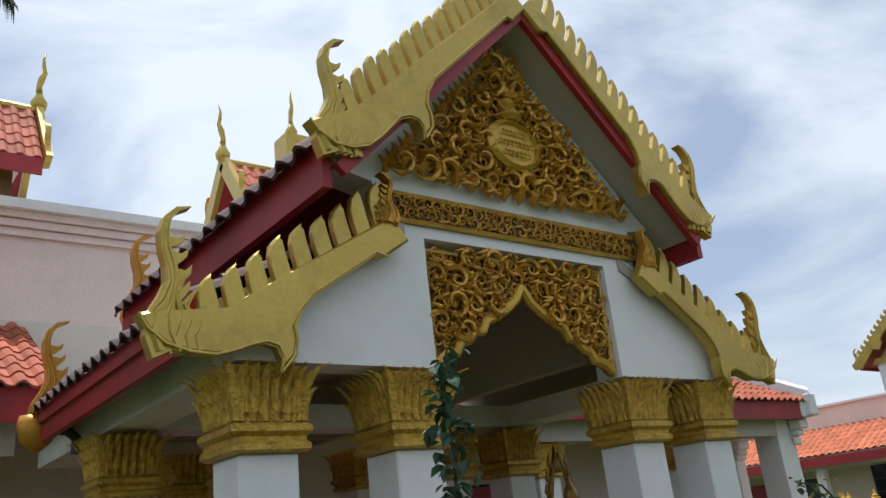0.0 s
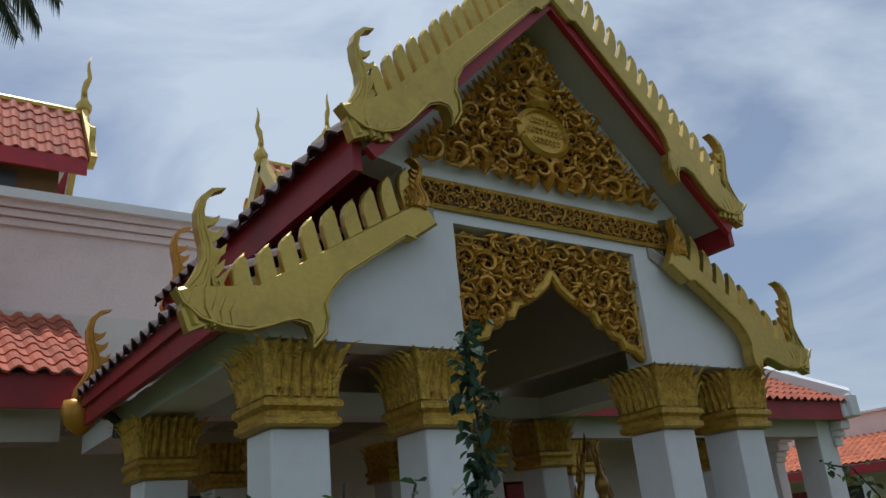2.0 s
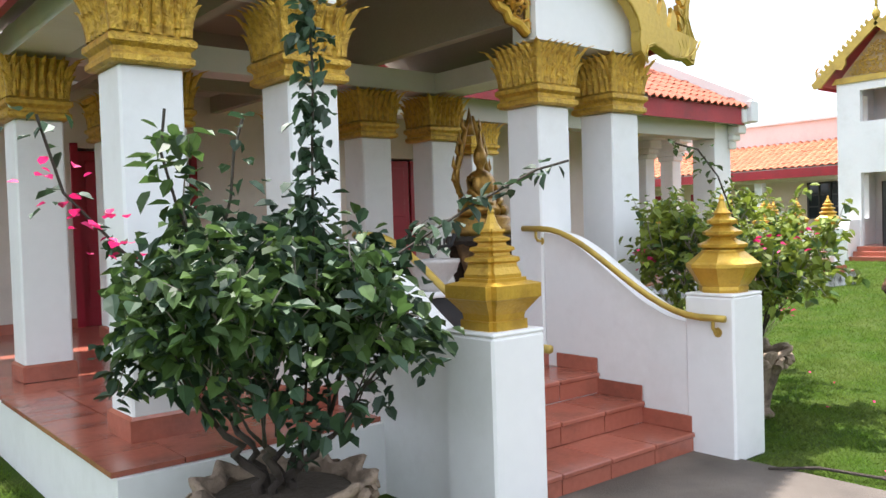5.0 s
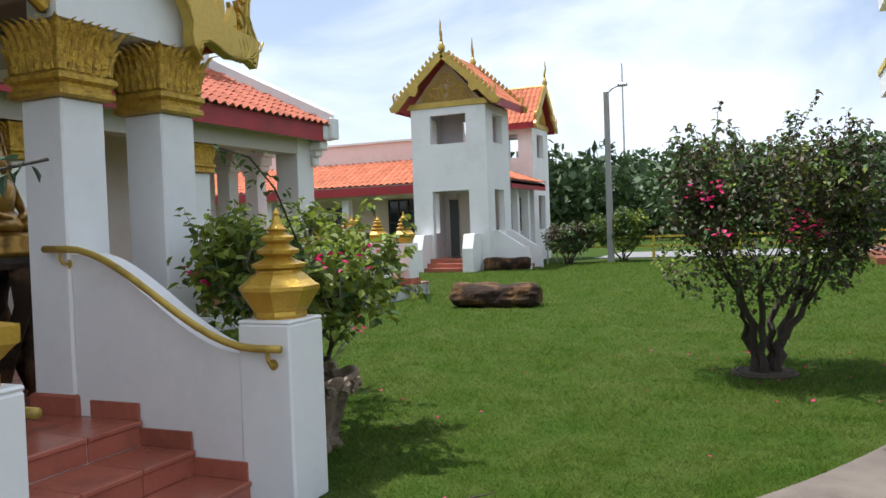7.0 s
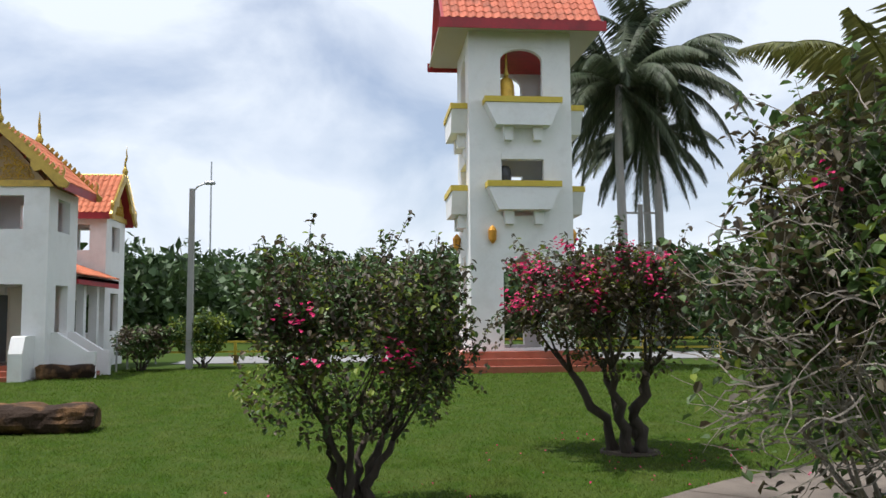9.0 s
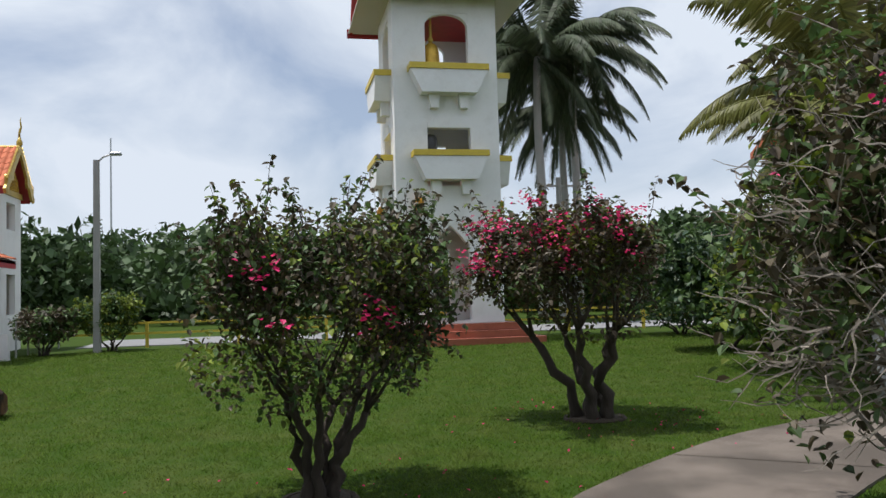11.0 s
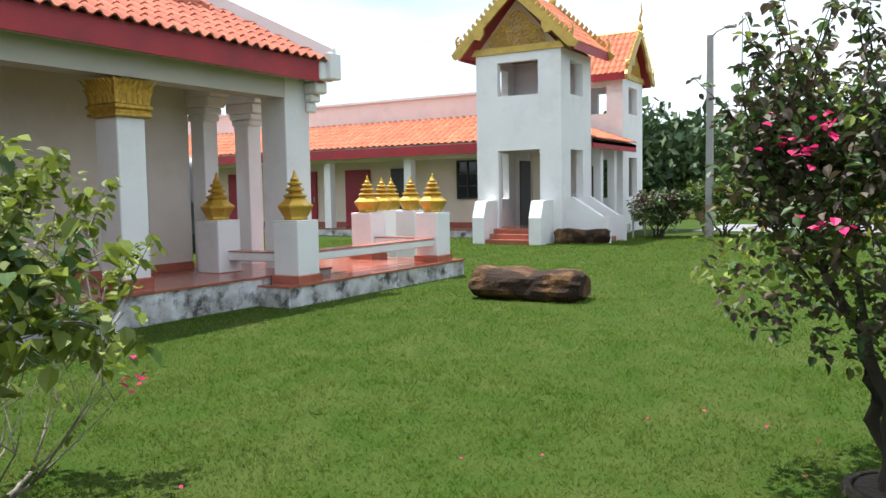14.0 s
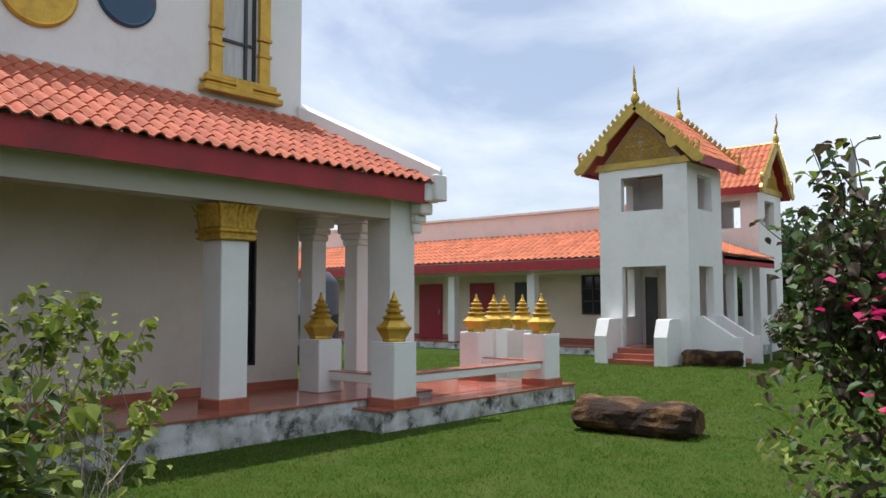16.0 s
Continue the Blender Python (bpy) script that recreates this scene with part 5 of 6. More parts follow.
part("belfry_ceiling", boxed(-hw + 0.25, hw - 0.25, -hw + 0.25, hw - 0.25, 10.18, 10.28), RED, bell, "red painted belfry ceiling")
part("eave_board", boxed(-hw - 0.68, hw + 0.68, -hw - 0.95, hw + 0.95, 10.63, 10.68), SOFFIT, bell)
for s in (-1, 1):
    part("eave_fascia", boxed(-hw - 0.72, -hw - 0.685, -hw - 1.0, hw + 1.0, 10.48, 10.80) if s < 0 else boxed(hw + 0.685, hw + 0.72, -hw - 1.0, hw + 1.0, 10.48, 10.80), RED, bell)
    part("roof_deck", prism(bmesh.new(), [(0, 13.28), (s * 2.25, 10.78), (s * 2.25, 10.68), (0, 13.16)], 4.9, Matrix.Translation((0, -2.45, 0))), RED, bell)
    tile_roof(bell, (0, -2.45, 13.30), (0, 1, 0), (s * 2.25, 0, -2.5), 4.9, 3.36, TILE, tw=0.26, tl=0.36)
    part("gable_wall", prism(bmesh.new(), [(-2.1, 10.68), (2.1, 10.68), (0, 13.08)], 0.12, Matrix.Translation((0, s * 1.9 - 0.06, 0))), PINKISH, bell)
    part("verge", prism(bmesh.new(), [(-2.3, 10.66), (-2.2, 10.58), (0, 13.03), (2.2, 10.58), (2.3, 10.66), (0, 13.34)], 0.08, Matrix.Translation((0, s * 2.48 - 0.04, 0))), RED, bell)
for i, g in enumerate((2.6, 2.3, 2.0)):
    part("step", boxed(-g, g, -g, g, 0.205 * i, 0.205 * (i + 1), bevel=0.01), CLAY, bell, "clay-tiled plinth step")
brass = thing("bronze_bell", (28.95, -4.05, 8.42), "gilded temple bell hanging in the tower", "bell")
part("body", lathe(bmesh.new(), [(0.30, 0), (0.31, 0.05), (0.27, 0.15), (0.25, 0.55), (0.2, 0.75), (0.08, 0.85)], 20), GOLD, brass, "", True)
part("crown", lathe(bmesh.new(), [(0.05, 0.85), (0.09, 0.95), (0.05, 1.05), (0.02, 2.07)], 12), DULL_GOLD, brass, "", True)
drum = thing("drum", (28.95, -3.9, 5.78), "dark carved drum behind the tower opening", "drum")
part("body", lathe(bmesh.new(), [(0.2, 0), (0.26, 0.1), (0.28, 0.3), (0.26, 0.5), (0.2, 0.6)], 16), DARK, drum)

# ---- street lamp and mast ----
lampost = thing("street_lamp", (31.5, 6.2, 0), "grey concrete street lamp post on the lawn", "street lamp")
part("post", lathe(bmesh.new(), [(0.105, 0), (0.095, 2), (0.08, 6.0)], square=True), GREY, lampost)
part("arm", tube(bmesh.new(), [(0, 0, 5.9), (0, -0.2, 6.1), (0, -0.45, 6.2)], 0.03, 6), STEEL, lampost)
part("head", boxed(-0.1, 0.1, -0.75, -0.4, 6.15, 6.26, bevel=0.03), STEEL, lampost)
mast = thing("radio_mast", (95, 17.5, 0), "thin distant radio mast", "mast")
part("pole", tube(bmesh.new(), [(0, 0, 0), (0, 0, 19)], [0.14, 0.08], 6), STEEL, mast)
for x, y, h in ((46, -14.2, 7.6), (52, -15.0, 6.0)):
    p = thing("utility_pole", (x, y, 0), "grey utility pole behind the trees", "pole")
    part("pole", tube(bmesh.new(), [(0, 0, 0), (0, 0, h)], [0.2, 0.14], 8), GREY, p)
    part("crossarm", boxed(-0.05, 0.05, -0.8, 0.8, h - 0.5, h - 0.4), GREY, p)

# ---- rooftops behind the porch ----
def far_gable(place, half, depth, rise, label, mat=TILE):
    t = thing("roof_gable", place, label, "roof")
    for s in (-1, 1):
        part("roof_deck", prism(bmesh.new(), [(0, rise), (s * half, 0), (s * half, -0.1), (0, rise - 0.12)], depth, Matrix.Translation((0, 0, 0))), RED, t)
        tile_roof(t, (0, 0, rise + 0.02), (0, 1, 0), (s * half, 0, -rise), depth, math.hypot(half, rise), mat, tw=0.24)
        L, ang = math.hypot(half, rise), math.atan2(rise, half)
        m = Matrix(((s * math.cos(ang), 0, s * math.sin(ang), 0), (0, 1, 0, -0.12), (-math.sin(ang), 0, math.cos(ang), rise), (0, 0, 0, 1)))
        part("bargeboard", prism(bmesh.new(), [(0, 0.16), (0, -0.12), (L, -0.12), (L * 1.04, 0.16)], 0.1, m), YELLOW_GREY, t)
        naga_head("serpent_crest", t, Matrix(((s, 0, 0, s * half), (0, 1, 0, -0.07), (0, 0, 1, 0.1), (0, 0, 0, 1))), 0.9, YELLOW_GREY, 0.08)
        part("fascia", boxed(min(s * half, s * (half + 0.05)), max(s * half, s * (half + 0.05)), 0, depth, -0.25, 0.03), RED, t)
    part("pediment", prism(bmesh.new(), [(-half, -0.05), (half, -0.05), (0, rise - 0.1)], 0.1, Matrix.Translation((0, 0.25, 0))), CREAM, t)
    part("ridge", tube(bmesh.new(), [(0, -0.1, rise + 0.05), (0, depth, rise + 0.05)], 0.08, 8), YELLOW_GREY, t)
    finial(t, Matrix.Translation((0, -0.08, rise + 0.12)), 1.15, YELLOW_GREY)
    return t
hall_finial = thing("roof_finial", (8.3, 13.0, 5.6), "gilded horn finial on the hall roof", "finial")
part("post", boxed(-0.25, 0.25, -0.25, 0.25, 0, 3.75), YELLOW_GREY, hall_finial)
finial(hall_finial, Matrix.Translation((0, 0, 3.85)), 1.0, YELLOW_GREY)
far_gable(pose(7.1, 13.3, 7.55, 0, 0, -90), 0.85, 1.6, 1.15, "gilded gable of the hall roof behind the porch")
drum2 = thing("gable_base", (7.85, 13.3, 5.6), "red-brown wall under the small hall gable", "wall")
part("body", boxed(-0.7, 0.8, -0.6, 0.6, 0, 1.9), RED, drum2)
tw = thing("roof_turret", (2.6, 13.9, 0), "cream turret with a red tiled gable roof", "tower")
part("body", boxed(-2.0, 0.95, -0.7, 0.7, 5.6, 7.9), BROWN_GILT_AND_SHADE, tw, "dark gilded carved turret wall")
part("opening", boxed(-0.4, 0.35, -0.76, -0.702, 6.9, 7.7), DARK, tw, "dark louvred opening")
g = far_gable(pose(3.9, 13.9, 7.95, 0, 0, 90), 1.0, 3.8, 1.35, "red tiled turret roof with gilded ridge and finials")

# ---- plants ----
def leaf_cloud(name, parent, centres, sizes, mat, rng, droop=0.2, aspect=0.7):
    """Many small folded leaves, one at each centre."""
    verts, faces = [], []
    for c, s in zip(centres, sizes):
        a = rng.uniform(0, 2 * math.pi)
        tilt = rng.uniform(-0.9, 0.5) - droop
        d = Vector((math.cos(a) * math.cos(tilt), math.sin(a) * math.cos(tilt), math.sin(tilt)))
        w = d.cross(Vector((rng.uniform(-0.5, 0.5), rng.uniform(-0.5, 0.5), 1))).normalized() * s * aspect / 2
        up = w.cross(d).normalized() * s * 0.12
        k = len(verts)
        c = Vector(c)
        verts += [tuple(c), tuple(c + d * s * 0.22 + w * 0.85 + up), tuple(c + d * s * 0.62 + w * 0.9 + up), tuple(c + d * s - up), tuple(c + d * s * 0.62 - w * 0.9 + up), tuple(c + d * s * 0.22 - w * 0.85 + up), tuple(c + d * s * 0.45 - up * 0.4)]
        faces += [(k + j, k + (j + 1) % 6, k + 6) for j in range(6)]
    return pydata(name, verts, faces, mat, parent)


def grow(rng, start, heading, length, radius, depth, out, spread=0.75, wander=0.35, up=0.12):
    """Branching limbs: out collects (points, radii, depth)."""
    pts, rad = [Vector(start)], [radius]
    d = Vector(heading).normalized()
    n = 4
    for i in range(n):
        d = (d + Vector((rng.uniform(-1, 1), rng.uniform(-1, 1), rng.uniform(-0.7, 1))) * wander * 0.5 + Vector((0, 0, up))).normalized()
        pts.append(pts[-1] + d * length / n)
        rad.append(radius * (1 - 0.45 * (i + 1) / n))
    out.append((pts, rad, depth))
    if depth > 0:
        for k in range(rng.choice((2, 3, 3))):
            i = rng.choice((2, 3, 4))
            side = Vector((rng.uniform(-1, 1), rng.uniform(-1, 1), rng.uniform(-0.25, 0.6))).normalized()
            grow(rng, pts[i], d * (1 - spread * 0.6) + side * spread, length * rng.uniform(0.6, 0.85), rad[i] * 0.62, depth - 1, out, spread, wander, up)


def bush(place, label, height, radius, stems, leaves, seed, mats, flower_at=(), bark=BARK, leaf=0.075, trunk_h=0.55, base_z=0.0, category="bush", crown_z=None, bare=0.0, trunk_r=0.07, shoots=10, tangle=0, fill=0.55, lean=(0, 0), spread=0.27):
    """A garden shrub: twisted stems, twigs, and leaves gathered along the twigs inside an uneven crown."""
    rng = random.Random(seed)
    t = thing("bougainvillea" if category == "bush" else category, Matrix.Translation(place), label, category, "garden shrubs")
    limbs = []
    cz = crown_z or trunk_h + (height - trunk_h) * 0.42
    for i in range(stems):
        a = 2 * math.pi * i / stems + rng.uniform(-0.3, 0.3)
        foot = Vector((math.cos(a) * 2.5 * trunk_r, math.sin(a) * 2.5 * trunk_r, base_z))
        top = Vector((lean[0] * 0.55 + math.cos(a) * radius * spread, lean[1] * 0.55 + math.sin(a) * radius * spread, trunk_h * rng.uniform(0.85, 1.1)))
        line, rad = [foot - Vector((0, 0, 0.05))], [trunk_r * 1.4]
        for k in range(1, 7):
            u = k / 7
            kink = Vector((rng.uniform(-1, 1), rng.uniform(-1, 1), 0)) * 0.055 * math.sin(math.pi * u) * trunk_h / 0.6
            line.append(foot.lerp(top, u) - Vector((math.cos(a), math.sin(a), 0)) * radius * spread * 0.15 * math.sin(math.pi * u) + kink)
            rad.append(trunk_r * (1.12 - 0.5 * u) * rng.uniform(0.86, 1.14))
        limbs.append((line + [top], rad + [trunk_r * 0.58], 9))
        for k in range(3):
            h = Vector((math.cos(a + rng.uniform(-1, 1)), math.sin(a + rng.uniform(-1, 1)), rng.uniform(0.4, 1.3)))
            grow(rng, top, h, (height - trunk_h) * 0.5, trunk_r * 0.5, 3, limbs)
    wood, twigs = bmesh.new(), bmesh.new()
    tips = []
    for pts, rad, depth in limbs:
        keep = [p for p in pts]
        inside = all((math.hypot(p.x - lean[0], p.y - lean[1]) / radius) ** 2 + ((p.z - cz) / ((height - cz) if p.z > cz else (cz - trunk_h * 0.7))) ** 2 < 1.1 for p in keep)
        if depth == 9:
            part("stem", tube(bmesh.new(), keep, rad, 8), bark, t, "", True)
        elif depth >= 2:
            if inside:
                tube(wood, keep, [r * (1 - 0.22 * i) for i, r in enumerate(rad)], 5)
        elif inside:
            tube(twigs, keep, [max(r, 0.0035) for r in rad], 3)
        if depth <= 1 and inside:
            tips += keep[1:]
    # leaves: on twigs, on long outer shoots, and on an uneven shell
    pts = []
    for k in range(shoots):
        b = rng.choice(tips) if tips else Vector((0, 0, cz))
        for _ in range(6):
            q = rng.choice(tips) if tips else b
            if (q - Vector((0, 0, cz))).length > (b - Vector((0, 0, cz))).length:
                b = q
        out = Vector((b.x, b.y, 0)).normalized() if math.hypot(b.x, b.y) > 1e-4 else Vector((1, 0, 0))
        low = b.z < cz
        d = (out * (rng.uniform(0.4, 1.0) if low else rng.uniform(0.0, 0.5)) + Vector((rng.uniform(-0.4, 0.4), rng.uniform(-0.4, 0.4), rng.uniform(-0.1, 0.3) if low else rng.uniform(0.5, 1.3)))).normalized()
        step = rng.uniform(0.03, 0.075) * height / 2
        line = [b.copy()]
        for j in range(7):
            d = (d + Vector((rng.uniform(-0.2, 0.2), rng.uniform(-0.2, 0.2), -0.16 if low else -0.03))).normalized()
            line.append(line[-1] + d * step)
            for _ in range(3):
                pts.append(line[-1] + Vector((rng.gauss(0, 1), rng.gauss(0, 1), rng.gauss(0, 1))) * 0.018)
        tube(twigs, line, [0.006 - 0.0006 * j for j in range(8)], 3)
    for k in range(tangle):
        d = Vector((rng.gauss(0, 1), rng.gauss(0, 1), rng.gauss(-0.15, 0.8))).normalized()
        q = rng.uniform(0.45, 0.9)
        p = Vector((lean[0] + d.x * radius * q, lean[1] + d.y * radius * q, cz + d.z * (height - cz if d.z > 0 else cz - trunk_h * 0.8) * q))
        line = [p]
        for j in range(6):
            d = (d + Vector((rng.uniform(-0.6, 0.6), rng.uniform(-0.6, 0.6), rng.uniform(-0.5, 0.6)))).normalized()
            line.append(line[-1] + d * rng.uniform(0.05, 0.13))
        if min(v.z for v in line) > 0.45:
            tube(twigs, line, [0.008 - 0.001 * j for j in range(7)], 3)
    tagged(part("branchwork", wood, bark, t, "", True), kind="stuff")
    tagged(part("twig_mass", twigs, GREY_TWIG if bare else bark, t), kind="stuff")
    lobes = [(Vector((rng.gauss(0, 1), rng.gauss(0, 1), rng.gauss(0, 0.8))).normalized(), rng.uniform(0.72, 1.12)) for _ in range(16)]
    hz = height - cz
    tries = 0
    while len(pts) < leaves and tries < leaves * 12:
        tries += 1
        if tips and rng.random() > fill:
            p = rng.choice(tips) + Vector((rng.gauss(0, 1), rng.gauss(0, 1), rng.gauss(0, 1))) * 0.07
        else:
            d = Vector((rng.gauss(0, 1), rng.gauss(0, 1), rng.gauss(0, 1))).normalized()
            reach = max(w * max(0, d.dot(l)) ** 0.5 for l, w in lobes)
            r = reach * (1 - 0.5 * rng.random() ** 1.6)
            low = cz - max(trunk_h * 0.8, base_z + 0.15)
            wide = radius * r * (1 + 0.18 * max(0, -d.z))
            p = Vector((lean[0] + d.x * wide, lean[1] + d.y * wide, cz + d.z * (height - cz if d.z > 0 else low) * r))
            if noise.noise(p * 3.6 / max(radius, 0.5) * 1.4 + Vector((seed, 0, 0))) < -0.06 + 0.5 * bare:
                continue
        if p.z > base_z + 0.15:
            pts.append(p)
    groups = [[] for _ in mats]
    for p in pts:
        bias = 0.5 + 0.5 * noise.noise(p * 2.2 + Vector((0, seed, 0)))
        groups[min(len(mats) - 1, int((bias * 0.65 + rng.random() * 0.35) * len(mats)))].append(p)
    for g, m in zip(groups, mats):
        tagged(leaf_cloud("crown", t, g, [leaf * rng.uniform(0.6, 1.25) for _ in g], m, rng), "", "", "", "stuff")
    if flower_at:
        fl = []
        for u, v, z, n in flower_at:
            for _ in range(n):
                fl.append(Vector((u, v, z)) + Vector((rng.gauss(0, 1), rng.gauss(0, 1), rng.gauss(0, 0.8))) * 0.055)
        tagged(leaf_cloud("blossom", t, fl, [0.046 * rng.uniform(0.7, 1.2) for _ in fl], FLOWER, rng, -0.3, 0.9), "magenta bracts", "", "", "stuff")
    return t


def flower_spots(rng, n, radius, z0, z1, side=None, count=9):
    spots = []
    for _ in range(n):
        a = rng.uniform(0, 2 * math.pi) if side is None else side + rng.uniform(-1.5, 1.5)
        z = rng.uniform(z0, z1)
        spots.append((math.cos(a) * radius * rng.uniform(0.75, 1.0), math.sin(a) * radius * rng.uniform(0.75, 1.0), z, count))
    return spots


R = random.Random(21)
bush((10.62, 0.5, 0), "rounded bougainvillea bush with magenta flowers on twisted dark stems", 2.12, 1.0, 6, 14000, 31, (LEAF, LEAF_BRONZE, LEAF, LEAF_BRONZE, LEAF_LIGHT, LEAF), flower_spots(R, 8, 0.9, 1.3, 1.8, math.pi * 1.15, 9), leaf=0.057, trunk_h=0.74, trunk_r=0.043, crown_z=1.22, shoots=120, fill=0.4, spread=0.3, lean=(0, -0.1))
bush((13.5, -2.8, 0), "bougainvillea bush thick with magenta flowers on dark stems", 2.5, 1.16, 5, 11500, 44, (LEAF, LEAF_BRONZE, LEAF_LIGHT), [(u - 0.1, v + 0.35, z, n) for u, v, z, n in flower_spots(R, 40, 1.1, 1.7, 2.45, math.pi * 0.85, 14)], leaf=0.07, trunk_h=1.0, trunk_r=0.07, crown_z=1.85, shoots=60, fill=0.45, lean=(-0.1, 0.35), spread=0.45)
bush((8.3, -3.05, 0), "large half-bare shrub with grey twigs and yellow-green leaves", 2.95, 1.36, 9, 11000, 57, (LEAF_LIGHT, LEAF_BRONZE, LEAF, LEAF_LIGHT), flower_spots(R, 5, 1.3, 1.2, 2.4), bark=GREY_TWIG, leaf=0.08, trunk_h=0.4, bare=0.15, trunk_r=0.04, shoots=70, tangle=800, fill=0.4)
bush((8.4, 4.2, 0), "loose young bougainvillea with yellow-green leaves", 1.55, 0.74, 5, 1700, 62, (LEAF, LEAF_LIGHT, LEAF_LIGHT), [(0.4, -0.5, 0.62, 8)], bark=GREY_TWIG, leaf=0.068, trunk_h=0.14, bare=0.18, trunk_r=0.016, shoots=60, fill=0.3, crown_z=0.68)
for (x, y), r in (((10.62, 0.5), 0.27), ((13.5, -2.8), 0.34)):
    ring = thing("tree_ring", (x, y, 0), "dark soil ring with a worn kerb round the stems", "tree ring")
    part("soil", lathe(bmesh.new(), [(r * 0.9, 0), (r * 0.85, 0.03), (0.05, 0.045)], 20), EARTH, ring)
    part("kerb", tube(bmesh.new(), [(r * math.cos(a * 0.3307), r * math.sin(a * 0.3307), 0.005) for a in range(20)], 0.03, 5), EARTH, ring)

bush((8.95, -3.3, 0), "low broad-leaved shrub at the path's edge", 0.38, 0.28, 3, 150, 66, (LEAF_DEEP, LEAF), leaf=0.15, trunk_h=0.1, trunk_r=0.012, shoots=0, category="shrub")

# pots
def carved_pot(place, rim, height, label):
    p = thing("planter_pot", place, label, "planter", "carved planters")
    bm = bmesh.new()
    n = 80
    prof = [(0.62, 0.0), (0.66, 0.06), (0.60, 0.14), (0.68, 0.35), (0.82, 0.62), (0.93, 0.85), (1.02, 0.93), (1.04, 1.0), (0.94, 1.0), (0.88, 0.92), (0.86, 0.84)]
    rings = []
    for r, z in prof:
        ring = []
        for i in range(n):
            a = 2 * math.pi * i / n
            flute = 0.05 * math.cos(10 * a) * (1 if 0.1 < z < 0.85 else 1.7) + 0.06 * noise.noise(Vector((math.cos(a) * 5, math.sin(a) * 5, z * 7)))
            lift = (0.05 * math.cos(10 * a) + 0.05 * noise.noise(Vector((math.cos(a) * 3, math.sin(a) * 3, 9)))) * (z > 0.8)
            ring.append(bm.verts.new((rim * (r + flute) * math.cos(a), rim * (r + flute) * math.sin(a), height * (z + lift))))
        rings.append(ring)
    for a, b in zip(rings, rings[1:]):
        for i in range(n):
            bm.faces.new((a[i], a[(i + 1) % n], b[(i + 1) % n], b[i]))
    bm.faces.new(rings[0][::-1])
    part("bowl", bm, STONE, p, "", True)
    for i in range(10):
        a = 2 * math.pi * (i + 0.5) / 10
        q = Matrix.Translation((rim * 0.97 * math.cos(a), rim * 0.97 * math.sin(a), height * 0.86)) @ pose(0, 0, 0, 0, 0, math.degrees(a) - 90)
        c = bmesh.new()
        for s in (-1, 1):
            tube(c, [q @ Vector((s * (0.02 + 0.055 * (1 - k / 9) * abs(math.cos(k * 0.75))), 0.025, 0.05 * math.sin(k * 0.75) * (1 - k / 10) - 0.02)) for k in range(9)], [0.028 - 0.002 * k for k in range(9)], 6)
        part("scroll", c, STONE, p)
    part("soil", lathe(bmesh.new(), [(rim * 0.85, height * 0.82), (rim * 0.8, height * 0.86), (0.02, height * 0.9)], 24), EARTH, p)
    return p
carved_pot((3.45, 3.09, 0), 0.355, 0.42, "carved sandstone planter pot beside the steps")
carved_pot((7.25, 3.3, 0), 0.36, 0.5, "weathered carved planter pot on the lawn")
bush((3.42, 3.1, 0), "dense dark bougainvillea growing from a carved pot", 1.52, 0.62, 6, 4300, 73, (LEAF_DEEP, LEAF_DEEP, LEAF, LEAF_DEEP), [(-0.8, 0.1, 1.66, 7), (-0.74, 0.08, 1.56, 8), (-0.66, 0.1, 1.5, 9), (-0.6, 0.05, 1.42, 6)], leaf=0.088, trunk_h=0.66, base_z=0.36, trunk_r=0.02, shoots=34, crown_z=1.1, bare=0.14, fill=0.35, spread=0.4)
bush((7.25, 3.3, 0), "bougainvillea with pink flowers growing from a pot", 1.5, 0.8, 4, 3000, 81, (LEAF, LEAF_LIGHT, LEAF), flower_spots(R, 6, 0.75, 0.95, 1.4, math.pi * 1.0, 8), leaf=0.08, trunk_h=0.72, base_z=0.42, trunk_r=0.03, bare=0.12, crown_z=1.1, shoots=30, fill=0.4)

def climbing_shoot(points, label, leaf=0.085, seed=1, dense=60, mat=LEAF_DEEP, spread=0.045):
    rng = random.Random(seed)
    t = thing("climbing_shoot", (0, 0, 0), label, "shoot")
    part("stem", tube(bmesh.new(), points, 0.006, 5), BARK, t)
    pts = []
    for a, b in zip(points, points[1:]):
        a, b = Vector(a), Vector(b)
        for k in range(int(dense * (b - a).length)):
            pts.append(a.lerp(b, rng.random()) + Vector((rng.gauss(0, spread), rng.gauss(0, spread), rng.gauss(0, 0.02))))
    tagged(leaf_cloud("leaves", t, pts, [leaf * rng.uniform(0.6, 1.2) for _ in pts], mat, rng, 0.3), "", "", "", "stuff")
climbing_shoot([(3.5, 3.02, 0.5), (3.55, 2.95, 1.4), (3.54, 2.92, 1.75), (3.57, 2.94, 2.1), (3.54, 2.92, 2.45), (3.56, 2.9, 2.56)], "tall leafy upright shoot from the potted plant", leaf=0.07, dense=210, spread=0.034)
climbing_shoot([(3.8, 2.7, 1.35), (4.1, 2.55, 1.55), (4.35, 2.45, 1.68), (4.5, 2.4, 1.72)], "arching leafy shoot from the potted plant", dense=55, seed=2)
climbing_shoot([(7.0, 3.1, 1.35), (6.6, 3.0, 1.72), (6.3, 2.95, 1.88), (6.0, 2.9, 1.9)], "arching leafy shoot over the stair wall", leaf=0.06, seed=3, dense=45, mat=LEAF)
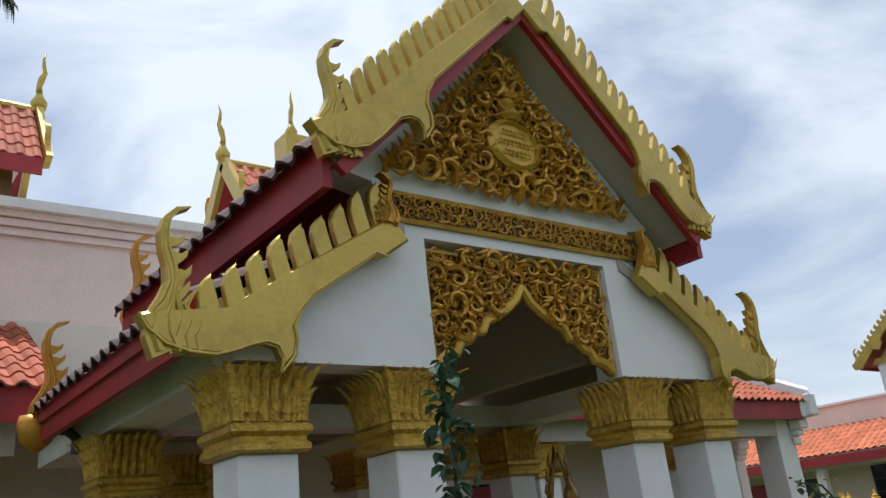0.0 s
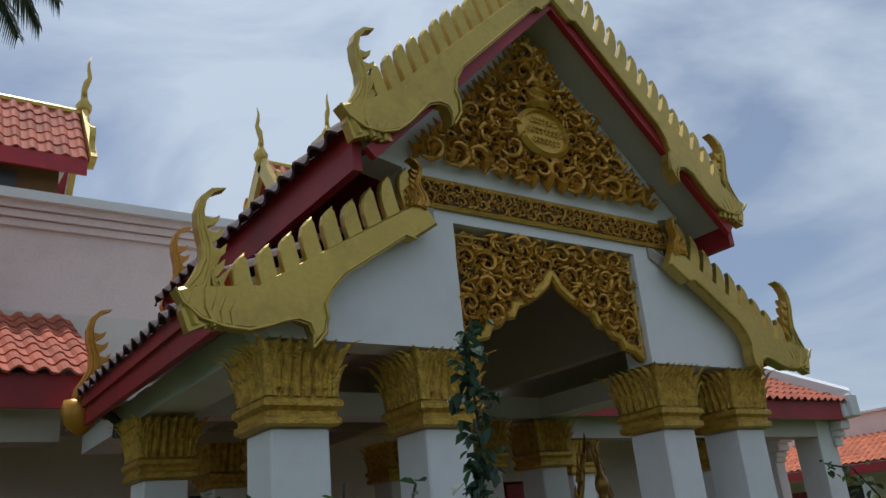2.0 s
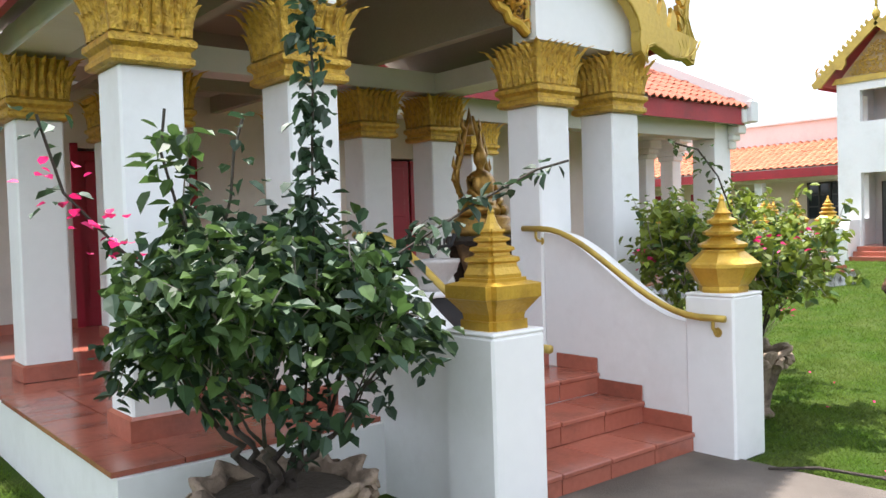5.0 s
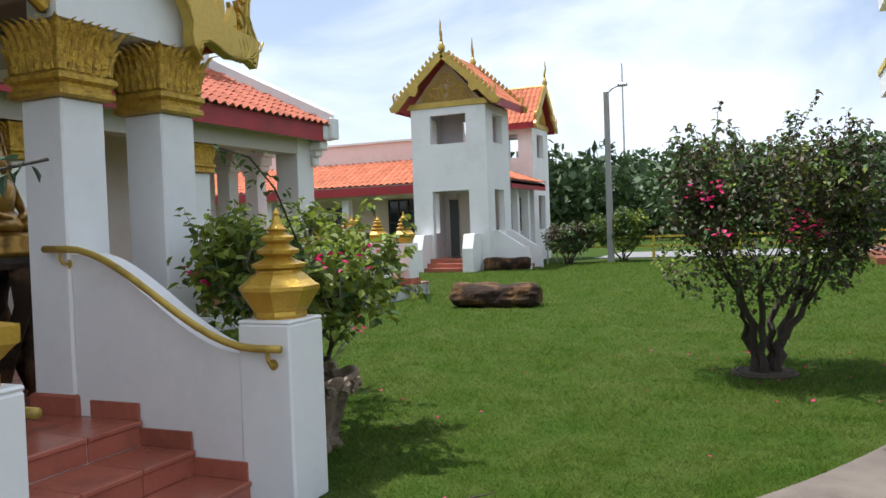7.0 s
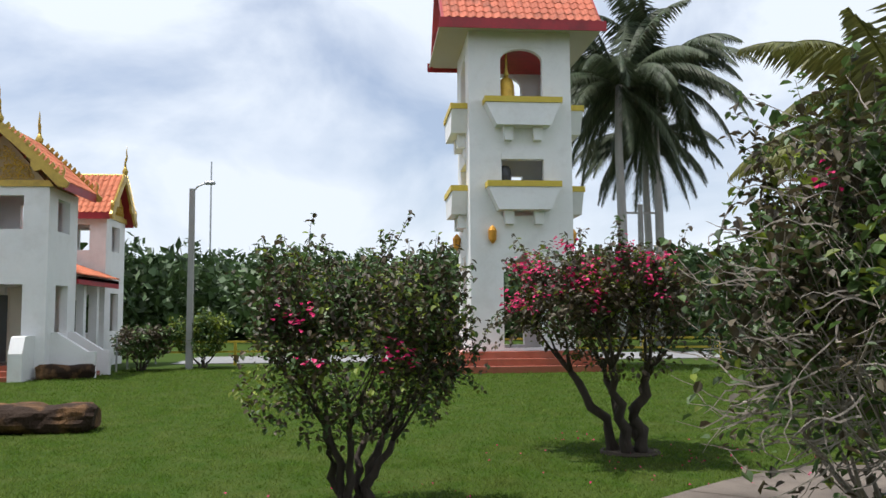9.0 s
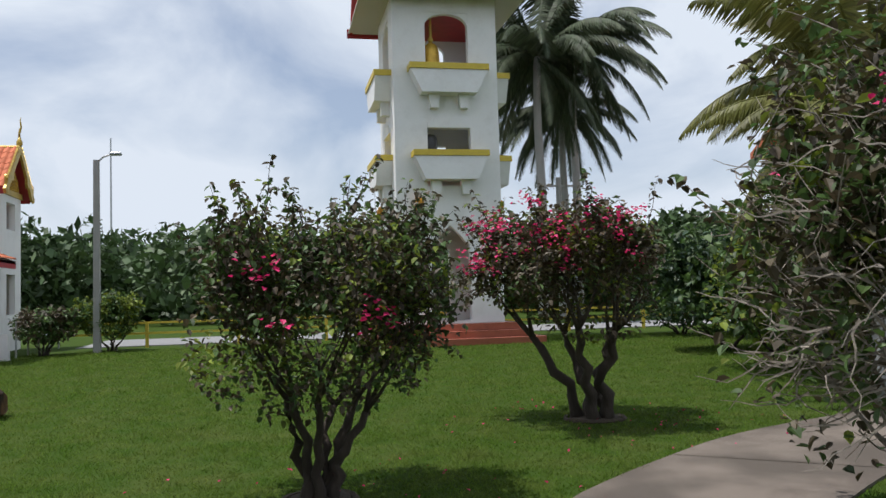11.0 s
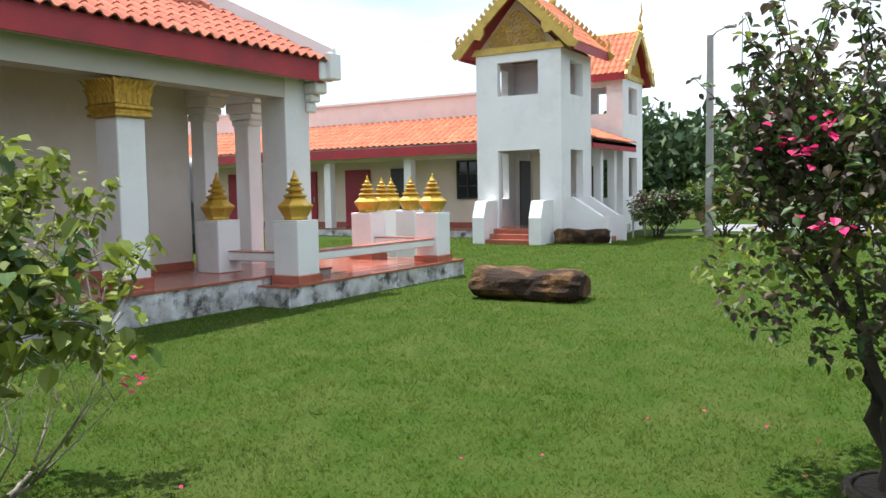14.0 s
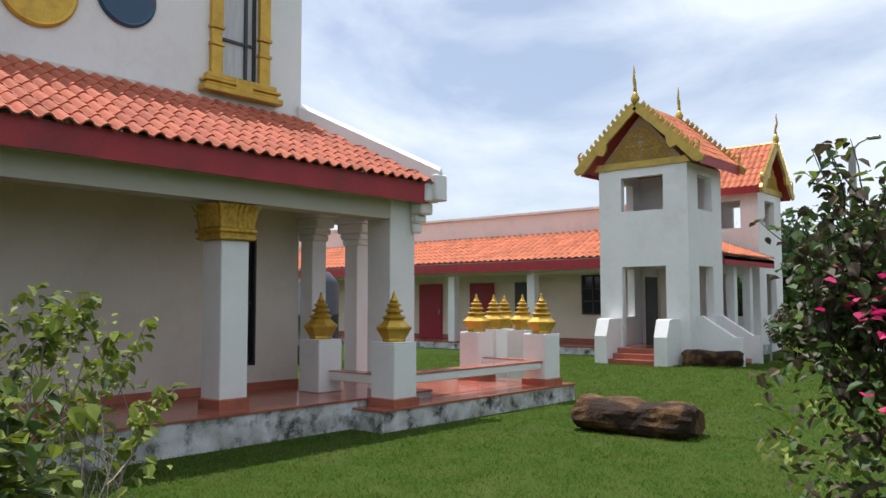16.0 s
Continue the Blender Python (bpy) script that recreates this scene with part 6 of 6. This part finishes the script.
climbing_shoot([(3.2, 3.1, 1.1), (2.85, 3.17, 1.4), (2.66, 3.2, 1.62), (2.58, 3.2, 1.9)], "flowering side shoot of the potted plant", leaf=0.07, seed=4, dense=42)
climbing_shoot([(3.15, 3.05, 1.2), (3.0, 3.0, 1.57), (2.95, 3.0, 1.76), (2.97, 3.0, 1.92)], "leafy upright side shoot of the potted plant", seed=5, dense=80, mat=LEAF)
climbing_shoot([(3.15, 3.02, 1.3), (3.22, 3.0, 1.6), (3.24, 3.0, 1.78), (3.28, 3.0, 1.9)], "thin leafy side shoot of the potted plant", leaf=0.075, seed=6, dense=55)

# shrubs along the back of the lawn
for x, y, h, r, s, mats in ((31.0, 7.6, 1.5, 1.0, 91, (LEAF_BRONZE, LEAF)), (32.2, 5.9, 2.0, 1.1, 92, (LEAF, LEAF_LIGHT)), (26.0, -13.0, 3.6, 2.6, 94, (LEAF, LEAF_DEEP)), (24.0, -15.5, 4.0, 2.6, 95, (LEAF, LEAF_LIGHT)), (20.5, -11.5, 3.0, 2.0, 97, (LEAF_LIGHT, LEAF)), (16.5, -8.6, 3.4, 2.0, 98, (LEAF_LIGHT, LEAF)), (22.0, -9.6, 3.0, 1.8, 101, (LEAF_DEEP, LEAF)), (17.8, -8.2, 2.7, 1.4, 102, (LEAF, LEAF_LIGHT)), (28.7, -11.9, 3.3, 2.0, 103, (LEAF_DEEP, LEAF))):
    bush((x, y, 0), "leafy garden shrub at the edge of the lawn", h, r, 4, 2600 if h < 3 else 5000, s, mats, leaf=0.14 if h < 3 else 0.17, trunk_h=0.35, trunk_r=0.04, shoots=4)

def palm(place, height, frond, count, seed, label, mat=PALM, trunk_r=0.22, droop=1.0):
    rng = random.Random(seed)
    t = thing("palm_tree", place, label, "palm tree", "palms")
    pts = [(0.1 * math.sin(k * 0.7), 0.08 * math.cos(k), height * k / 8) for k in range(9)]
    part("trunk", tube(bmesh.new(), pts, [trunk_r * (1.25 - 0.45 * k / 8) for k in range(9)], 10), GREY, t, "", True)
    verts, faces = [], []
    ribs = bmesh.new()
    for i in range(count):
        a = 2 * math.pi * i / count * 2.4 + rng.uniform(-0.2, 0.2)
        el = rng.uniform(-0.8, 1.35)
        p, d = Vector((pts[-1][0], pts[-1][1], height)), Vector((math.cos(a) * math.cos(el), math.sin(a) * math.cos(el), math.sin(el)))
        line = [p.copy()]
        for k in range(12):
            d = (d + Vector((0, 0, -0.13 * droop * (0.5 + k / 10)))).normalized()
            p = p + d * frond / 12
            line.append(p.copy())
        tube(ribs, line, [0.04 - 0.003 * k for k in range(13)], 4)
        side = d.cross(Vector((0, 0, 1))).normalized()
        for k in range(1, 12):
            for q in range(8):
                b = line[k].lerp(line[k + 1], q / 8)
                tang = (line[k + 1] - line[k]).normalized()
                l = frond * 0.22 * math.sin(math.pi * (k + q / 8 + 1.2) / 14.2) * rng.uniform(0.8, 1.1)
                for s in (-1, 1):
                    e = (side * s * 0.75 + tang * 0.55 + Vector((0, 0, -0.55 - rng.uniform(0, 0.5)))).normalized() * l
                    w = tang * 0.021 * frond / 3
                    j = len(verts)
                    verts += [tuple(b - w), tuple(b + w), tuple(b + e * 0.6 + w * 0.7 + Vector((0, 0, 0.03))), tuple(b + e)]
                    faces += [(j, j + 1, j + 2), (j, j + 2, j + 3)]
    part("ribs", ribs, mat, t)
    tagged(pydata("fronds", verts, faces, mat, t), "", "", "", "stuff")
palm((46, -15.2, 0), 14.6, 6.0, 42, 5, "tall royal palm with drooping grey-green fronds")
palm((43, -12.2, 0), 13.2, 5.6, 40, 6, "tall palm with drooping fronds behind the bell tower")
palm((50, -16.0, 0), 12.4, 5.2, 36, 8, "palm with drooping fronds behind the bell tower")
palm((13.4, -6.6, 0), 3.4, 2.4, 16, 12, "yellowing areca palm among shrubs", PALM_YELLOW, 0.07, 0.9)
palm((14.6, -7.6, 0), 4.4, 3.0, 26, 7, "yellowing areca palm at the lawn's edge", PALM_YELLOW, 0.08, 0.8)
palm((0.2, 5.3, 0), 6.6, 2.6, 26, 9, "slender palm beside the hall", PALM, 0.1, 0.9)

# house beyond the shrubs
house = thing("house", Matrix.Translation((32, -24.5, 0)) @ Matrix.Diagonal((1.35, 1.35, 1.35, 1)), "distant house with an orange tiled roof behind shrubs", "house")
part("wall", boxed(-3, 3, -3, 3, 0, 5.5), CREAM, house)
for s in (-1, 1):
    part("roof", prism(bmesh.new(), [(0, 7.4), (s * 3.5, 5.4), (s * 3.5, 5.2), (0, 7.2)], 7, Matrix.Translation((0, -3.5, 0))), TILE_FAR, house)

# woodland
rng = np.random.default_rng(3)
verts, faces = [], []
for i in range(210):
    ang = math.radians(-72 + 118 * (i + random.random()) / 210)
    dist = random.uniform(58, 78)
    cx, cy = 3 + dist * math.cos(ang), dist * math.sin(ang)
    h = random.uniform(5.2, 7.4)
    n = 800
    d = rng.normal(size=(n, 3))
    d /= np.linalg.norm(d, axis=1)[:, None]
    rr = random.uniform(2.2, 3.6)
    c = np.array([cx, cy, h * 0.52]) + d * np.array([rr, rr, h * 0.5]) * (0.55 + 0.5 * rng.random((n, 1)))
    a = rng.normal(size=(n, 3)) * 0.17
    b = rng.normal(size=(n, 3)) * 0.17
    k = len(verts)
    quad = np.stack([c - a, c - b, c + a, c + b], 1).reshape(-1, 3)
    quad[:, 2] = np.maximum(quad[:, 2], 0.05)
    verts += quad.tolist()
    faces += [(k + 4 * j, k + 4 * j + 1, k + 4 * j + 2, k + 4 * j + 3) for j in range(n)]
woods = pydata("woodland", verts, faces, FOREST)
tagged(woods, "dense dark green woodland beyond the lawn", "woodland", "", "stuff")
bank = structure("backdrop", lathe(bmesh.new(), [(86, -0.5), (86, 4.6), (88, 4.9), (88, -0.5)], 96, Matrix.Translation((3, 0, 0)), capped=False), FOREST, "dark wooded rise closing the distance", "woodland")

# ---- porch furnishings ----
def seated_statue(place, label):
    bm = bmesh.new()
    lathe(bm, [(0.30, 0), (0.32, 0.05), (0.27, 0.1), (0.30, 0.16), (0.24, 0.2)], 20)
    lathe(bm, [(0.27, 0.2), (0.29, 0.26), (0.2, 0.34), (0.13, 0.38)], 20, Matrix.Diagonal((1, 0.75, 1, 1)))
    lathe(bm, [(0.12, 0.3), (0.15, 0.42), (0.17, 0.56), (0.12, 0.63), (0.05, 0.66), (0.045, 0.69), (0.075, 0.74), (0.08, 0.8), (0.06, 0.86), (0.035, 0.89), (0.03, 0.93), (0.008, 1.05)], 18, Matrix.Diagonal((1, 0.8, 1, 1)))
    for s in (-1, 1):
        tube(bm, [(s * 0.16, 0, 0.58), (s * 0.22, -0.03, 0.44), (s * 0.17, -0.12, 0.34), (s * 0.05, -0.17, 0.31)], [0.045, 0.042, 0.035, 0.03], 8)
        tube(bm, [(s * 0.1, -0.05, 0.26), (s * 0.26, -0.1, 0.25), (s * 0.05, -0.2, 0.25)], [0.07, 0.065, 0.05], 8)
        rim = [(s * w, 0.1, z) for w, z in ((0.2, 0.4), (0.27, 0.52), (0.26, 0.66), (0.2, 0.8), (0.16, 0.92), (0.1, 1.06), (0.03, 1.22))]
        tube(bm, rim, [0.03, 0.035, 0.035, 0.035, 0.032, 0.026, 0.012], 6)
        for u, y, z in rim[:6]:
            tube(bm, [(u, y, z), (u + s * 0.05, y, z + 0.04), (u + s * 0.04, y, z + 0.14)], [0.03, 0.024, 0.003], 5)
    tube(bm, [(0, 0.12, 1.02), (0, 0.12, 1.12), (0, 0.12, 1.3)], [0.06, 0.04, 0.004], 6)
    ob = part("statue", bm, STATUE_GILT, None, "", True)
    ob.matrix_basis = place
    return tagged(ob, label, "statue")
seated_statue(pose(6.55, 5.25, 1.36, 0, 0, 12) @ Matrix.Diagonal((0.85, 0.85, 0.85, 1)), "gilded seated statue with a flame halo on a wooden stand")
stand = thing("root_stand", (6.55, 5.25, FLOOR), "dark twisted root-wood stand under the statue", "stand")
rs = random.Random(4)
part("top", lathe(bmesh.new(), [(0.30, 0.86), (0.33, 0.9), (0.31, 0.94)], 16), BARK, stand)
for i in range(5):
    a = i * 1.257
    part("root_leg", tube(bmesh.new(), [(0.26 * math.cos(a), 0.26 * math.sin(a), 0), (0.16 * math.cos(a + 0.5), 0.16 * math.sin(a + 0.5), 0.3), (0.2 * math.cos(a + 1), 0.2 * math.sin(a + 1), 0.6), (0.24 * math.cos(a + 0.8), 0.24 * math.sin(a + 0.8), 0.88)], [0.08, 0.055, 0.06, 0.08], 8), ROCK, stand, "", True)
altar = thing("altar_table", (5.75, 4.95, FLOOR), "white draped altar table in the porch", "table")
part("top", boxed(-0.35, 0.35, -0.25, 0.25, 0.5, 0.54, bevel=0.01), WHITE, altar)
part("body", boxed(-0.3, 0.3, -0.2, 0.2, 0.0, 0.5, bevel=0.01), DARK, altar)
urn = thing("incense_urn", (5.72, 4.9, FLOOR + 0.54), "pale carved stone incense urn on the altar", "urn")
part("bowl", lathe(bmesh.new(), [(0.1, 0), (0.13, 0.03), (0.11, 0.06), (0.18, 0.14), (0.2, 0.2), (0.21, 0.215), (0.21, 0.24), (0.18, 0.24), (0.17, 0.2)], 24), MARBLE, urn, "", True)
rack = thing("candle_rack", (5.95, 5.2, FLOOR + 0.54), "black iron candle rack with upturned ends", "candle rack")
part("bar", tube(bmesh.new(), [(-0.25, 0, 0.42), (-0.2, 0, 0.33), (0, 0, 0.3), (0.2, 0, 0.33), (0.25, 0, 0.42)], 0.02, 6), DARK, rack)
part("stem", tube(bmesh.new(), [(0, 0, 0), (0, 0, 0.3)], 0.02, 6), DARK, rack)
for k in range(9):
    part("spike", tube(bmesh.new(), [(-0.18 + 0.045 * k, 0, 0.31), (-0.18 + 0.045 * k, 0, 0.39)], 0.009, 5), DARK, rack)

branch = thing("fallen_branch", (0, 0, 0), "dry fallen branch lying along the path's edge", "branch")
part("stick", tube(bmesh.new(), [(6.12, 2.42, 0.03), (6.26, 2.2, 0.05), (6.36, 1.9, 0.035), (6.3, 1.62, 0.045), (6.36, 1.4, 0.04)], [0.008, 0.01, 0.01, 0.008, 0.005], 6), BARK, branch)
part("side_twig", tube(bmesh.new(), [(6.35, 1.92, 0.04), (6.5, 1.75, 0.06), (6.6, 1.7, 0.05)], [0.006, 0.005, 0.003], 5), BARK, branch)

# ---- lawn blades and fallen petals ----
def point_in(poly, x, y):
    inside = np.zeros(x.shape, bool)
    px, py = poly[-1]
    for qx, qy in poly:
        if qy != py:
            inside ^= ((qy > y) != (py > y)) & (x < (px - qx) * (y - qy) / (py - qy) + qx)
        px, py = qx, qy
    return inside
n = 1100000
r = 1.0 + 27 * rng.random(n) ** 1.55
a = rng.uniform(math.radians(-75), math.radians(130), n)
x, y = 4.6 + r * np.cos(a), 0.3 + r * np.sin(a)
ok = ~point_in(outer + inner[::-1], x, y) & ~((y > 8.15) & (x < 15.95)) & ~((x > 14.25) & (x < 19) & (y > 7.58) & (y < 11.25)) & ~((x > 2.9) & (x < 7.7) & (y > 3.62)) & ~((x > 27.3) & (x < 30.2) & (y > 9.2) & (y < 12)) & (x < 33)
ok &= ~((np.abs(x - 6.32) < 0.2) & (y > 2.6)) & ~((np.abs(x - 4.4) < 0.2) & (y > 2.6))
x, y, r = x[ok], y[ok], r[ok]
n = len(x)
cell = rng.random((256, 256))
def clump(step):
    """Smooth value noise over the lawn, in cells of the given size."""
    u, v = x / step + 500, y / step + 500
    i, j = u.astype(int), v.astype(int)
    f, g = u - i, v - j
    f, g = f * f * (3 - 2 * f), g * g * (3 - 2 * g)
    i, j = i % 255, j % 255
    return (cell[i, j] * (1 - f) + cell[i + 1, j] * f) * (1 - g) + (cell[i, j + 1] * (1 - f) + cell[i + 1, j + 1] * f) * g
tuft = 0.35 + 0.9 * clump(0.11) ** 2 + 0.7 * clump(0.5) ** 2
h = (0.012 + 0.024 * rng.random(n)) * tuft * (1 + r / 24)
w = (0.0015 + 0.0014 * rng.random(n)) * (1 + r / 7)
t = rng.uniform(0, 2 * math.pi, n)
lean = rng.normal(0, 0.9, (n, 2)) * h[:, None]
base = np.stack([x, y, np.zeros(n)], 1)
side = np.stack([np.cos(t) * w, np.sin(t) * w, np.zeros(n)], 1)
tip = np.stack([x + lean[:, 0], y + lean[:, 1], h], 1)
v = np.stack([base - side, base + side, tip], 1).reshape(-1, 3)
me = bpy.data.meshes.new("grass_blades")
me.vertices.add(len(v))
me.vertices.foreach_set("co", v.ravel())
me.loops.add(len(v))
me.loops.foreach_set("vertex_index", np.arange(len(v), dtype=np.int32))
me.polygons.add(n)
me.polygons.foreach_set("loop_start", np.arange(0, len(v), 3, dtype=np.int32))
me.update(calc_edges=True)
me.validate()
me.materials.append(BLADE)
tagged(new("grass_blades", me), "short mown grass blades of the lawn", "grass", "", "stuff")
rp = random.Random(9)
pts = []
for cx, cy, rad, k in ((10.8, -0.3, 1.4, 24), (13.2, -2.9, 1.9, 60), (10.5, 0.3, 1.6, 10), (8.5, 3.4, 1.2, 6), (8.6, 1.5, 3, 9)):
    for _ in range(k):
        a, q = rp.uniform(0, 6.28), rad * math.sqrt(rp.random())
        pts.append((cx + q * math.cos(a), cy + q * math.sin(a), 0.045))
tagged(leaf_cloud("fallen_petals", None, pts, [rp.uniform(0.02, 0.036) for _ in pts], FLOWER, rp, 0, 0.9), "magenta petals fallen on the lawn", "petals", "", "stuff")

# ---- tiled surfaces, piece by piece ----
floor_tiles(platform, CX - 2.37, CX + 2.37, 3.70, 5.95, FLOOR - 0.028, 0.33)
part("rear_tiles", boxed(CX - 2.35, CX + 2.35, 5.95, 8.2, FLOOR - 0.029, FLOOR - 0.004), CLAY, platform)
floor_tiles(verandah, 9.0, 15.92, 8.18, 10.12, 0.362, 0.36)
part("far_tiles", boxed(-6, 9.0, 8.18, 10.15, 0.361, 0.386), CLAY, verandah)
floor_tiles(terrace, 14.28, 18.97, 7.6, 8.16, 0.262, 0.38)
floor_tiles(terrace, 15.95, 18.97, 8.2, 11.2, 0.262, 0.38)
tile_roof(vroof, (8.6, 10.18, 4.52), (1, 0, 0), (0, -1.92, -1.07), 7.4, 2.2, TILE, single=True, tw=0.2, tl=0.27, within=lambda p: p.x < 15.06 + 1.04 * (10.2 - p.y) / 1.87 + 0.02)
tile_roof(vroof, (-6, 10.18, 4.52), (1, 0, 0), (0, -1.92, -1.07), CX + 4.0, 2.2, TILE, tw=0.2, tl=0.27)
tile_roof(vroof, (7.3, 10.18, 4.52), (1, 0, 0), (0, -1.92, -1.07), 1.3, 2.2, TILE, tw=0.2, tl=0.27)
